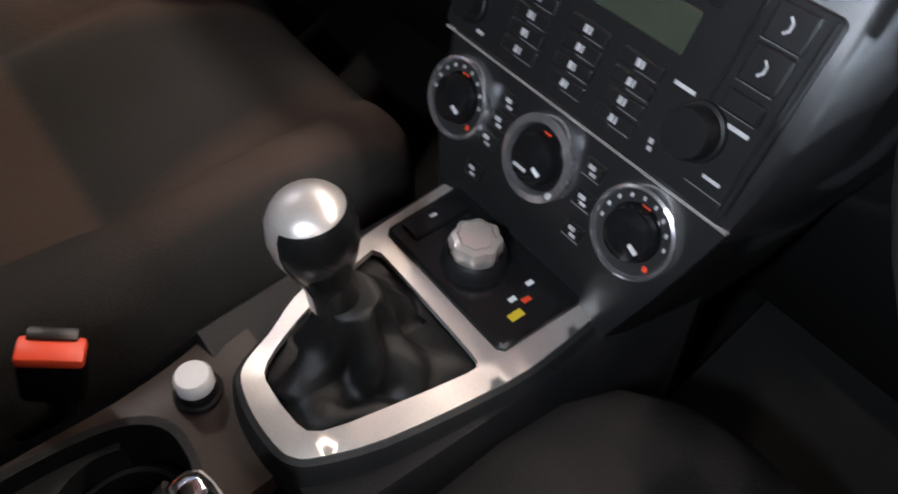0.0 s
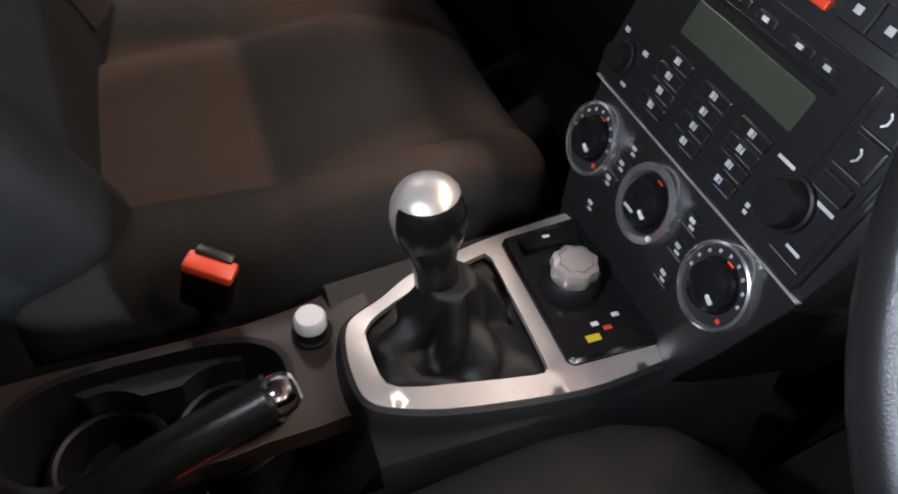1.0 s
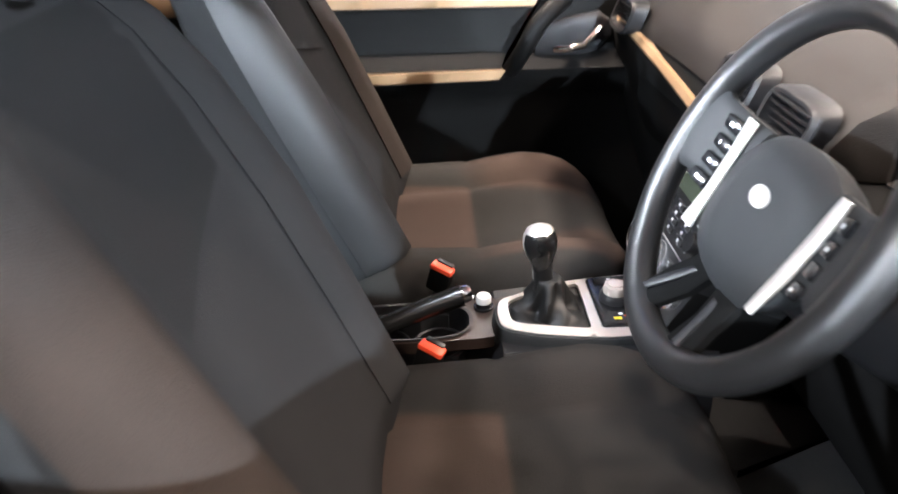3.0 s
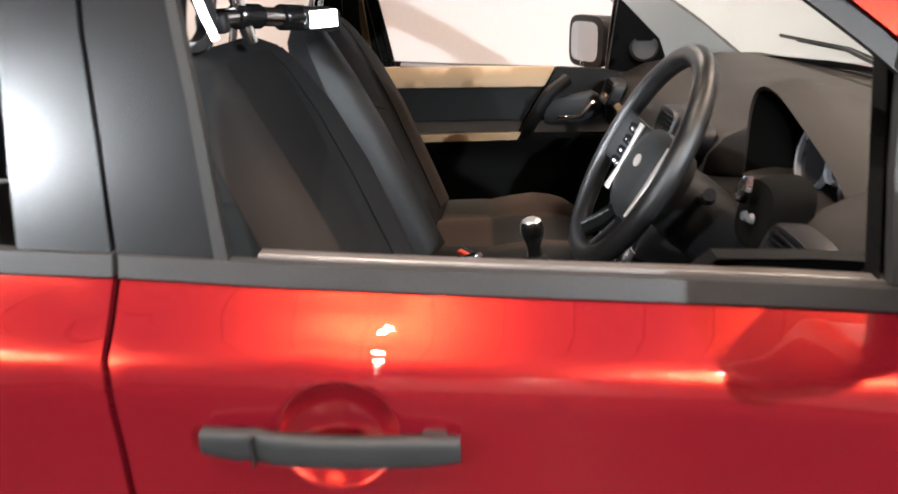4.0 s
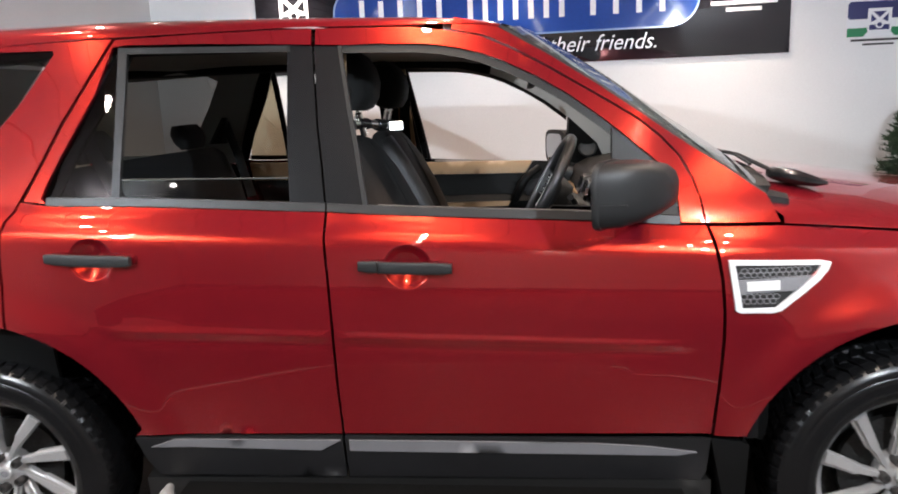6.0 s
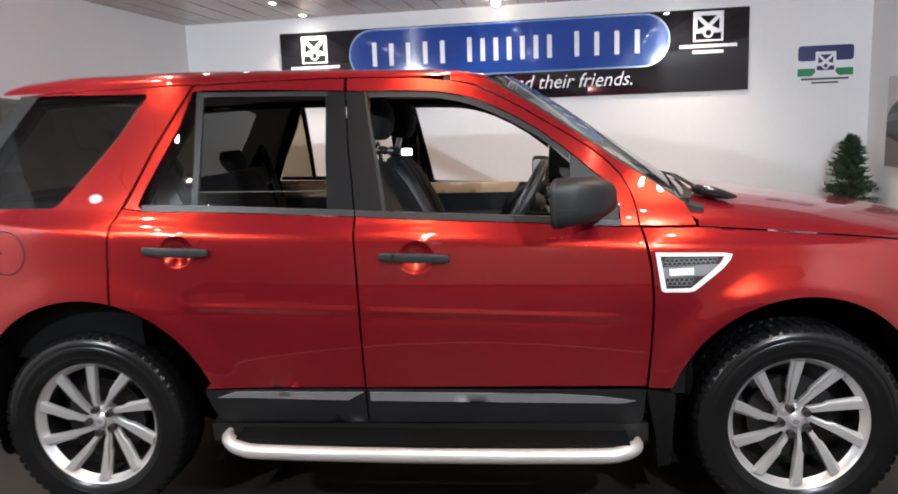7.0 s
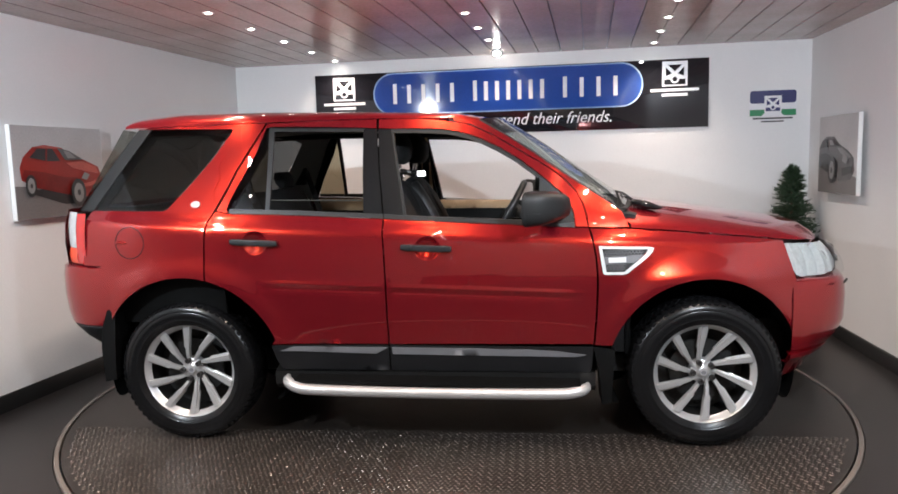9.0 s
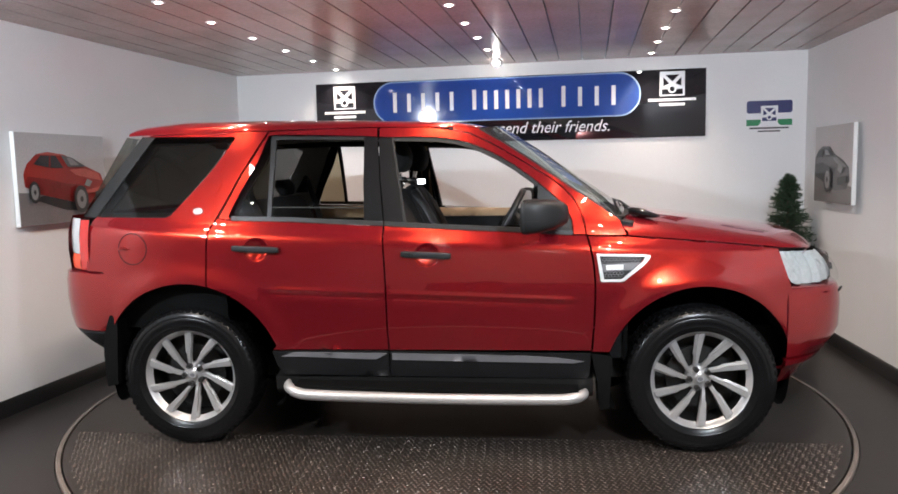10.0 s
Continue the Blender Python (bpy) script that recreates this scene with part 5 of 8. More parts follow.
for y0, y1 in ((-0.62, -0.05), (0.02, 0.55)):
    bm = bmesh.new()
    tube(bm, [(2.36, y0, 1.21), (2.33, (y0 + y1) / 2, 1.245), (2.32, y1, 1.245)], 0.007, 6)
    tube(bm, [(2.30, y0 + 0.05, 1.232), (2.315, (y0 + y1) / 2, 1.250), (2.31, y1 + 0.1, 1.248)], 0.005, 5)
    part("wiper", bm, BLACK, scut, "black wiper arm")


# nose and tail
def wrap(path, prof, n=6, tuck=()):
    """A skin round a corner of the plan: path in plan from the side to the middle, prof of (height, outward); tuck: (height, inward, rise) away from the wheel arch."""
    bm = bmesh.new()
    pts = spline([(x, y, 0) for x, y in path], n)
    pts = pts + [Vector((p.x, -p.y, 0)) for p in reversed(pts[:-1])]
    rows = []
    for i, p in enumerate(pts):
        d = pts[min(i + 1, len(pts) - 1)] - pts[max(i - 1, 0)]
        nn = Vector((d.y, -d.x, 0)).normalized()
        if nn.dot(p - Vector((1.3, 0, 0))) < 0:
            nn = -nn
        f = smooth(0.0, 0.55, min(i, len(pts) - 1 - i) / (len(pts) / 2))
        row = []
        for z, o in prof:
            g = f * smooth(tuck[0], tuck[0] - 0.30, z) if tuck else 0.0
            o2, z2 = o - (tuck[1] * g if tuck else 0.0), z + (tuck[2] * g if tuck else 0.0)
            row.append(bm.verts.new((p.x + nn.x * o2, p.y + nn.y * o2, z2)))
        rows.append(row)
    for p, q in zip(rows, rows[1:]):
        for k in range(len(prof) - 1):
            bm.faces.new([p[k], q[k], q[k + 1], p[k + 1]])
    bmesh.ops.recalc_face_normals(bm, faces=bm.faces)
    return bm


NOSE = [(3.088, -0.832), (3.16, -0.812), (3.26, -0.772), (3.350, -0.708), (3.42, -0.60), (3.480, -0.38), (3.51, -0.18), (3.518, 0.0)]
fb = part("front_bumper", wrap(NOSE, [(0.395, -0.12), (0.40, -0.06), (0.46, -0.020), (0.475, -0.004), (0.52, 0.0), (0.60, 0.004), (0.72, 0.006), (0.79, 0.0), (0.815, -0.012), (0.825, -0.03), (0.828, -0.09)], tuck=(0.62, 0.10, 0.045)), PAINT, car, "red front bumper")
part("chin", wrap(NOSE, [(0.30, -0.16), (0.33, -0.08), (0.40, -0.045), (0.43, -0.010), (0.455, -0.008), (0.458, -0.05)], tuck=(0.62, 0.10, 0.045)), PAINT, fb, "red lower lip")
bm = wrap([(3.36, -0.60), (3.405, -0.46), (3.425, -0.30), (3.44, -0.18), (3.445, 0.0)], [(0.83, 0.0), (0.85, 0.012), (0.96, 0.0), (0.975, -0.03)])
gr = part("grille", bm, BLACK, car, "black front grille")
bm = wrap([(3.365, -0.58), (3.405, -0.46), (3.425, -0.30), (3.44, -0.18), (3.445, 0.0)], [(0.885, 0.010), (0.887, 0.024), (0.905, 0.022), (0.907, 0.008)])
part("grille_bar", bm, STRIPM, gr, "grey grille bar")
for far in (False, True):
    bm = bmesh.new()
    lampline = spline([(3.055, -0.822, 0), (3.14, -0.800, 0), (3.22, -0.766, 0), (3.30, -0.725, 0), (3.37, -0.650, 0), (3.41, -0.56, 0)], 4)
    n = len(lampline)
    rows = []
    for i, p in enumerate(lampline):
        t = i / (n - 1)
        zt = 1.014 - 0.014 * t
        zb = 0.826 + 0.02 * smooth(0.5, 1.0, t) + 0.13 * (1 - smooth(0.0, 0.24, t))
        rows.append([bm.verts.new((p.x - 0.085 * s * s * (0.4 + 0.6 * t) + 0.02 * (1 - s), p.y * (1 + 0.012 * math.sin(math.pi * s)), zb + (zt - zb) * s)) for s in (k / 8 for k in range(9))])
    for p, q in zip(rows, rows[1:]):
        for k in range(8):
            bm.faces.new([p[k], q[k], q[k + 1], p[k + 1]])
    bmesh.ops.recalc_face_normals(bm, faces=bm.faces)
    if far:
        mirror(bm)
    hlamp = part("headlamp", bm, glass("lamp_cover", (0.93, 0.95, 0.95)) if not far else CLEAR, car, "clear headlamp with a bright reflector")
    for i, r in ((6, 0.036), (12, 0.041)):
        bm = bmesh.new()
        p = lampline[i]
        lathe(bm, [(0.0, -0.030), (0.012, -0.029), (r * 0.7, -0.014), (r, 0.006), (r + 0.005, 0.007), (r + 0.006, 0.0)], (p.x - 0.040, p.y + 0.040, 0.908), (0.45, -0.9, 0.05), 24)
        if far:
            mirror(bm)
        part("reflector", bm, SILVER, hlamp, "silver reflector bowl")
    bm = bmesh.new()
    rows = []
    for i, p in enumerate(lampline):
        t = i / (n - 1)
        zt = 1.006 - 0.014 * t
        zb = 0.836 + 0.02 * smooth(0.5, 1.0, t) + 0.13 * (1 - smooth(0.0, 0.24, t))
        rows.append([bm.verts.new((p.x - 0.020 - 0.085 * s * s * (0.4 + 0.6 * t), p.y + 0.022 + 0.008 * math.sin(40 * t), zb + (zt - zb) * s)) for s in (k / 6 for k in range(7))])
    for p, q in zip(rows, rows[1:]):
        for k in range(6):
            bm.faces.new([p[k], q[k], q[k + 1], p[k + 1]])
    if far:
        mirror(bm)
    part("lamp_bowl", bm, BOWL, hlamp, "pale reflector housing")
    bm = bmesh.new()
    skin(bm, oval(0, 0, 0.028, 0.013, 16), lambda u, v: Vector((3.365 + 0.6 * u, -0.752 + 0.8 * u, 0.815 + v * 0.6)), 0.012, (-0.004, 0.004, -0.01), toward=(0.3, -0.5, 1))
    if far:
        mirror(bm)
    part("washer_cap", bm, BLACK, fb, "dark headlamp washer cap")

TAIL = [(-0.398, -0.889), (-0.52, -0.868), (-0.625, -0.832), (-0.712, -0.770), (-0.782, -0.67), (-0.835, -0.48), (-0.860, -0.24), (-0.868, 0.0)]
rb = part("rear_bumper", wrap(TAIL, [(0.605, -0.03), (0.612, -0.004), (0.68, 0.008), (0.78, 0.014), (0.88, 0.013), (0.925, 0.006), (0.936, -0.010), (0.938, -0.06)], tuck=(0.80, 0.012, 0.0)), PAINT, car, "red rear bumper")
part("bumper_skirt", wrap(TAIL, [(0.42, -0.20), (0.47, -0.12), (0.53, -0.050), (0.585, -0.008), (0.600, 0.000), (0.606, -0.004), (0.607, -0.04)], tuck=(0.80, 0.03, 0.0)), BLACK, rb, "dark lower bumper skirt")
part("tailgate", wrap([(-0.70, -0.775), (-0.765, -0.665), (-0.805, -0.48), (-0.825, -0.24), (-0.832, 0.0)], [(0.93, 0.0), (1.05, 0.010), (1.15, 0.004), (1.23, -0.02)]), PAINT, car, "red tailgate")
bm = bmesh.new()
rows = []
for s in (k / 8 for k in range(9)):
    w = 0.80 - 0.115 * s
    rows.append([bm.verts.new((-0.60 + 0.22 * s - 0.21 * (1 - 0.55 * s) * (1 - t * t), t * w, 1.225 + 0.43 * s)) for t in (k / 8 for k in range(-8, 9))])
for p, q in zip(rows, rows[1:]):
    for k in range(16):
        bm.faces.new([p[k], p[k + 1], q[k + 1], q[k]])
tg = part("tailgate_window", bm, TINT, car, "tinted tailgate glass")
for far in (False, True):
    lamp_path = spline([(-0.532, -0.868, 0), (-0.60, -0.835, 0), (-0.665, -0.785, 0), (-0.72, -0.715, 0)], 4)
    for nm, z0, z1, i0, i1, material, lab in (("rear_lamp", 0.945, 1.215, 0, 4, REDL, "red rear lamp"), ("clear_section", 1.030, 1.222, 4, 12, BOWL, "clear lamp section"), ("red_section", 0.947, 1.028, 4, 12, REDP, "bright red reflector section")):
        bm = bmesh.new()
        rows = []
        for p in lamp_path[i0 : i1 + 1]:
            rows.append([bm.verts.new((p.x + 0.05 * s * (z - 0.945) - 0.004, p.y - 0.012 * math.sin(math.pi * s), z)) for s, z in ((k / 5, z0 + (z1 - z0) * k / 5) for k in range(6))])
        for p, q in zip(rows, rows[1:]):
            for k in range(5):
                bm.faces.new([p[k], p[k + 1], q[k + 1], q[k]])
        bmesh.ops.recalc_face_normals(bm, faces=bm.faces)
        if far:
            mirror(bm)
        if nm == "rear_lamp":
            rl = part(nm, bm, material, car, lab)
        else:
            part(nm, bm, material, rl, lab)

# underside
bm = bmesh.new()
box(bm, (1.33, 0, 0.36), (3.3, 1.30, 0.10), 0.02)
box(bm, (1.33, 0, 0.42), (1.55, 1.68, 0.06), 0.01)
box(bm, (-0.40, 0, 0.52), (0.36, 1.3, 0.2), 0.05)
box(bm, (3.02, 0, 0.50), (0.36, 1.2, 0.2), 0.05)
part("floor_pan", bm, SKIRT, car, "dark underbody")


# ---- wheels ----
def wheel(parent, m, far, spin):
    bm = bmesh.new()
    prof = [(0.246, -0.075), (0.250, -0.098), (0.262, -0.108), (0.276, -0.1125), (0.279, -0.1145), (0.283, -0.1135), (0.300, -0.1175), (0.318, -0.1175), (0.3215, -0.1155), (0.326, -0.1165), (0.342, -0.110), (0.356, -0.100), (0.3635, -0.088), (0.3645, -0.05), (0.365, 0), (0.3645, 0.05), (0.3635, 0.088), (0.356, 0.100), (0.32, 0.1165), (0.26, 0.105), (0.246, 0.08)]
    lathe(bm, prof, (0, 0, 0), (0, 1, 0), 72, ref=(1, 0, 0))
    ty = part("wheel", bm, TYREM, parent, "black road tyre on a silver ten-spoke alloy wheel")
    vs, fs = [], []
    n = 62
    for k in range(n):
        a0, a1 = 2 * math.pi * (k + 0.10) / n, 2 * math.pi * (k + 0.72) / n
        for r0, y0, r1, y1, tw in ((0.3535, -0.106, 0.3695, -0.082, 0.0), (0.3640, -0.078, 0.3695, -0.032, 0.35), (0.3640, -0.026, 0.3695, 0.026, -0.35), (0.3640, 0.032, 0.3695, 0.078, 0.35), (0.3695, 0.082, 0.3535, 0.106, 0.0)):
            sh = tw * 2 * math.pi / n
            o = len(vs)
            q = [(a0, y0), (a1, y0), (a1 + sh, y1), (a0 + sh, y1)]
            for a, y in q:
                rr = 0.350 if abs(y) > 0.1 else 0.361
                vs.append((rr * math.cos(a), y, rr * math.sin(a)))
            for a, y in q:
                rr = 0.3585 if abs(y) > 0.1 else 0.3695
                vs.append((rr * math.cos(a), y, rr * math.sin(a)))
            fs += [(o + 4, o + 5, o + 6, o + 7), (o, o + 1, o + 5, o + 4), (o + 1, o + 2, o + 6, o + 5), (o + 2, o + 3, o + 7, o + 6), (o + 3, o, o + 4, o + 7)]
    pydata("tread", vs, fs, TYREM, ty, "moulded tread blocks")
    bm = bmesh.new()
    prof = [(0.224, -0.060), (0.232, -0.068), (0.240, -0.082), (0.247, -0.092), (0.2535, -0.096), (0.2565, -0.100), (0.2565, -0.093), (0.250, -0.084)]
    lathe(bm, prof, (0, 0, 0), (0, 1, 0), 72, ref=(1, 0, 0))
    part("rim", bm, ALLOY, ty, "silver alloy rim")
    bm = bmesh.new()
    lathe(bm, [(0.212, 0.10), (0.226, 0.06), (0.228, -0.03), (0.231, -0.064)], (0, 0, 0), (0, 1, 0), 60, ref=(1, 0, 0))
    part("barrel", bm, STEEL, ty, "dark inner barrel")
    # spokes: each leaves the hub to one side and widens towards the rim
    for k in range(10):
        a = 2 * math.pi * k / 10
        bm = bmesh.new()
        secs = []
        for r, off, half, y, d in ((0.034, 0.017, 0.0095, -0.050, 0.026), (0.060, 0.016, 0.0105, -0.052, 0.028), (0.080, 0.014, 0.0125, -0.061, 0.030), (0.115, 0.009, 0.0140, -0.069, 0.028), (0.130, 0.009, 0.0195, -0.071, 0.028), (0.165, 0.002, 0.0215, -0.077, 0.026), (0.205, -0.006, 0.0240, -0.084, 0.024), (0.236, -0.012, 0.0262, -0.090, 0.022)):
            ca, sa = math.cos(a), math.sin(a)
            ring = []
            for s, yy in ((-1.0, d), (-1.0, 0.006), (-0.82, 0.0), (0.45, 0.0), (0.62, 0.010), (1.0, 0.013), (1.05, d)):
                t = off + half * 0.88 * s
                ring.append(Vector((ca * r - sa * t, y + yy, sa * r + ca * t)))
            secs.append(ring)
        loft(bm, secs)
        part("spoke", bm, ALLOY, ty)
    bm = bmesh.new()
    lathe(bm, [(0.0, -0.066), (0.019, -0.066), (0.022, -0.063), (0.023, -0.056), (0.034, -0.050), (0.060, -0.041), (0.066, -0.01), (0.05, 0.0)], (0, 0, 0), (0, 1, 0), 40)
    part("hub", bm, ALLOY, ty, "silver hub")
    bm = bmesh.new()
    skin(bm, oval(0, 0, 0.015, 0.010, 20, 0), lambda u, v: Vector((u * 0.8 + v * 0.5, -0.0675, v * 0.9 - u * 0.4)), 0.01, (0, 0.002, 0))
    part("centre_cap", bm, STRIPM, ty, "plain grey centre cap mark")
    for k in range(5):
        a = 2 * math.pi * (k + 0.25) / 5
        bm = bmesh.new()
        lathe(bm, [(0.0, -0.064), (0.0075, -0.064), (0.0085, -0.072), (0.0125, -0.072), (0.0142, -0.069), (0.0148, -0.040)], (0.0505 * math.cos(a), 0, 0.0505 * math.sin(a)), (0, 1, 0), 12)
        part("wheel_nut", bm, NUTM, ty, "dark grey wheel nut")
    bm = bmesh.new()
    lathe(bm, [(0.07, -0.01), (0.16, -0.01), (0.16, 0.012), (0.07, 0.012)], (0, 0, 0), (0, 1, 0), 40)
    lathe(bm, [(0.0, 0.05), (0.215, 0.05)], (0, 0, 0), (0, 1, 0), 40)
    part("brake_disc", bm, STEEL, ty, "dull steel brake disc")
    flip = pose(0, 0, 0, 0, 0, 180) if far else Matrix()
    ty.matrix_basis = m @ flip @ pose(0, 0, 0, 0, spin, 0)
    return ty


for wx, steer, spin in ((0.0, 0, -22), (2.662, 0, -22)):
    for far in (False, True):
        wheel(car, Matrix.Translation((wx, 0.795 if far else -0.795, 0.3695)), far, spin)

# ---- the cabin ----
# carpet and firewall
bm = bmesh.new()
loft(bm, [[Vector((x, y, z)) for y, z in ((-0.80, 0.46), (-0.80, zt), (-0.09, zt), (-0.09, 0.50), (0.09, 0.50), (0.09, zt), (0.80, zt), (0.80, 0.46))] for x, zt in ((0.5, 0.50), (1.0, 0.48), (1.9, 0.48), (2.15, 0.62), (2.28, 0.95))])
cab = part("cabin_floor", bm, SKIRTM, car, "dark carpeted cabin floor")
bm = bmesh.new()
box(bm, (2.30, 0, 0.80), (0.03, 1.56, 0.72), 0.01)
part("bulkhead", bm, DARKT, cab)
bm = bmesh.new()
box(bm, (-0.32, 0, 0.72), (0.86, 1.24, 0.04), 0.01)
part("boot_floor", bm, DARKT, cab, "dark boot floor")
bm = bmesh.new()
box(bm, (-0.70, 0, 0.93), (0.03, 1.36, 0.56), 0.02)
part("tailgate_trim", bm, DARKT, cab, "dark tailgate lining")


def seat(y0):
    """A front seat: cushion, bolsters, backrest, head restraint."""
    sgn = -1 if y0 < 0 else 1
    bm = bmesh.new()
    box(bm, (1.50, y0, 0.555), (0.46, 0.44, 0.13), 0.03)
    base = part("front_seat", bm, DARKT, car, "charcoal and brown cloth front seat")
    bm = bmesh.new()
    secs = []
    xs = (1.245, 1.262, 1.30, 1.36, 1.42, 1.47, 1.484, 1.498, 1.55, 1.61, 1.66, 1.70, 1.73, 1.755, 1.77, 1.778)
    for x in xs:
        zt = float(np.interp(x, (1.245, 1.265, 1.33, 1.478, 1.484, 1.49, 1.56, 1.63, 1.70, 1.74, 1.765, 1.778), (0.728, 0.758, 0.768, 0.768, 0.765, 0.768, 0.778, 0.784, 0.780, 0.765, 0.742, 0.715)))
        w = float(np.interp(x, (1.245, 1.30, 1.45, 1.60, 1.66, 1.70, 1.74, 1.765, 1.778), (0.222, 0.242, 0.256, 0.262, 0.258, 0.245, 0.215, 0.180, 0.140)))
        zb = 0.60 + 0.05 * smooth(1.62, 1.77, x)
        ring = []
        lift = 1.0 - 0.45 * smooth(1.60, 1.77, x)
        for s, k in ((-1.0, 0.0), (-1.015, 0.45), (-1.0, 0.85), (-0.96, 1.05), (-0.90, 1.16), (-0.80, 1.20), (-0.70, 1.17), (-0.62, 1.09), (-0.56, 1.005), (-0.535, 0.975), (-0.50, 0.985), (-0.25, 0.965), (0, 0.955)):
            kk = k if k < 1 else 1 + (k - 1) * lift
            ring.append((s, kk))
        ring += [(-s, k) for s, k in reversed(ring[:-1])]
        secs.append([Vector((x, y0 + s * w, zb + (zt - zb) * k)) for s, k in ring])
    loft(bm, secs)
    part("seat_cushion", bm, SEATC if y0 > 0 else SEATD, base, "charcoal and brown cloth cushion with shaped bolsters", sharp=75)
    # backrest
    B, T = Vector((1.285, 0, 0.735)), Vector((1.035, 0, 1.345))
    d = (T - B).normalized()
    n = Vector((d.z, 0, -d.x))
    bm = bmesh.new()
    secs = []
    for t, a, f, bk in ((0.0, 0.215, 0.050, 0.065), (0.08, 0.232, 0.062, 0.075), (0.3, 0.245, 0.060, 0.075), (0.55, 0.252, 0.058, 0.070), (0.75, 0.246, 0.054, 0.064), (0.88, 0.225, 0.048, 0.056), (0.95, 0.195, 0.038, 0.046), (0.99, 0.155, 0.020, 0.030), (1.0, 0.11, 0.008, 0.012)):
        c = B + (T - B) * t + Vector((0, y0, 0))
        ring = []
        for s, k in ((-1, 0.25), (-1.0, 0.85), (-0.93, 1.35), (-0.82, 1.55), (-0.70, 1.40), (-0.56, 1.02), (-0.30, 0.93), (0, 0.92), (0.30, 0.93), (0.56, 1.02), (0.70, 1.40), (0.82, 1.55), (0.93, 1.35), (1.0, 0.85), (1, 0.25)):
            kk = k if k < 1 else 1 + (k - 1) * (1 - 0.75 * smooth(0.62, 0.98, t))
            ring.append(c + Vector((0, s * a, 0)) + n * f * kk)
        for s, k in ((0.97, -0.6), (0.8, -0.95), (0, -1.05), (-0.8, -0.95), (-0.97, -0.6)):
            ring.append(c + Vector((0, s * a, 0)) + n * bk * -k * -1)
        secs.append(ring)
    loft(bm, secs)
    part("backrest", bm, CLOTH, base, "charcoal cloth backrest", sharp=60)
    # side bolster covers
    for s0 in (-1, 1):
        bm = bmesh.new()
        secs = []
        for t, a, f in ((0.06, 0.232, 0.062), (0.3, 0.246, 0.061), (0.55, 0.253, 0.059), (0.75, 0.247, 0.055), (0.88, 0.226, 0.049), (0.94, 0.20, 0.041)):
            c = B + (T - B) * t + Vector((0, y0, 0))
            ring = []
            for s, k in ((1.012, 0.2), (1.012, 0.85), (0.945, 1.38), (0.82, 1.60), (0.70, 1.46), (0.60, 1.18), (0.7, 0.6), (0.9, 0.2)):
                kk = k if k < 1 else 1 + (k - 1) * (1 - 0.75 * smooth(0.62, 0.98, t))
                ring.append(c + Vector((0, s0 * s * a, 0)) + n * f * kk)
            secs.append(ring)
        loft(bm, secs)
        outer = s0 == sgn
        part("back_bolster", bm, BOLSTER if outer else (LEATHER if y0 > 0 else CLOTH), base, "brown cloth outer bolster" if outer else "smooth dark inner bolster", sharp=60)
    # shoulder panel with a pointed lower seam
    bm = bmesh.new()

    def face(u, v):
        t = v
        c = B + (T - B) * t + Vector((0, y0, 0))
        f = float(np.interp(t, (0.0, 0.3, 0.55, 0.75, 0.88, 0.95, 1.0), (0.050, 0.060, 0.058, 0.054, 0.048, 0.038, 0.02)))
        return c + Vector((0, u, 0)) + n * (f * 0.94 + 0.003 + 0.02 * max(0, abs(u) - 0.13))

    skin(bm, [(-0.150, 0.655 if sgn > 0 else 0.60), (sgn * 0.125, 0.545), (sgn * 0.02, 0.60), (0.150, 0.655 if sgn < 0 else 0.60), (0.145, 0.88), (0.10, 0.95), (-0.10, 0.95), (-0.145, 0.88)], face, 0.04, tuple(-n * 0.012), toward=tuple(n))
    part("shoulder_panel", bm, PANELC, base, "darker shoulder panel")
    # head restraint
    bm = bmesh.new()
    secs = []
    for z, x, a, b in ((1.435, 1.068, 0.085, 0.035), (1.445, 1.070, 0.115, 0.052), (1.48, 1.078, 0.130, 0.066), (1.53, 1.082, 0.134, 0.070), (1.575, 1.078, 0.130, 0.064), (1.610, 1.068, 0.115, 0.050), (1.628, 1.06, 0.085, 0.030), (1.632, 1.058, 0.05, 0.012)):
        secs.append(superring((x, y0, z), (0, 1, 0), (1, 0, -0.1), a, b, 24, 3.0))
    loft(bm, secs)
    part("headrest", bm, CLOTHD, base, "black cloth head restraint", sharp=60)
    for s in (-0.06, 0.06):
        bm = bmesh.new()
        disc_rod(bm, (1.04, y0 + s, 1.33), (1.068, y0 + s, 1.45), 0.0065, seg=10)
        part("headrest_post", bm, CHROME, base, "chrome post")
    # side base cover
    bm = bmesh.new()
    box(bm, (1.44, y0 + sgn * 0.235, 0.60), (0.50, 0.03, 0.12), 0.012)
    part("base_cover", bm, DARKT, base)
    return base


seat(-0.368)
seat(0.368)

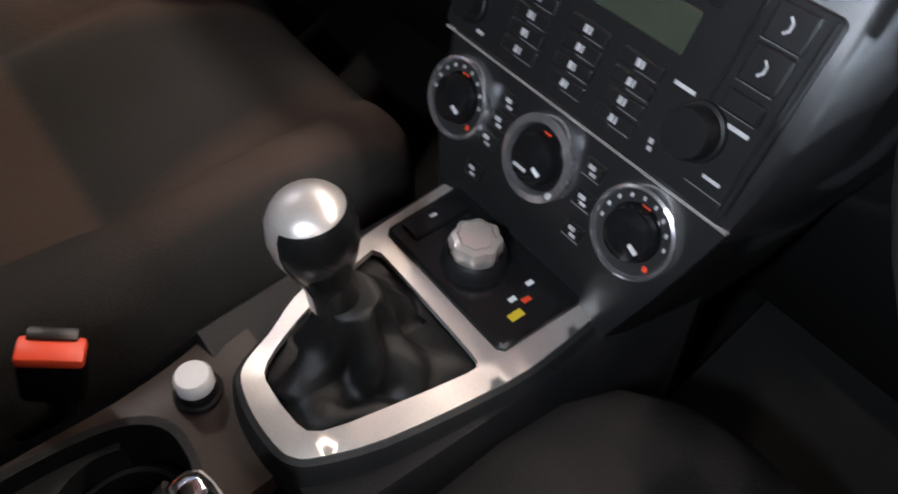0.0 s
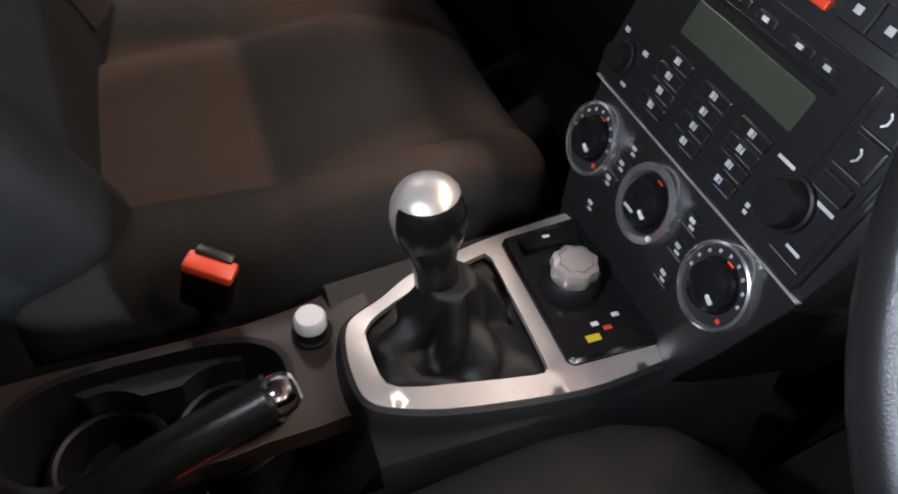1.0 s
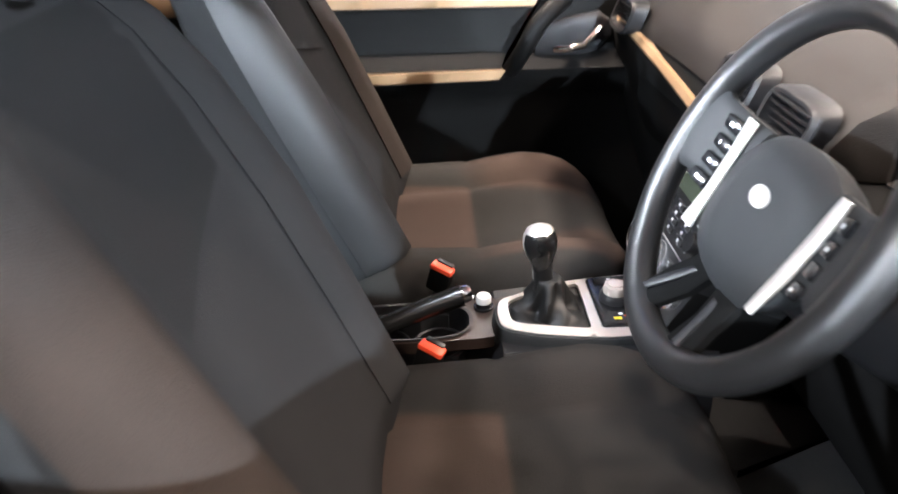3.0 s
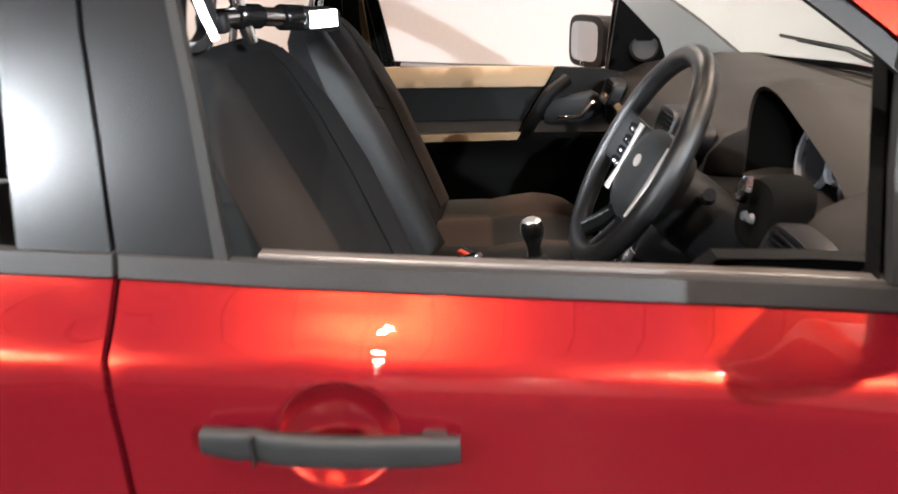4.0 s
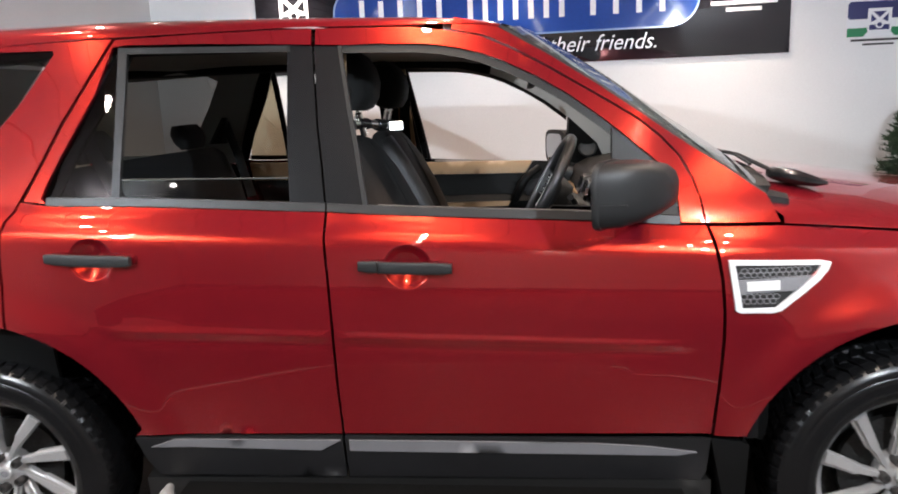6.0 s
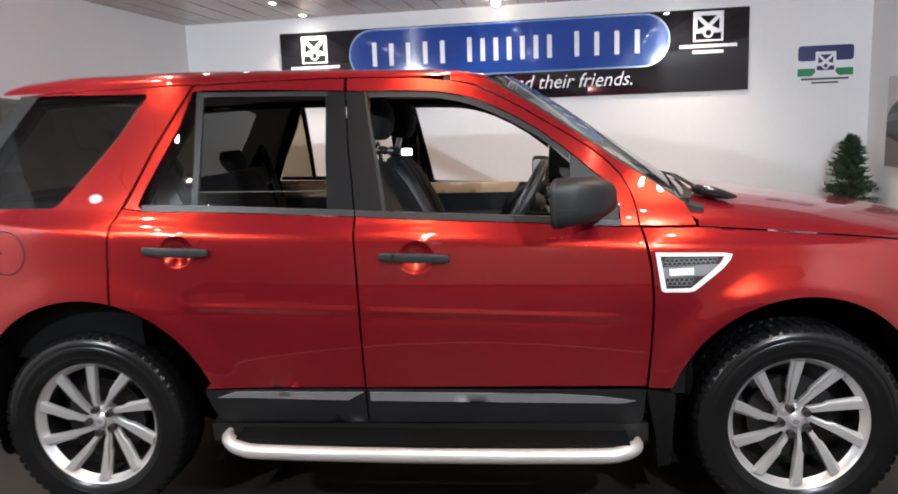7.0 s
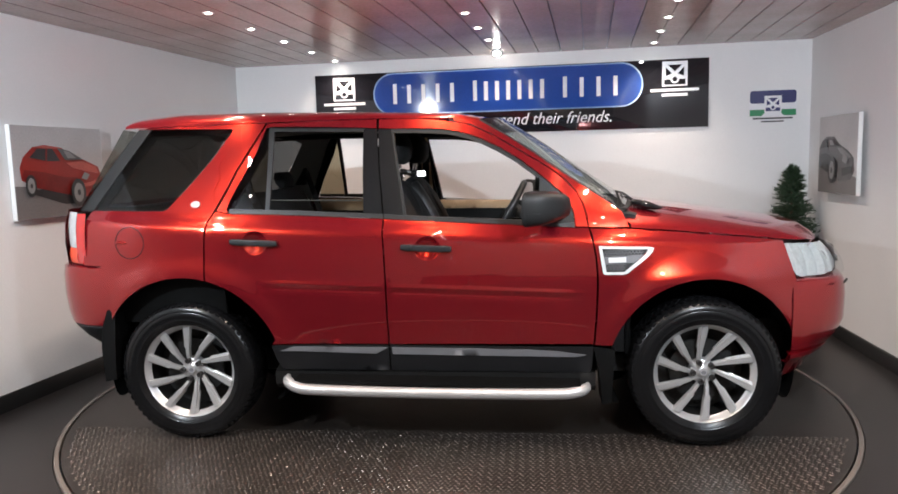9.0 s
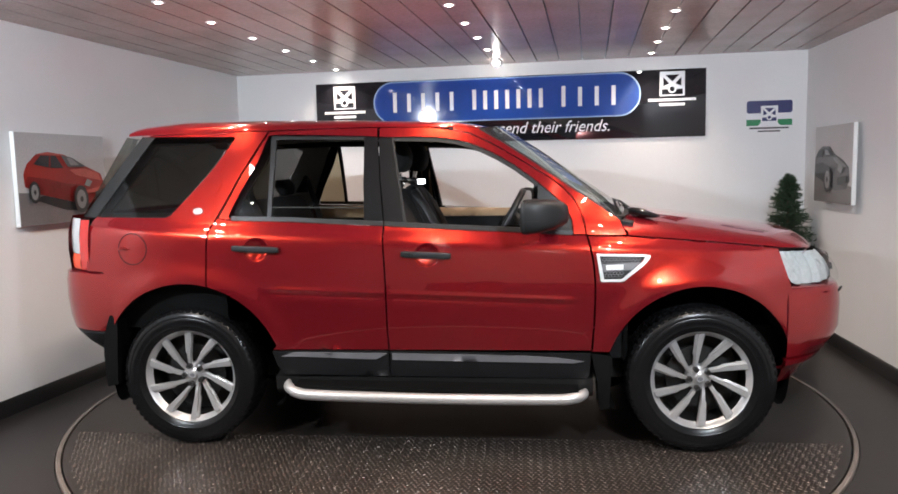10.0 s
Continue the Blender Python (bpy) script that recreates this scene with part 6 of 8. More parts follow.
# rear bench
bm = bmesh.new()
loft(bm, [superring((x, 0, z), (0, 1, 0), (0, 0, 1), 0.66, h, 24, 5) for x, z, h in ((0.30, 0.70, 0.06), (0.34, 0.70, 0.09), (0.60, 0.70, 0.10), (0.78, 0.70, 0.10), (0.82, 0.69, 0.06))])
rbench = part("rear_bench", bm, CLOTH, car, "charcoal cloth rear bench")
bm = bmesh.new()
loft(bm, [superring((0.33 - 0.16 * t, 0, 0.76 + 0.52 * t), (0, 1, 0), (0.95, 0, 0.3), a, b, 24, 4.5) for t, a, b in ((0, 0.62, 0.06), (0.1, 0.66, 0.075), (0.6, 0.66, 0.075), (0.92, 0.64, 0.06), (1.0, 0.60, 0.03))])
part("bench_back", bm, CLOTH, rbench, "charcoal cloth rear backrest")
for y in (-0.40, 0.40):
    bm = bmesh.new()
    loft(bm, [superring((0.16 - 0.01 * k, y, 1.29 + 0.035 * k), (0, 1, 0), (1, 0, 0.1), a, b, 18, 3) for k, a, b in ((0, 0.09, 0.03), (1, 0.12, 0.045), (2, 0.12, 0.048), (3, 0.10, 0.03))])
    part("rear_headrest", bm, CLOTH, rbench, "low charcoal head restraint")
for y in (0.60, -0.60):
    bm = bmesh.new()
    loft(bm, [superring((0.20 + 0.01 * k, y, 1.30 + 0.03 * k), (1, 0, 0), (0, 1, 0), 0.045 - 0.008 * k, 0.03 - 0.004 * k, 12, 3) for k in range(5)])
    tube(bm, [(0.24, y, 1.40), (0.30, y * 0.97, 1.24), (0.36, y * 0.92, 1.05)], 0.022, 6, flat=0.15)
    part("belt_guide", bm, DARKT, rbench, "black rear seat belt guide")

# inner side trims
for far in (False, True):
    hole = [(-0.46, 1.245), (-0.235, 1.60), (0.16, 1.615), (0.205, 1.59), (0.125, 1.46), (0.03, 1.33), (-0.06, 1.25), (-0.09, 1.243)]
    side_part("rear_side_trim", [(-0.55, 1.18), (-0.30, 1.655), (0.42, 1.665), (0.355, 1.52), (0.26, 1.32), (0.21, 1.19)], RLINER, car, "grey rear side trim with shade in its colour", off=-0.055, gap=0, holes=[hole], far=far, fl=-0.02)
    side_part("boot_side_trim", [(-0.62, 0.62), (-0.56, 1.182), (0.21, 1.19), (0.21, 0.62)], DARKT, car, "dark boot side lining", off=-0.10, gap=0, far=far)
    side_part("rear_pillar_trim", [(0.19, 1.20), (0.265, 1.34), (0.385, 1.58), (0.435, 1.66), (0.475, 1.64), (0.42, 1.51), (0.32, 1.33), (0.262, 1.20)], DARKT, car, "dark rear door pillar trim", off=-0.045, gap=0, far=far)
    side_part("centre_pillar_trim", [(0.985, 1.12), (1.015, 1.40), (1.035, 1.66), (1.095, 1.655), (1.120, 1.40), (1.165, 1.12)], DARKT, car, "dark centre pillar lining", off=-0.05, gap=0, far=far)
    side_part("centre_pillar_cover", [(1.05, 1.16), (1.055, 1.40), (1.06, 1.655), (1.105, 1.655), (1.115, 1.40), (1.13, 1.16)], BEIGE, car, "tan pillar cover", off=-0.066, gap=0, far=far)
    side_part("pillar_trim", [(1.40, 1.602), (1.47, 1.586), (1.57, 1.548), (1.66, 1.500), (1.75, 1.447), (1.84, 1.380), (1.92, 1.310), (1.985, 1.235), (2.02, 1.15), (2.275, 1.16), (2.262, 1.172), (2.13, 1.268), (1.98, 1.369), (1.83, 1.476), (1.69, 1.569), (1.52, 1.655), (1.40, 1.675)], LINER, car, "pale grey windscreen pillar trim", off=-0.034, gap=0, far=far, fl=-0.016)
    # cant rail above the doors
    bm = bmesh.new()
    tube(bm, [(x, -(hw(x, z) - 0.055), z) for x, z in ((-0.30, 1.64), (0.4, 1.645), (1.1, 1.635), (1.35, 1.622), (1.50, 1.59))], 0.026, 8)
    if far:
        mirror(bm)
    part("roof_rail_trim", bm, DARKT, car, "dark rail above the doors")


def trim_y(x, z):
    y = float(np.interp(z, (0.45, 0.70, 0.90, 0.935, 0.95, 0.972, 0.985, 1.08, 1.12, 1.15, 1.165), (0.765, 0.760, 0.745, 0.715, 0.705, 0.705, 0.750, 0.770, 0.768, 0.778, 0.800)))
    return y - 0.035 * smooth(1.75, 2.15, x)


for far, door_of in ((False, None), (True, None)):
    fronts = [o for o in car.children if o.name.startswith("front_door")]
    rears = [o for o in car.children if o.name.startswith("rear_door")]
    fd, rd = fronts[1 if far else 0], rears[1 if far else 0]
    for nm, outl, material, par, lab, off in (
        ("door_shelf", [(1.15, 1.105), (1.15, 1.166), (1.40, 1.164), (1.690, 1.158), (1.655, 1.10)], BEIGE, fd, "tan upper door trim", 0.0),
        ("door_insert", [(1.15, 0.972), (1.15, 1.104), (1.655, 1.099), (1.575, 0.972)], DARKT, fd, "dark cloth door insert", 0.004),
        ("armrest", [(1.15, 0.944), (1.15, 0.971), (1.585, 0.973), (1.57, 0.948)], BEIGE, fd, "tan armrest edge", 0.0),
        ("door_lower_trim", [(1.15, 0.46), (1.15, 0.943), (1.57, 0.947), (1.60, 0.972), (1.66, 1.10), (1.694, 1.158), (1.80, 1.152), (2.12, 1.115), (2.13, 0.46)], DARKT, fd, "dark moulded door trim", 0.002),
        ("door_shelf", [(0.30, 1.10), (0.27, 1.19), (1.06, 1.172), (1.06, 1.10)], BEIGE, rd, "tan upper rear door trim", 0.0),
        ("door_insert", [(0.36, 0.972), (0.305, 1.099), (1.06, 1.099), (1.06, 0.972)], DARKT, rd, "dark cloth door insert", 0.004),
        ("door_lower_trim", [(0.50, 0.46), (0.50, 0.75), (0.365, 0.971), (1.06, 0.971), (1.06, 0.46)], DARKT, rd, "dark moulded door trim", 0.002),
    ):
        # near doors: the tan trim set lower, its shade put in as dark brown
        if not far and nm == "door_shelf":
            material, outl, lab = BRONZE, [(x, z - 0.028 if z > 1.12 else z) for x, z in outl], "upper door trim, its tan darkened to brown for shade"
        bm = bmesh.new()
        skin(bm, outl, lambda x, z: Vector((x, trim_y(x, z) + off, z)), 0.03, (0, 0.03, 0), gap=0.0015, toward=(0, -1, 0))
        if not far:
            mirror(bm)
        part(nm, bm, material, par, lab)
    # handle surround, pull and chrome release, in view on the far door alone
    s = 1 if far else -1
    if far:
        bm = bmesh.new()
        loft(bm, [superring((x, s * (trim_y(x, 1.03) - 0.006), z), (0, 0, 1), (0, 1, 0), a, 0.012, 14, 3) for x, z, a in ((1.655, 1.015, 0.02), (1.67, 1.02, 0.042), (1.74, 1.03, 0.05), (1.80, 1.045, 0.046), (1.83, 1.05, 0.02))])
        part("handle_bowl", bm, BLACK, fd, "black handle surround")
        bm = bmesh.new()
        tube(bm, [(1.700, s * 0.745, 1.008), (1.735, s * 0.733, 1.010), (1.765, s * 0.728, 1.016), (1.795, s * 0.730, 1.048), (1.805, s * 0.738, 1.056)], 0.0085, 8, flat=0.7)
        part("door_release", bm, CHROME, fd, "chrome door release")
        bm = bmesh.new()
        tube(bm, spline([(1.592, s * 0.735, 0.955), (1.615, s * 0.690, 1.01), (1.66, s * 0.690, 1.085), (1.72, s * 0.735, 1.125)], 5), 0.020, 10)
        part("grab_pull", bm, DARKT, fd, "black curved grab pull")
    bm = bmesh.new()
    lathe(bm, [(0.0, 0.0), (0.030, 0.0), (0.036, 0.004), (0.042, 0.0), (0.044, -0.006)], (1.955, s * 0.772, 1.212), (0, -s, 0.2), 24)
    part("tweeter", bm, GREYP, fd, "round tweeter cover")
    bm = bmesh.new()
    skin(bm, [(1.855, 1.13), (1.865, 1.36), (1.93, 1.30), (2.0, 1.235), (2.04, 1.15), (2.04, 1.12)], lambda x, z: Vector((x, 0.80 - (z - 1.16) * 0.35, z)), 0.03, (0, 0.03, 0), toward=(0, -1, 0))
    if not far:
        mirror(bm)
    part("inner_sail", bm, DARKT, fd, "black inner sail panel")
    if far:
        bm = bmesh.new()
        disc_rod(bm, (1.775, s * 0.80, 1.158), (1.775, s * 0.80, 1.172), 0.007, seg=10)
        part("lock_pin", bm, CHROME, fd, "chrome lock pin")

# ---- dashboard ----
bm = bmesh.new()
secs = []
for y in [-0.765 + 1.53 * k / 28 for k in range(29)]:
    e = abs(y) / 0.765
    bow = 0.035 * e ** 3
    lift = 0.012 * math.exp(-(((y + 0.38) / 0.16) ** 2))
    cave = smooth(-0.60, -0.575, y) * (1 - smooth(-0.215, -0.190, y))
    secs.append([Vector((x + max(0.0, 2.075 - x) * cave - bow * (0.4 if z > 1.1 else 1.0), y, z + (lift if z > 1.1 else 0))) for x, z in ((2.31 + 0.085 * (1 - e * e), 1.190), (2.20, 1.192), (2.08, 1.184), (1.97, 1.166), (1.91, 1.138), (1.882, 1.105), (1.874, 1.072), (1.93, 1.06), (2.28, 1.06))])
loft(bm, secs)
dash = part("dashboard", bm, DASHT, car, "dark brown-grey soft dashboard", sharp=50)
bm = bmesh.new()
loft(bm, [[Vector((x - 0.035 * (abs(y) / 0.765) ** 3, y, z)) for x, z in ((1.880, 1.066), (1.874, 1.055), (1.880, 1.00), (1.902, 0.90), (1.945, 0.76), (2.0, 0.62), (2.06, 0.56), (2.29, 0.56), (2.29, 1.058))] for y in [-0.765 + 1.53 * k / 28 for k in range(29)]])
part("lower_dash", bm, SKIRTM, dash, "black lower dashboard", sharp=50)
bm = bmesh.new()
loft(bm, [[Vector((1.870 - 0.035 * (abs(y) / 0.765) ** 3 + dx, y, 1.016 + dz + 0.125 * max(0.0, y - 0.22))) for dx, dz in ((-0.004, -0.011), (-0.010, 0.0), (-0.004, 0.011), (0.012, 0.011), (0.012, -0.011))] for y in (0.13, 0.22, 0.3, 0.45, 0.6, 0.74)])
part("dash_strip", bm, BEIGE, dash, "tan trim strip")
bm = bmesh.new()
loft(bm, [[Vector((1.885 - 0.035 * (abs(y) / 0.765) ** 3 + dx, y, z)) for dx, z in ((0.0, 0.992), (-0.004, 0.94), (0.012, 0.88), (0.05, 0.82), (0.05, 0.992))] for y in (0.17, 0.3, 0.45, 0.60)])
part("glove_box", bm, DARKT, dash, "dark glove box lid")
bm = bmesh.new()
box(bm, (2.16, -0.25, 1.199), (0.012, 0.55, 0.006), 0.002)
part("demister_slot", bm, SKIRT, dash, "black demister slot")
# instrument hood: an arch whose lip falls away towards the door
LIP = [(-0.205, 1.08), (-0.205, 1.15), (-0.207, 1.20), (-0.222, 1.233), (-0.255, 1.247), (-0.31, 1.241), (-0.376, 1.217), (-0.45, 1.187), (-0.52, 1.155), (-0.562, 1.122), (-0.585, 1.07)]


def lip_ring(x, grow, rise, flat=0.0):
    pts = spline([(0, y, z) for y, z in LIP], 3)
    out = []
    for p in pts:
        y, z = -0.39 + (p.y + 0.39) * grow, p.z + rise
        z = z + (min(z, 1.19) - z) * flat
        out.append(Vector((x - 0.06 * (p.y + 0.205), y, z)))
    return out


bm = bmesh.new()
loft(bm, [lip_ring(1.938, 0.985, -0.006), lip_ring(1.934, 1.0, 0.0), lip_ring(1.945, 1.02, 0.006), lip_ring(1.985, 1.05, 0.014), lip_ring(2.05, 1.08, 0.010, 0.15), lip_ring(2.13, 1.10, 0.004, 0.6), lip_ring(2.20, 1.12, 0.0, 1.0)], caps=False)
hood = part("instrument_hood", bm, DASHT, dash, "dark instrument hood", sharp=70)
bm = bmesh.new()
loft(bm, [lip_ring(1.938, 0.985, -0.006), lip_ring(1.97, 0.97, -0.010), lip_ring(2.05, 0.93, -0.020), lip_ring(2.10, 0.90, -0.026)], caps=False)
bmesh.ops.reverse_faces(bm, faces=bm.faces)
part("hood_lining", bm, LINERB, hood, "black inside of the hood", sharp=70)
bm = bmesh.new()
box(bm, (2.045, -0.385, 1.12), (0.02, 0.36, 0.16), 0.004)
part("gauge_panel", bm, GLOSSB, hood, "black gauge panel")
for gy, r in ((-0.470, 0.052), (-0.310, 0.058), (-0.390, 0.026)):
    bm = bmesh.new()
    lathe(bm, [(r - 0.006, 0.0), (r - 0.003, 0.010), (r, 0.012), (r + 0.002, 0.0)], (2.02, gy, 1.135), (-1, 0, 0.15), 36)
    part("gauge_ring", bm, STRIPM, hood, "grey gauge ring")
    bm = bmesh.new()
    lathe(bm, [(0, 0.003), (r - 0.006, 0.003)], (2.02, gy, 1.135), (-1, 0, 0.15), 30)
    for k in range(9):
        a = radians(-40 + 260 * k / 8)
        box(bm, (2.015, gy + (r - 0.014) * math.cos(a), 1.135 + (r - 0.014) * math.sin(a)), (0.002, 0.003, 0.006))
    part("gauge_face", bm, GLOSSB, hood, "dark gauge face with pale marks")
# round air vents
for vy, vz, vx in ((-0.085, 1.118, 1.872), (0.085, 1.118, 1.872), (-0.66, 1.09, 1.846), (0.66, 1.10, 1.846)):
    bm = bmesh.new()
    loft(bm, [superring((vx - 0.012 + dx, vy, vz), (0, 1, 0), (0.35, 0, 0.94), a, b, 24, 4) for dx, a, b in ((0.03, 0.066, 0.036), (0.0, 0.068, 0.038), (-0.006, 0.064, 0.034), (-0.004, 0.058, 0.028), (0.02, 0.056, 0.026))], caps=False)
    vn = part("air_vent", bm, BLACK, dash, "dark air vent with a grey frame")
    for k in range(5):
        bm = bmesh.new()
        box(bm, (vx + 0.0, vy, vz - 0.022 + 0.011 * k), (0.024, 0.112, 0.003), 0.001)
        part("vent_slat", bm, GLOSSB, vn)

# centre stack, in its own tilted frame: x to the right, z up, y inwards
LEAN = radians(21)
STACK_SIDE = Vector((0.0015, 0, 0))
STACK = Matrix(((0, math.cos(LEAN), math.sin(LEAN), 1.748), (-1, 0, 0, 0.0), (0, -math.sin(LEAN), math.cos(LEAN), 0.861), (0, 0, 0, 1)))


def on_stack(name, bm, material, parent, label="", sharp=38):
    bmesh.ops.transform(bm, matrix=STACK, verts=bm.verts)
    return part(name, bm, material, parent, label, sharp)


def key(name, outline, y1, material, parent, label="", y0=0.004):
    """A key with rounded edges standing proud of the fascia."""
    bm = bmesh.new()
    inner = shrink(outline, 0.0012)
    rows = [[Vector((x, y0, z)) for x, z in outline], [Vector((x, y1 + 0.0010, z)) for x, z in outline], [Vector((x, y1, z)) for x, z in inner]]
    loft(bm, rows)
    return on_stack(name, bm, material, parent, label)


def mark(x0, z0, x1, z1, y, material=None, parent=None):
    bm = bmesh.new()
    box(bm, ((x0 + x1) / 2, y, (z0 + z1) / 2), (abs(x1 - x0), 0.0005, abs(z1 - z0)))
    return on_stack("mark_and_glint", bm, material or MARKG, parent)


bm = bmesh.new()
secs = []
for v, hwid, dy in ((-0.105, 0.094, 0.012), (-0.075, 0.106, 0.004), (-0.03, 0.121, 0.0), (0.03, 0.136, 0.0), (0.10, 0.146, 0.0), (0.19, 0.140, 0.0), (0.225, 0.136, 0.01), (0.245, 0.130, 0.04)):
    secs.append([Vector((-hwid - 0.012, 0.14, v)), Vector((-hwid - 0.008, dy + 0.02, v)), Vector((-hwid, dy + 0.005, v)), Vector((-hwid + 0.008, dy, v)), Vector((hwid - 0.016, dy, v)), Vector((hwid - 0.008, dy + 0.003, v)), Vector((hwid - 0.005 + 0.018 * smooth(0.05, 0.13, v), dy + 0.022, v)), Vector((hwid - 0.002 + 0.020 * smooth(0.03, 0.13, v), 0.14, v))])
loft(bm, secs)
stack = on_stack("centre_fascia", bm, FASCIA, car, "black centre console stack with a radio", 30)
# black sheet over the lower right flank, in place of the footwell's shade
bm = bmesh.new()
for a, b in zip(secs[:4], secs[1:4]):
    for k in (5, 6):
        bm.faces.new([bm.verts.new(STACK_SIDE + p) for p in (a[k], b[k], b[k + 1], a[k + 1])])
bmesh.ops.remove_doubles(bm, verts=bm.verts, dist=0.0002)
bmesh.ops.recalc_face_normals(bm, faces=bm.faces)
on_stack("stack_side_shade", bm, SKIRTM, stack, "matt black sheet for the shade on the stack's side")
radio = key("radio", rect(-0.140, 0.041, 0.124, 0.168, 0.006), -0.004, FASCIA, stack, "black radio panel")
key("radio_line", rect(-0.140, 0.0365, 0.130, 0.0385), -0.0015, SATIN, stack, "thin silver line")
for x0, z0 in ((0.0785, 0.098), (0.1175, 0.048)):
    key("panel_groove", rect(x0, z0, x0 + 0.0035, 0.166), -0.0046, SKIRT, stack, "dark groove beside the radio keys", -0.003)
key("radio_display", rect(-0.078, 0.111, 0.051, 0.1385, 0.002), -0.0048, LCD, stack, "dull green display", -0.003)
key("disc_slot", rect(-0.080, 0.1430, 0.060, 0.1492, 0.001), -0.0044, SKIRT, stack, "black disc slot", -0.003)
for u in (-0.061, -0.014, 0.031):
    for k in range(4):
        v = 0.0955 - 0.0128 * k
        b = key("radio_key", rect(u - 0.0165, v - 0.0050, u + 0.0165, v + 0.0050, 0.0015), -0.0068, FASCIA, stack, "", -0.003)
        mark(u - 0.003, v - 0.0022, u + 0.0005, v + 0.0026, -0.0071, parent=stack)
        mark(u + 0.0015, v - 0.0022, u + 0.0032, v + 0.0026, -0.0071, parent=stack)
        # painted highlight along the key's lower edge
        mark(u - 0.0010, v - 0.0050, u + 0.0155, v - 0.0043, -0.0071, KEYLIT, stack)
for u, v, w in ((-0.045, 0.1555, 0.012), (-0.015, 0.1550, 0.010), (0.020, 0.1550, 0.012), (0.046, 0.1550, 0.010)):
    key("radio_key", rect(u - w, v - 0.0035, u + w, v + 0.0035, 0.0012), -0.0068, FASCIA, stack, "", -0.003)
    mark(u - 0.003, v - 0.0015, u + 0.003, v + 0.0015, -0.0071, parent=stack)
for v, h in ((0.1535, 0.0108), (0.1290, 0.0112), (0.1060, 0.0060)):
    key("side_key", rect(0.0880, v - h, 0.1130, v + h, 0.0015), -0.0080, FASCIA, stack, "", -0.003)
    # painted highlight below the side key
    mark(0.0885, v - h - 0.0005, 0.1125, v - h, -0.0074, KEYLIT, stack)
    if h > 0.01:
        bm = bmesh.new()
        tube(bm, [(0.0985, -0.0083, v + 0.0045), (0.1010, -0.0083, v + 0.002), (0.1010, -0.0083, v - 0.002), (0.0985, -0.0083, v - 0.0045)], 0.0008, 6)
        on_stack("mark_and_glint", bm, MARKG, stack)
for x0, z0, x1, z1 in ((0.0553, 0.0962, 0.0711, 0.0986), (0.097, 0.0915, 0.1118, 0.0940), (0.1003, 0.0594, 0.1126, 0.0615), (0.0590, 0.0575, 0.0625, 0.0605), (0.0600, 0.0530, 0.0635, 0.0556), (-0.132, 0.083, -0.126, 0.087), (-0.100, 0.079, -0.094, 0.083), (-0.137, 0.055, -0.132, 0.059), (-0.105, 0.049, -0.098, 0.0515)):
    mark(x0, z0, x1, z1, -0.0045, parent=stack)
mark(0.0915, 0.0518, 0.1190, 0.0524, -0.0045, KEYLIT, stack)
for u, v, r, h in ((0.0835, 0.0800, 0.0165, 0.018), (-0.117, 0.066, 0.0125, 0.014)):
    bm = bmesh.new()
    lathe(bm, [(r + 0.003, 0.0), (r + 0.002, 0.004), (r, 0.005), (r * 0.97, h - 0.003), (r * 0.88, h), (0, h)], (u, -0.003, v), (0, -1, 0), 32)
    on_stack("radio_knob", bm, BLACK, stack, "black round radio knob")
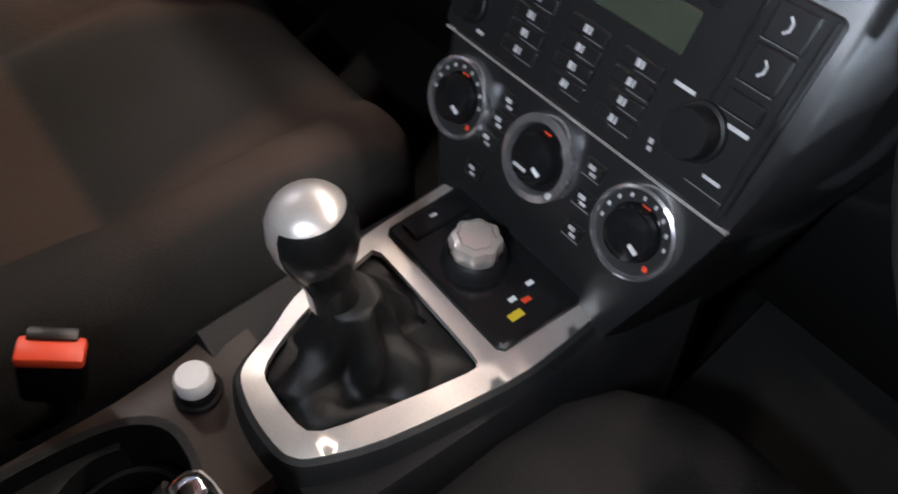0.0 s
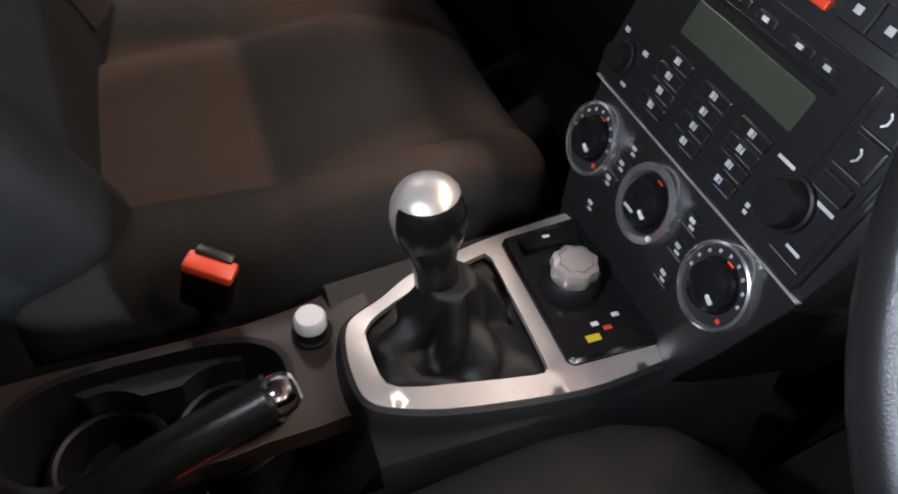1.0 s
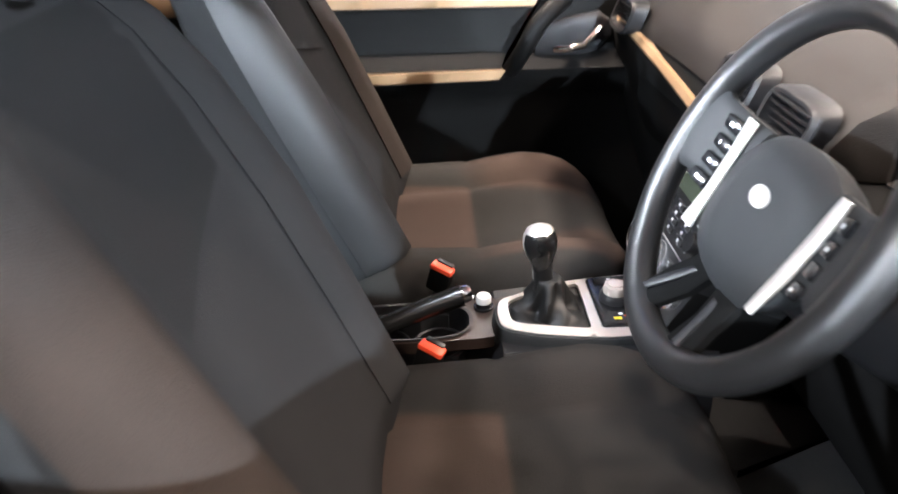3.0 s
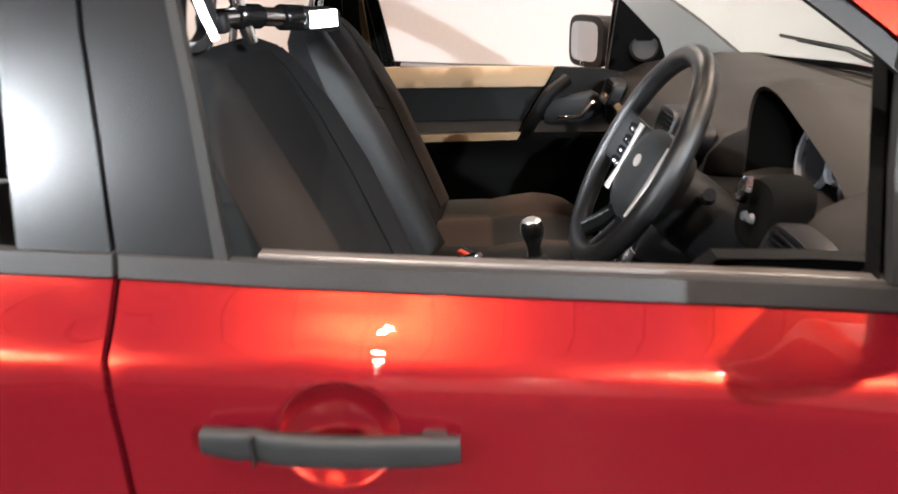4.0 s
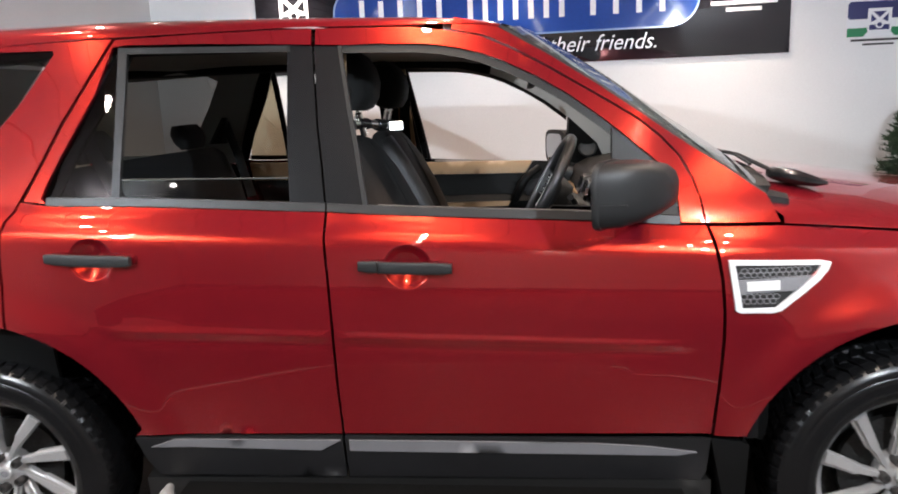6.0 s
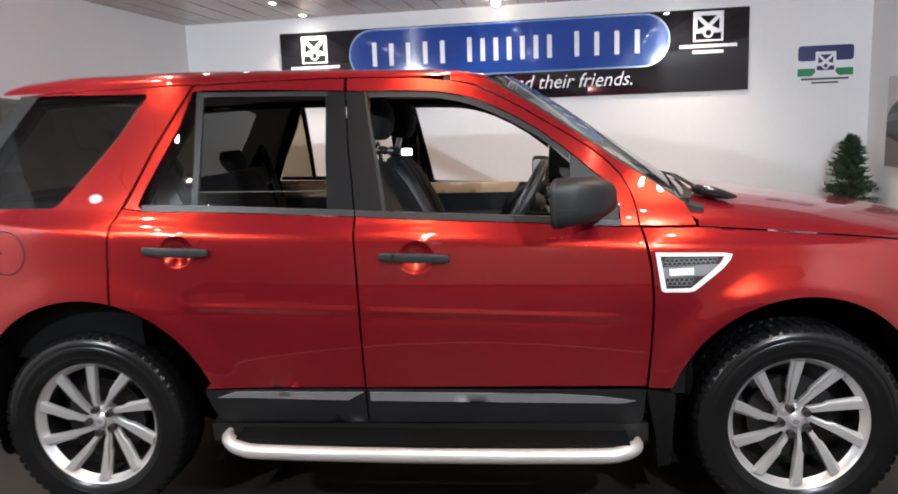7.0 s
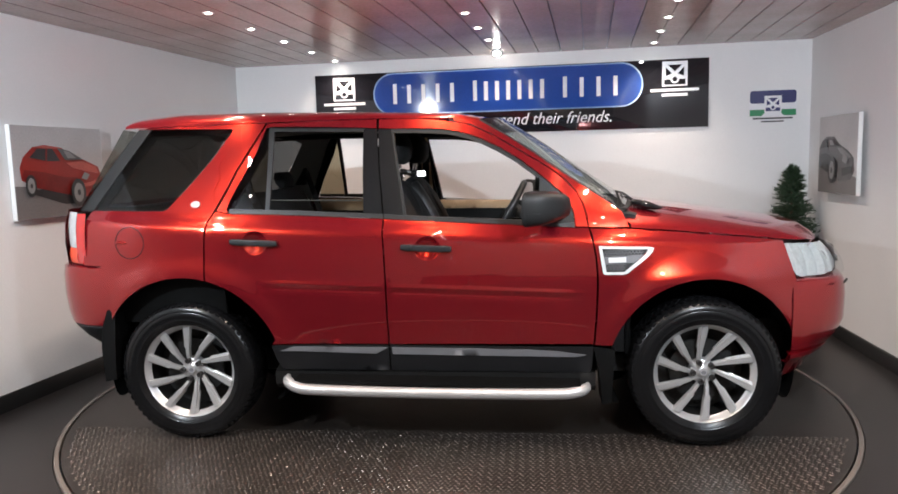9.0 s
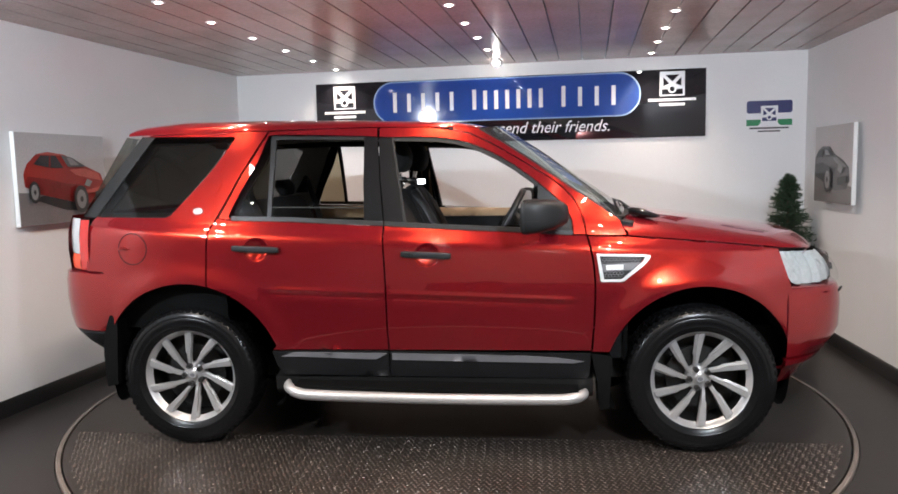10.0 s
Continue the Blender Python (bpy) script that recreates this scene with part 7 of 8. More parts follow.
# heater dials
for u, v, pip, plain in ((-0.098, -0.002, (-35, REDP), 0), (-0.009, 0.001, (-35, WHITEP), 1), (0.081, 0.003, (-35, REDP), 0)):
    bm = bmesh.new()
    rin = 0.0245 if plain else 0.0282
    lathe(bm, [(rin - 0.0006, 0.002), (rin, -0.0075), (rin + 0.0016, -0.0098), (0.0318, -0.0088), (0.0328, -0.004), (0.0332, 0.002)], (u, 0, v), (0, 1, 0), 48)
    dial = on_stack("heater_dial", bm, DIALCH, stack, "round heater dial with a chrome ring")
    bm = bmesh.new()
    lathe(bm, [(0, -0.0045), (0.0284, -0.0045)], (u, 0, v), (0, 1, 0), 32)
    on_stack("dial_face", bm, GLOSSB, stack, "black dial face")
    if not plain:
        bm = bmesh.new()
        lathe(bm, [(0.0205, -0.0046), (0.0210, -0.0058), (0.0278, -0.0072), (0.0284, -0.0050)], (u, 0, v), (0, 1, 0), 40)
        on_stack("dial_band", bm, BANDM, stack, "dark band with pale marks")
    bm = bmesh.new()
    lathe(bm, [(0.0190, -0.004), (0.0186, -0.011), (0.0172, -0.0150), (0.0120, -0.0170), (0, -0.0175)], (u, 0, v), (0, 1, 0), 32)
    on_stack("dial_knob", bm, GLOSSB, stack, "gloss black dial knob")
    bm = bmesh.new()
    box(bm, (0.011, -0.0172, 0.0), (0.0080, 0.003, 0.0030), 0.001)
    bmesh.ops.rotate(bm, verts=bm.verts, cent=(0, 0, 0), matrix=Matrix.Rotation(radians(20), 3, "Y"))
    bmesh.ops.translate(bm, verts=bm.verts, vec=(u, 0, v))
    on_stack("dial_pointer", bm, WHITEP, stack, "short white pointer")
    for k in range(0 if plain else 9):
        a = radians(10 + 22 * k)
        mark(u + 0.0248 * math.cos(a) - 0.0011, v + 0.0248 * math.sin(a) - 0.0013, u + 0.0248 * math.cos(a) + 0.0011, v + 0.0248 * math.sin(a) + 0.0013, -0.0075, parent=stack)
    a = radians(pip[0])
    r = 0.0285 if plain else 0.0248
    mark(u + r * math.cos(a) - 0.0018, v + r * math.sin(a) - 0.0018, u + r * math.cos(a) + 0.0018, v + r * math.sin(a) + 0.0018, -0.0104 if plain else -0.0078, pip[1], stack)
    mark(u - 0.0032, v + 0.0194, u + 0.0032, v + 0.0206, -0.0066, REDP, stack)
for u, v in ((-0.053, 0.019), (-0.056, 0.002), (-0.060, -0.016), (0.033, 0.018), (0.036, -0.004), (0.040, -0.028), (-0.062, -0.045)):
    key("heater_key", rect(u - 0.0085, v - 0.0065, u + 0.0085, v + 0.0065, 0.001), -0.002, FASCIA, stack)
    mark(u - 0.0045, v + 0.000, u + 0.0015, v + 0.0030, -0.0023, parent=stack)
    mark(u - 0.0015, v - 0.004, u + 0.0040, v - 0.0018, -0.0023, parent=stack)
    if u > 0:
        # the same painted edge highlight on the right-hand heater keys
        mark(u - 0.0080, v - 0.0066, u + 0.0085, v - 0.0058, -0.0022, KEYLIT, stack)
mark(-0.018, -0.008, -0.006, -0.0055, -0.0182, parent=stack)
# switches above the radio
key("hazard_switch", rect(-0.016, 0.178, 0.016, 0.201, 0.002), -0.004, REDP, stack, "red hazard switch")
mark(-0.004, 0.186, 0.004, 0.193, -0.0043, parent=stack)
for u in (-0.105, -0.072, -0.040, 0.036, 0.062, 0.092):
    key("switch", rect(u - 0.0125, 0.179, u + 0.0125, 0.200, 0.002), -0.003, GREYP if u > 0 else BLACK, stack, "dark grey switch")
    mark(u - 0.003, 0.187, u + 0.003, 0.192, -0.0033, parent=stack)

# ---- steering wheel ----
SW_C, SW_T = Vector((1.700, -0.376, 1.158)), radians(28)
SW_N = Vector((-math.cos(SW_T), 0, math.sin(SW_T)))
SW_V = Vector((math.sin(SW_T), 0, math.cos(SW_T)))
SW_M = Matrix(((0, -SW_N.x, SW_V.x, SW_C.x), (-1, 0, 0, SW_C.y), (0, -SW_N.z, SW_V.z, SW_C.z), (0, 0, 0, 1)))


def on_wheel(name, bm, material, parent, label="", sharp=38):
    # the hub is dished towards the dashboard, the rim is not
    for v in bm.verts:
        f = 1 - smooth(0.10, 0.160, math.hypot(v.co.x, v.co.z))
        v.co.y += 0.024 * f
        v.co.z -= 0.008 * f
    bmesh.ops.transform(bm, matrix=SW_M, verts=bm.verts)
    return part(name, bm, material, parent, label, sharp)


bm = bmesh.new()
tube(bm, [(0.177 * math.cos(t), 0, 0.177 * math.sin(t)) for t in (2 * math.pi * k / 64 for k in range(64))], 0.0178, 14, closed=True)
steer = on_wheel("steering_wheel", bm, RIMLEATHER, car, "black leather steering wheel with silver spoke trims", 80)
bm = bmesh.new()
secs = []
for y, a, b, cz in ((0.055, 0.060, 0.060, -0.01), (0.020, 0.088, 0.075, -0.012), (-0.002, 0.090, 0.078, -0.014), (-0.014, 0.078, 0.068, -0.014), (-0.019, 0.050, 0.045, -0.014)):
    secs.append(superring((0, y, cz), (1, 0, 0), (0, 0, 1), a, b, 32, 2.7))
loft(bm, secs)
on_wheel("airbag_cover", bm, GREYP, steer, "smooth dark grey airbag cover")
bm = bmesh.new()
skin(bm, oval(0, 0.0, 0.017, 0.0105, 24), lambda u, v: Vector((u, -0.0205, v + 0.004)), 0.01, (0, 0.003, 0))
on_wheel("hub_mark", bm, SATIN, steer, "plain oval emblem")
for s in (-1, 1):
    bm = bmesh.new()
    loft(bm, [superring((s * x, y, z), (0, 0, 1), (0, 1, 0), h, d, 16, 3.4) for x, y, z, h, d in ((0.070, 0.002, 0.0, 0.052, 0.012), (0.11, 0.004, 0.008, 0.042, 0.012), (0.140, 0.002, 0.006, 0.044, 0.011), (0.170, 0.0, 0.008, 0.050, 0.011))])
    on_wheel("spoke", bm, GREYP, steer, "dark grey spoke")
    bm = bmesh.new()
    loft(bm, [superring((s * x, -0.014, z), (1, 0, 0), (0, 1, 0), 0.0085, 0.003, 10, 3) for x, z in ((0.084, -0.072), (0.088, -0.030), (0.091, 0.012), (0.093, 0.050))])
    on_wheel("spoke_trim", bm, SATIN, steer, "long bright silver spoke trim")
    for k in range(4):
        bm = bmesh.new()
        box(bm, (s * 0.114, -0.010, -0.030 + 0.021 * k), (0.022, 0.010, 0.015), 0.003)
        on_wheel("wheel_button", bm, GLOSSB, steer, "small black button with a pale mark")
        bm = bmesh.new()
        box(bm, (s * 0.114, -0.0152, -0.030 + 0.021 * k), (0.006, 0.0008, 0.004))
        on_wheel("button_mark", bm, WHITEP, steer)
    # lower spokes and trims carry the shadow there as black colour
    bm = bmesh.new()
    loft(bm, [superring((s * (0.03 + 0.022 * t), 0.004, -0.085 - 0.088 * t), (1, 0, 0), (0, 1, 0), 0.022, 0.010, 12, 3) for t in (0, 0.4, 0.8, 1.0)])
    on_wheel("lower_spoke", bm, LINERB, steer, "lower spoke, blackened for shadow")
    bm = bmesh.new()
    loft(bm, [superring((s * (0.03 + 0.022 * t), -0.007, -0.095 - 0.055 * t), (1, 0, 0), (0, 1, 0), 0.006, 0.003, 10, 3) for t in (0, 0.5, 1.0)])
    on_wheel("lower_trim", bm, BLACK, steer, "small trim, blackened with the spoke")
bm = bmesh.new()
loft(bm, [superring((0, y, z), (1, 0, 0), (0, 0, 1), a, b, 20, 2.6) for y, z, a, b in ((0.045, -0.02, 0.055, 0.055), (0.10, -0.03, 0.062, 0.062), (0.20, -0.045, 0.065, 0.060), (0.30, -0.06, 0.07, 0.06))])
on_wheel("column_shroud", bm, BLACK, steer, "black steering column shroud")
for s in (-1, 1):
    bm = bmesh.new()
    tube(bm, [(s * 0.05, 0.085, 0.0), (s * 0.11, 0.075, 0.012), (s * 0.175, 0.065, 0.02)], lambda t: 0.007 + 0.003 * t, 8)
    on_wheel("stalk", bm, BLACK, steer, "black column stalk")
bm = bmesh.new()
loft(bm, [superring((1.832 + dx, -0.535, 1.110), (0, 1, 0), (0.2, 0, 1), a, b, 24, 3) for dx, a, b in ((0.06, 0.060, 0.052), (0.02, 0.058, 0.050), (0.004, 0.054, 0.047), (0.0, 0.048, 0.040))])
# near-black colour stands in for the shade on the pod
part("switch_pod", bm, LINERB, dash, "switch pod below the gauges, blackened for shade")
# start slot and small switches beside the column
bm = bmesh.new()
lathe(bm, [(0, 0.010), (0.010, 0.010), (0.011, 0.006), (0.015, 0.010), (0.019, 0.008), (0.020, 0.0)], (1.818, -0.548, 1.150), (-1, 0.1, 0.25), 28)
part("start_button", bm, CHROME, dash, "round chrome start button")
for yy, zz in ((-0.560, 1.112), (-0.535, 1.108)):
    bm = bmesh.new()
    lathe(bm, [(0, 0.006), (0.006, 0.006), (0.008, 0.0)], (1.826, yy, zz), (-1, 0, 0.1), 14)
    part("small_switch", bm, STRIPM, dash, "small grey switch")

# ---- centre console ----
bm = bmesh.new()
secs = []
for x, w, zt in ((1.02, 0.085, 0.80), (1.10, 0.090, 0.80), (1.18, 0.092, 0.775), (1.25, 0.092, 0.752), (1.45, 0.092, 0.752), (1.50, 0.098, 0.765), (1.62, 0.104, 0.773), (1.74, 0.106, 0.777), (1.82, 0.110, 0.78)):
    secs.append([Vector((x, -w - 0.02, 0.47)), Vector((x, -w - 0.008, 0.66)), Vector((x, -w, zt - 0.012)), Vector((x, -w + 0.010, zt - 0.03 if 1.24 < x < 1.47 else zt)), Vector((x, w - 0.010, zt - 0.03 if 1.24 < x < 1.47 else zt)), Vector((x, w, zt - 0.012)), Vector((x, w + 0.008, 0.66)), Vector((x, w + 0.02, 0.47))])
loft(bm, secs)
# the cup well is cut out of the top skin, so the body dips below it
for v in bm.verts:
    if 1.24 < v.co.x < 1.47 and v.co.z > 0.70 and abs(v.co.y) < 0.084:
        v.co.z = 0.665
console = part("centre_console", bm, BLACK, car, "dark centre console with a bright gear surround")
hole = [(1.353 + 0.104 * math.copysign(abs(math.cos(t)) ** 0.62, math.cos(t)), 0.010 + 0.050 * math.copysign(abs(math.sin(t)) ** 0.75, math.sin(t))) for t in (2 * math.pi * (k + 0.5) / 40 for k in range(40))]
bm = bmesh.new()
skin(bm, [(1.17, -0.046), (1.40, -0.046), (1.43, -0.042), (1.49, -0.040), (1.53, -0.060), (1.53, 0.088), (1.47, 0.080), (1.43, 0.074), (1.28, 0.070), (1.17, 0.062)], lambda x, y: Vector((x, y, 0.760 + 0.010 * smooth(1.46, 1.54, x) - 0.006 * smooth(0.060, 0.080, y))), 0.02, (0, 0, -0.02), holes=[hole], toward=(0, 0, 1))
part("console_top", bm, BRONZE, console, "bronze-brown console top")
bm = bmesh.new()
well = [[Vector((x, y, z)) for x, y in shrink(hole, d)] for d, z in ((0.0, 0.761), (-0.003, 0.7635), (0.003, 0.7630), (0.005, 0.75), (0.008, 0.690), (0.03, 0.678))]
loft(bm, well, caps=False)
bm.faces.new([bm.verts.new(p + Vector((0, 0, -0.0005))) for p in well[-1]])
part("cup_well", bm, BLACK, console, "black cup holder well")
for cx, r in ((1.405, 0.041), (1.315, 0.041)):
    bm = bmesh.new()
    lathe(bm, [(r - 0.003, -0.05), (r - 0.003, 0.0), (r, 0.002), (r + 0.004, 0.0), (r + 0.005, -0.05)], (cx, 0.004, 0.722), (0, 0, 1), 32, (radians(-70), radians(250)), ref=(0, 1, 0))
    part("cup_ring", bm, BLACK, console, "black cup holder ring")
# the ledge on the passenger's side follows both cups
scallop = arc_pts(1.315, 0.004, 0.043, 105, 45, 8) + arc_pts(1.405, 0.004, 0.043, 135, 68, 8)
bm = bmesh.new()
skin(bm, scallop + [(1.424, 0.057), (1.36, 0.0595), (1.290, 0.0565)], lambda x, y: Vector((x, y, 0.748)), 0.012, (0, 0, -0.04), toward=(0, 0, 1))
part("cup_ledge", bm, GREYP, console, "dark grey scalloped ledge of the cup holder")
outer = [(1.741, 0.090), (1.700, 0.086), (1.642, 0.079), (1.600, 0.069), (1.565, 0.058), (1.537, 0.0415), (1.514, 0.031), (1.5035, 0.019), (1.4985, -0.006), (1.4990, -0.033), (1.5035, -0.047), (1.517, -0.057), (1.556, -0.071), (1.628, -0.083), (1.674, -0.086), (1.741, -0.080)]
boot_hole = [(1.634, 0.061), (1.600, 0.052), (1.563, 0.040), (1.531, 0.0245), (1.518, 0.0135), (1.5155, 0.000), (1.5165, -0.031), (1.5265, -0.045), (1.567, -0.055), (1.625, -0.066), (1.634, -0.064), (1.637, -0.056), (1.638, 0.0), (1.638, 0.054)]
outer = [(p.x, p.y) for p in spline([(x, y, 0) for x, y in outer], 3)]
boot_hole = [(p.x, p.y) for p in spline([(x, y, 0) for x, y in boot_hole], 2)]
panel_hole = [(1.652, 0.066), (1.656, 0.070), (1.725, 0.076), (1.729, 0.072), (1.731, -0.064), (1.727, -0.069), (1.656, -0.068), (1.652, -0.063)]
bm = bmesh.new()
skin(bm, outer, lambda x, y: Vector((x, y, 0.7905 - 0.0035 * smooth(0.012, 0.0, edge_gap((x, y), outer)))), 0.010, (0, 0, -0.006), holes=[boot_hole, panel_hole], toward=(0, 0, 1))
part("gear_surround", bm, SATIN, console, "satin silver gear lever surround")
bm = bmesh.new()
low = shrink(outer, -0.010)
loft(bm, [[Vector((x, y, 0.7855)) for x, y in outer], [Vector((x, y, 0.784)) for x, y in shrink(outer, -0.004)], [Vector((x, y, 0.778)) for x, y in shrink(outer, -0.007)], [Vector((x, y, 0.755)) for x, y in low]], caps=False)
part("surround_skirt", bm, GREYP, console, "dark grey skirt below the surround")
# gear lever and gaiter
bm = bmesh.new()
rng = random.Random(3)
secs = []
n = len(boot_hole)
fine = fine_outline(boot_hole, 0.012)
cxy = Vector((1.574, -0.002))
for t, z in ((0.0, 0.782), (0.05, 0.787), (0.15, 0.788), (0.26, 0.788), (0.36, 0.792), (0.46, 0.798), (0.54, 0.806), (0.62, 0.813), (0.70, 0.826), (0.76, 0.838), (0.80, 0.842)):
    ring = []
    for k, p in enumerate(fine):
        q = Vector(p)
        ang = math.atan2(q.y - cxy.y, q.x - cxy.x)
        c2 = cxy + Vector((0.006 * t, 0.003 * t))
        rr = (q - cxy).length
        target = 0.019
        r = rr * (1 - t / 0.8) + target * (t / 0.8)
        fold = (0.0045 * math.sin(ang * 4 + 3 * t) + 0.0034 * math.sin(ang * 7 - 9 * t)) * math.sin(math.pi * min(1, t / 0.8)) * 2.0
        ring.append(Vector((c2.x + math.cos(ang) * (r + fold), c2.y + math.sin(ang) * (r + fold), z + 0.0085 * math.sin(ang * 3 + 7 * t + 2) * math.sin(math.pi * min(1, t / 0.8)))))
    secs.append(ring)
loft(bm, secs)
part("gaiter", bm, GAITER, console, "creased black leather gaiter", sharp=70)
bm = bmesh.new()
lathe(bm, [(0.0, -0.012), (0.0185, -0.012), (0.0195, -0.004), (0.0160, 0.006), (0.0150, 0.026), (0.0172, 0.040), (0.0220, 0.052), (0.0253, 0.063), (0.0262, 0.074), (0.0243, 0.085), (0.0188, 0.0935), (0.0100, 0.0982), (0.0, 0.0992)], (1.572, 0.004, 0.830), (-0.10, 0.06, 1.0), 36)
lever = part("gear_lever", bm, LEVERB, console, "gloss black gear lever")
bm = bmesh.new()
lathe(bm, [(0.0168, 0.010), (0.0160, 0.026), (0.0180, 0.040), (0.0228, 0.052), (0.0261, 0.063), (0.0270, 0.074), (0.0250, 0.0855), (0.0194, 0.0945), (0.0103, 0.0992), (0.0, 0.1002)], (1.572, 0.004, 0.830), (-0.10, 0.06, 1.0), 36, (radians(75), radians(196)), ref=(1, 0, 0))
part("knob_cap", bm, SATIN, console, "bright metal gear knob cap")
bm = bmesh.new()
lathe(bm, [(0.0, 0.1006), (0.0103, 0.0996), (0.0196, 0.0948), (0.0222, 0.0910)], (1.572, 0.004, 0.830), (-0.10, 0.06, 1.0), 30)
part("knob_disc", bm, SATIN, console, "bright knob top")
# dark switch panel with the round selector
bm = bmesh.new()
loft(bm, [[Vector((x, y, z)) for x, y in shrink(panel_hole, d)] for d, z in ((0.0005, 0.780), (0.0005, 0.793), (0.003, 0.7955), (0.006, 0.7958))])
pan = part("switch_panel", bm, GLOSSB, console, "gloss black switch panel")
bm = bmesh.new()
ring = []
for k in range(48):
    a = 2 * math.pi * k / 48
    r = 0.0192 + 0.0011 * math.cos(8 * a)
    ring.append((r * math.cos(a), r * math.sin(a)))
loft(bm, [[Vector((1.687 + x * s, 0.004 + y * s, z)) for x, y in ring] for s, z in ((0.92, 0.795), (0.95, 0.808), (1.0, 0.812), (1.0, 0.818), (0.93, 0.8215), (0.72, 0.8232), (0.70, 0.8212), (0.67, 0.8212), (0.65, 0.8238), (0.3, 0.8250), (0.02, 0.8253))])
part("selector_knob", bm, KNOBM, console, "scalloped silver selector knob")
bm = bmesh.new()
lathe(bm, [(0.026, 0.0), (0.024, 0.010), (0.020, 0.014)], (1.687, 0.004, 0.795), (0, 0, 1), 32)
part("selector_base", bm, BLACK, console, "black selector base")
bm = bmesh.new()
box(bm, (1.690, 0.055, 0.7975), (0.052, 0.018, 0.004), 0.0015)
part("panel_button", bm, BLACK, console, "black button")
for x, y, sx, sy, material in ((1.688, 0.056, 0.006, 0.003, WHITEP), (1.679, -0.052, 0.012, 0.0065, YELLOW), (1.694, -0.046, 0.007, 0.004, REDP), (1.686, -0.040, 0.006, 0.004, WHITEP), (1.706, -0.036, 0.006, 0.004, WHITEP)):
    bm = bmesh.new()
    box(bm, (x, y, 0.7961 if y < 0 else 0.7996), (sx, sy, 0.0004))
    part("panel_mark", bm, material, console)
# small bright push knob
bm = bmesh.new()
lathe(bm, [(0.017, 0.0), (0.0165, 0.004), (0.0135, 0.0045), (0.0130, 0.012), (0.0115, 0.012)], (1.480, 0.043, 0.762), (0, 0, 1), 28)
part("knob_collar", bm, GLOSSB, console, "black collar")
bm = bmesh.new()
lathe(bm, [(0.0105, 0.0), (0.0128, 0.010), (0.0128, 0.019), (0.0110, 0.022), (0.0, 0.023)], (1.480, 0.043, 0.764), (0, 0, 1), 28)
part("push_knob", bm, WHITEP, console, "pale silver push knob")
# hand brake
bm = bmesh.new()
tube(bm, spline([(1.10, -0.098, 0.735), (1.20, -0.096, 0.772), (1.30, -0.090, 0.815), (1.38, -0.083, 0.846), (1.440, -0.0780, 0.866)], 5), lambda t: 0.0118 + 0.0046 * t, 14)
hb = part("hand_brake", bm, HBRAKE, car, "black hand brake lever with a chrome button")
bm = bmesh.new()
lathe(bm, [(0.0, 0.0), (0.0125, 0.0), (0.0135, 0.004), (0.0120, 0.012), (0.0085, 0.016), (0.0, 0.017)], (1.439, -0.0780, 0.866), (0.93, 0.06, 0.36), 20)
part("release_button", bm, CHROME, hb, "chrome release button")
# belt buckles
for c, tip, yaw in (((1.415, 0.092, 0.811), (1.40, 0.110, 0.72), 0), ((1.393, -0.110, 0.796), (1.38, -0.128, 0.72), 0)):
    m = pose(*c, 0, 16, -28 + yaw)
    bm = bmesh.new()
    box(bm, (0, 0, -0.026), (0.041, 0.020, 0.044), 0.006, m)
    bk = part("belt_buckle", bm, LINERB, car, "black seat belt buckle with a red button")
    bm = bmesh.new()
    box(bm, (0, -0.001, 0.001), (0.040, 0.0195, 0.010), 0.003, m)
    part("buckle_button", bm, REDP, bk, "bright red release button")
    bm = bmesh.new()
    box(bm, (0.0, 0.009, 0.004), (0.030, 0.010, 0.009), 0.002, m)
    part("buckle_slot", bm, SKIRT, bk)
    bm = bmesh.new()
    tube(bm, [m @ Vector((0, 0, -0.045)), Vector(tip), Vector((tip[0] - 0.04, tip[1] * 1.1, 0.60))], 0.012, 8, flat=0.4)
    part("buckle_strap", bm, DARKT, bk)
# front seat belts on the pillars
for s in (-1, 1):
    bm = bmesh.new()
    pts = spline([(1.10, s * 0.665, 1.50), (1.085, s * 0.70, 1.30), (1.12, s * 0.74, 1.0), (1.15, s * 0.745, 0.70)], 5)
    loft(bm, [[p + Vector((dx, dy, 0)) for dx, dy in ((-0.024, 0), (0.024, 0), (0.024, 0.0016), (-0.024, 0.0016))] for p in pts])
    part("seat_belt", bm, DARKT, car, "dark grey seat belt webbing")
# sun visor and a suction holder at the windscreen
for s in (-1, 1):
    bm = bmesh.new()
    loft(bm, [superring((1.60 + 0.02 * abs(y - s * 0.36), y, 1.605), (1, 0, -0.30), (0.3, 0, 1), 0.075, 0.008, 12, 3.5) for y in (s * 0.20, s * 0.30, s * 0.42, s * 0.54)])
    part("sun_visor", bm, LINER, car, "folded pale grey sun visor")
bm = bmesh.new()
lathe(bm, [(0, 0.004), (0.012, 0.006), (0.024, 0.002), (0.027, 0.0)], (1.905, 0.50, 1.452), (-0.72, 0, -0.70), 24)
disc_rod(bm, (1.903, 0.50, 1.450), (1.885, 0.50, 1.435), 0.006, seg=10)
part("suction_holder", bm, LENS, car, "small clear suction holder on the windscreen")
bm = bmesh.new()
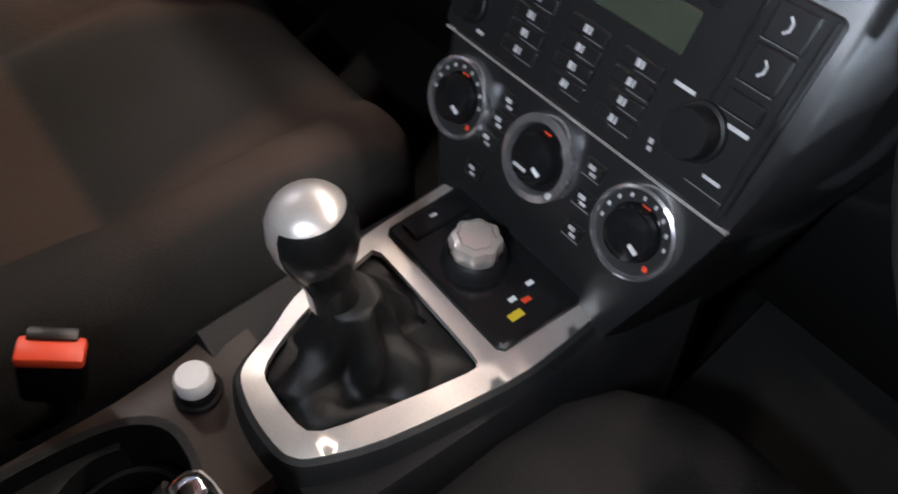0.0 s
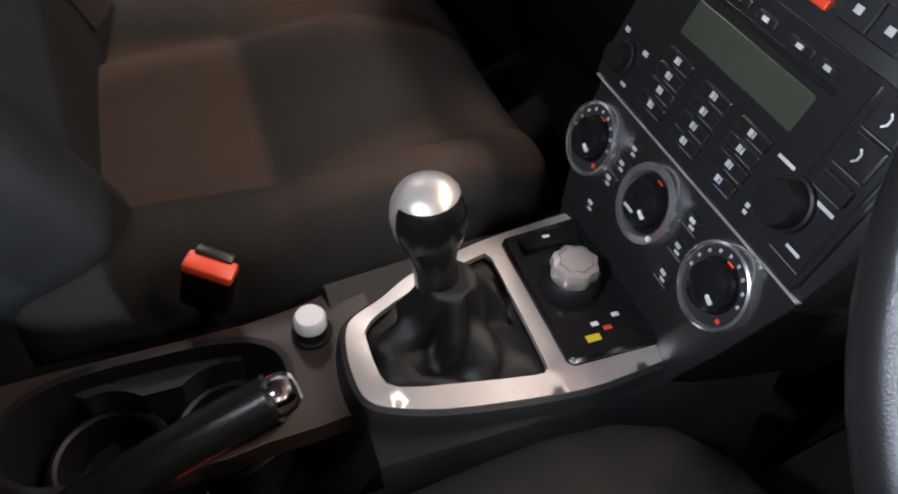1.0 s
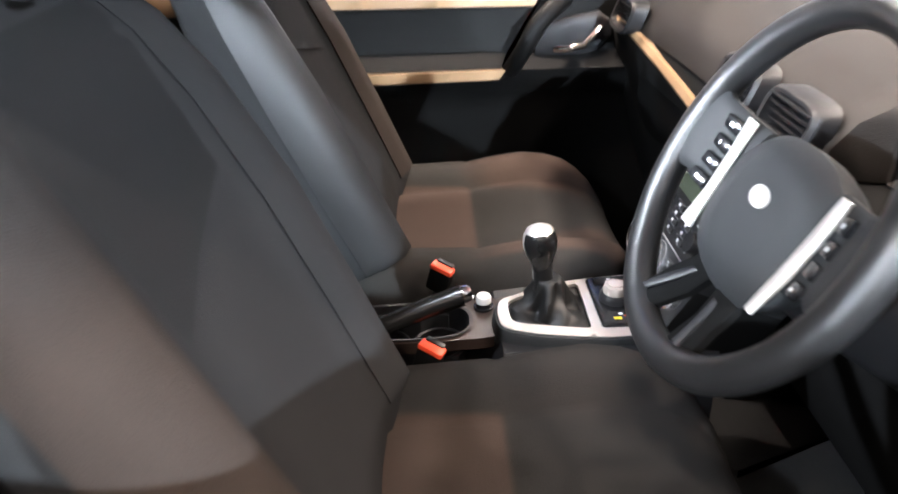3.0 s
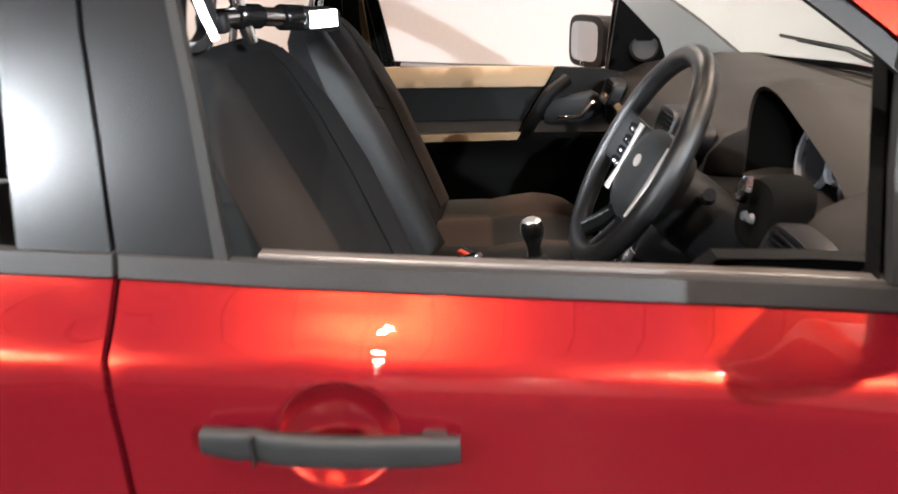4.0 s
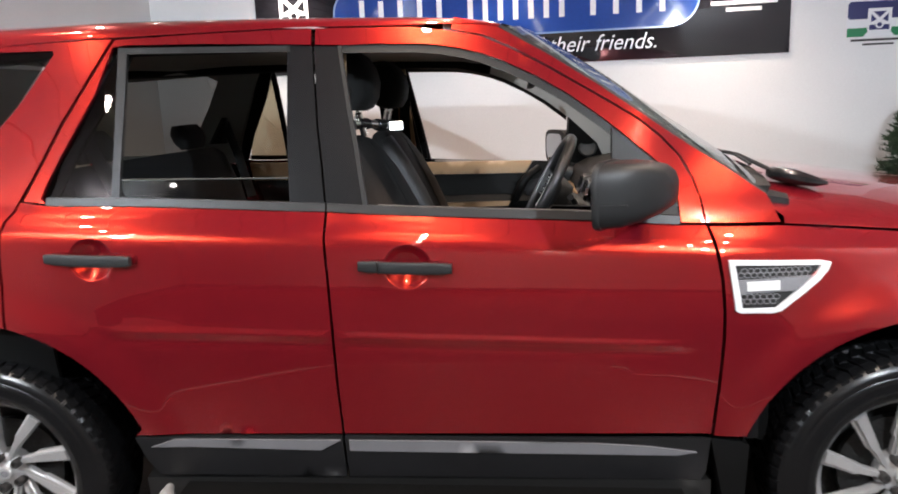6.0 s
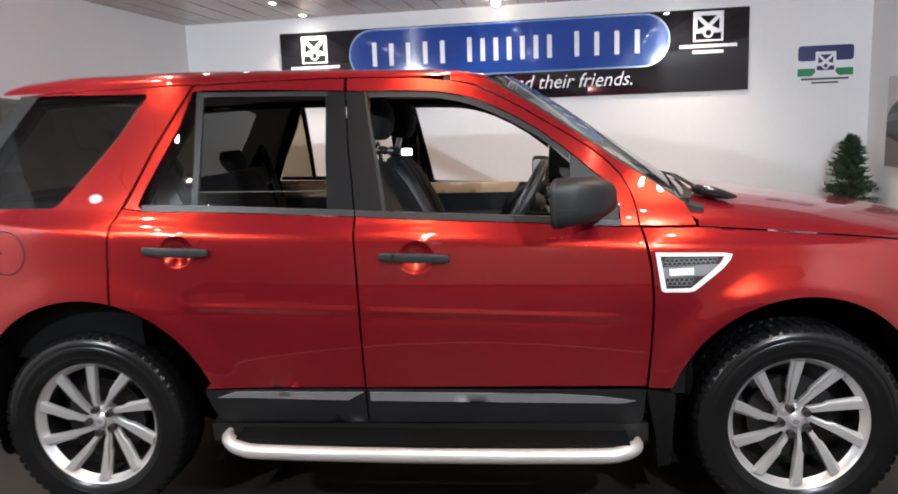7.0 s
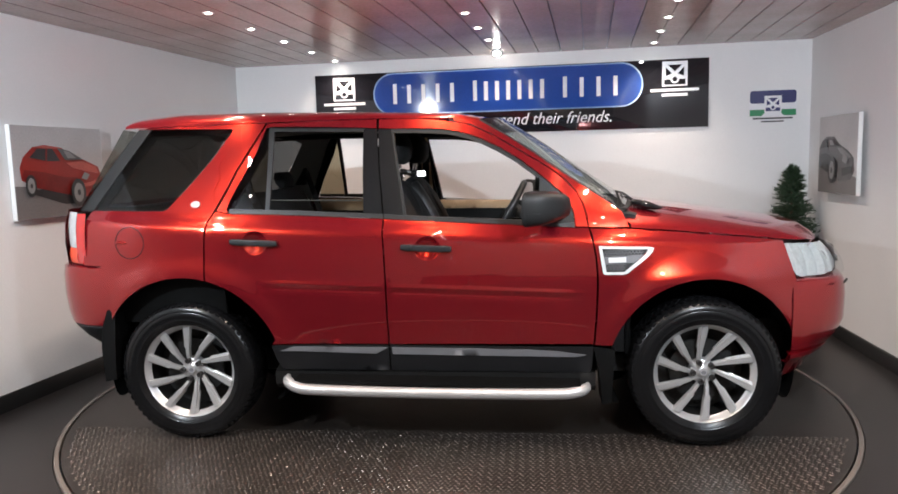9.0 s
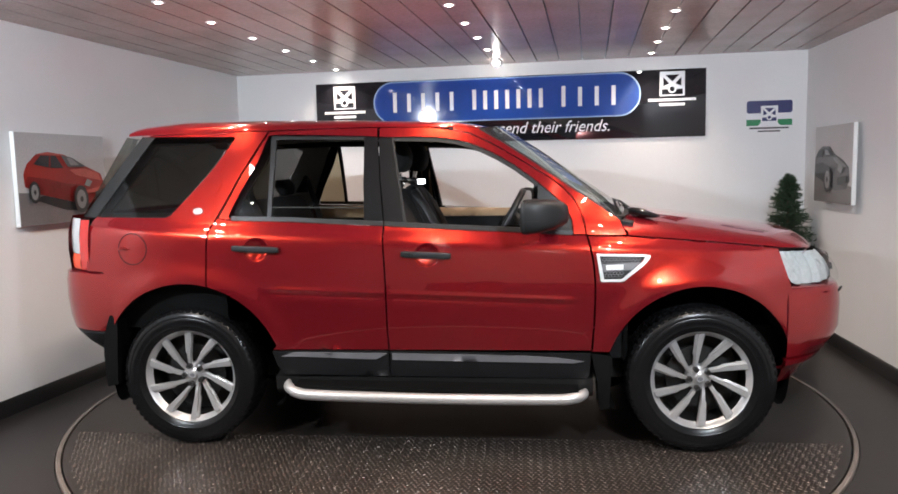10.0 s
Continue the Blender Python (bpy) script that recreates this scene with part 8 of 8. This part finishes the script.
loft(bm, [superring((1.66 + 0.012 * k, 0.0, 1.52), (0, 1, 0), (0.25, 0, 1), a, b, 20, 3) for k, a, b in ((0, 0.108, 0.030), (1, 0.112, 0.033), (2, 0.10, 0.028), (3, 0.06, 0.015))])
part("rear_view_mirror", bm, BLACK, car, "black rear view mirror")

# ---- lamp rig resting on the driver's seat, clamped to the head restraint posts ----
rig = thing("lamp_rig", "chrome and black clamp-on lamp rig on the front seat back", "lamp rig")
bm = bmesh.new()
lathe(bm, [(0.036, -0.012), (0.050, -0.013), (0.054, -0.006), (0.054, 0.006), (0.050, 0.013), (0.036, 0.012), (0.034, 0.0), (0.036, -0.012)], (1.045, -0.515, 1.400), (0.85, -0.45, 0.1), 36)
part("ring_mount", bm, GLOSSB, rig, "dark ring mount")
bm = bmesh.new()
tube(bm, [(1.072, -0.538, 1.440), (1.080, -0.528, 1.40), (1.088, -0.518, 1.368)], 0.0055, 10)
part("ring_strip", bm, LEDGLOW, rig, "bright white light strip")
arm = [(1.055, -0.47, 1.392), (1.085, -0.41, 1.392), (1.105, -0.355, 1.388), (1.125, -0.30, 1.383), (1.15, -0.245, 1.378)]
for k, (r, material, lab) in enumerate(((0.013, CHROME, "chrome tube"), (0.019, GLOSSB, "black clamp"), (0.015, CHROME, "chrome tube"), (0.021, GLOSSB, "black collar"))):
    bm = bmesh.new()
    disc_rod(bm, arm[k], arm[k + 1], r, seg=20, bevel=0.003)
    part("arm_section", bm, material, rig, lab)
bm = bmesh.new()
disc_rod(bm, (1.098, -0.385, 1.350), (1.086, -0.405, 1.425), 0.011, seg=14, bevel=0.002)
part("clamp_bolt", bm, CHROME, rig, "chrome clamp bolt")
for s in (-0.06, 0.06):
    bm = bmesh.new()
    box(bm, (1.062, -0.385 + s, 1.385), (0.045, 0.026, 0.03), 0.006)
    part("post_clamp", bm, BLACK, rig, "black post clamp")
bm = bmesh.new()
loft(bm, [superring(Vector((1.145, -0.262, 1.379)) + Vector((0.60, 0.79, -0.08)).normalized() * t, (0.79, -0.60, 0), (0, 0, 1), a, b, 20, 3.2) for t, a, b in ((0.0, 0.016, 0.017), (0.008, 0.019, 0.020), (0.07, 0.020, 0.021), (0.082, 0.018, 0.018))])
head = part("lamp_head", bm, GREYP, rig, "grey lamp head")
bm = bmesh.new()
box(bm, (0, 0, 0), (0.060, 0.003, 0.028), 0.001, Matrix.Translation(Vector((1.145, -0.262, 1.379)) + Vector((0.60, 0.79, -0.08)).normalized() * 0.041 + Vector((0.79, -0.60, 0)) * 0.0195) @ pose(0, 0, 0, 0, 0, 53))
part("lamp_face", bm, LEDGLOW, head, "glowing white lamp face")
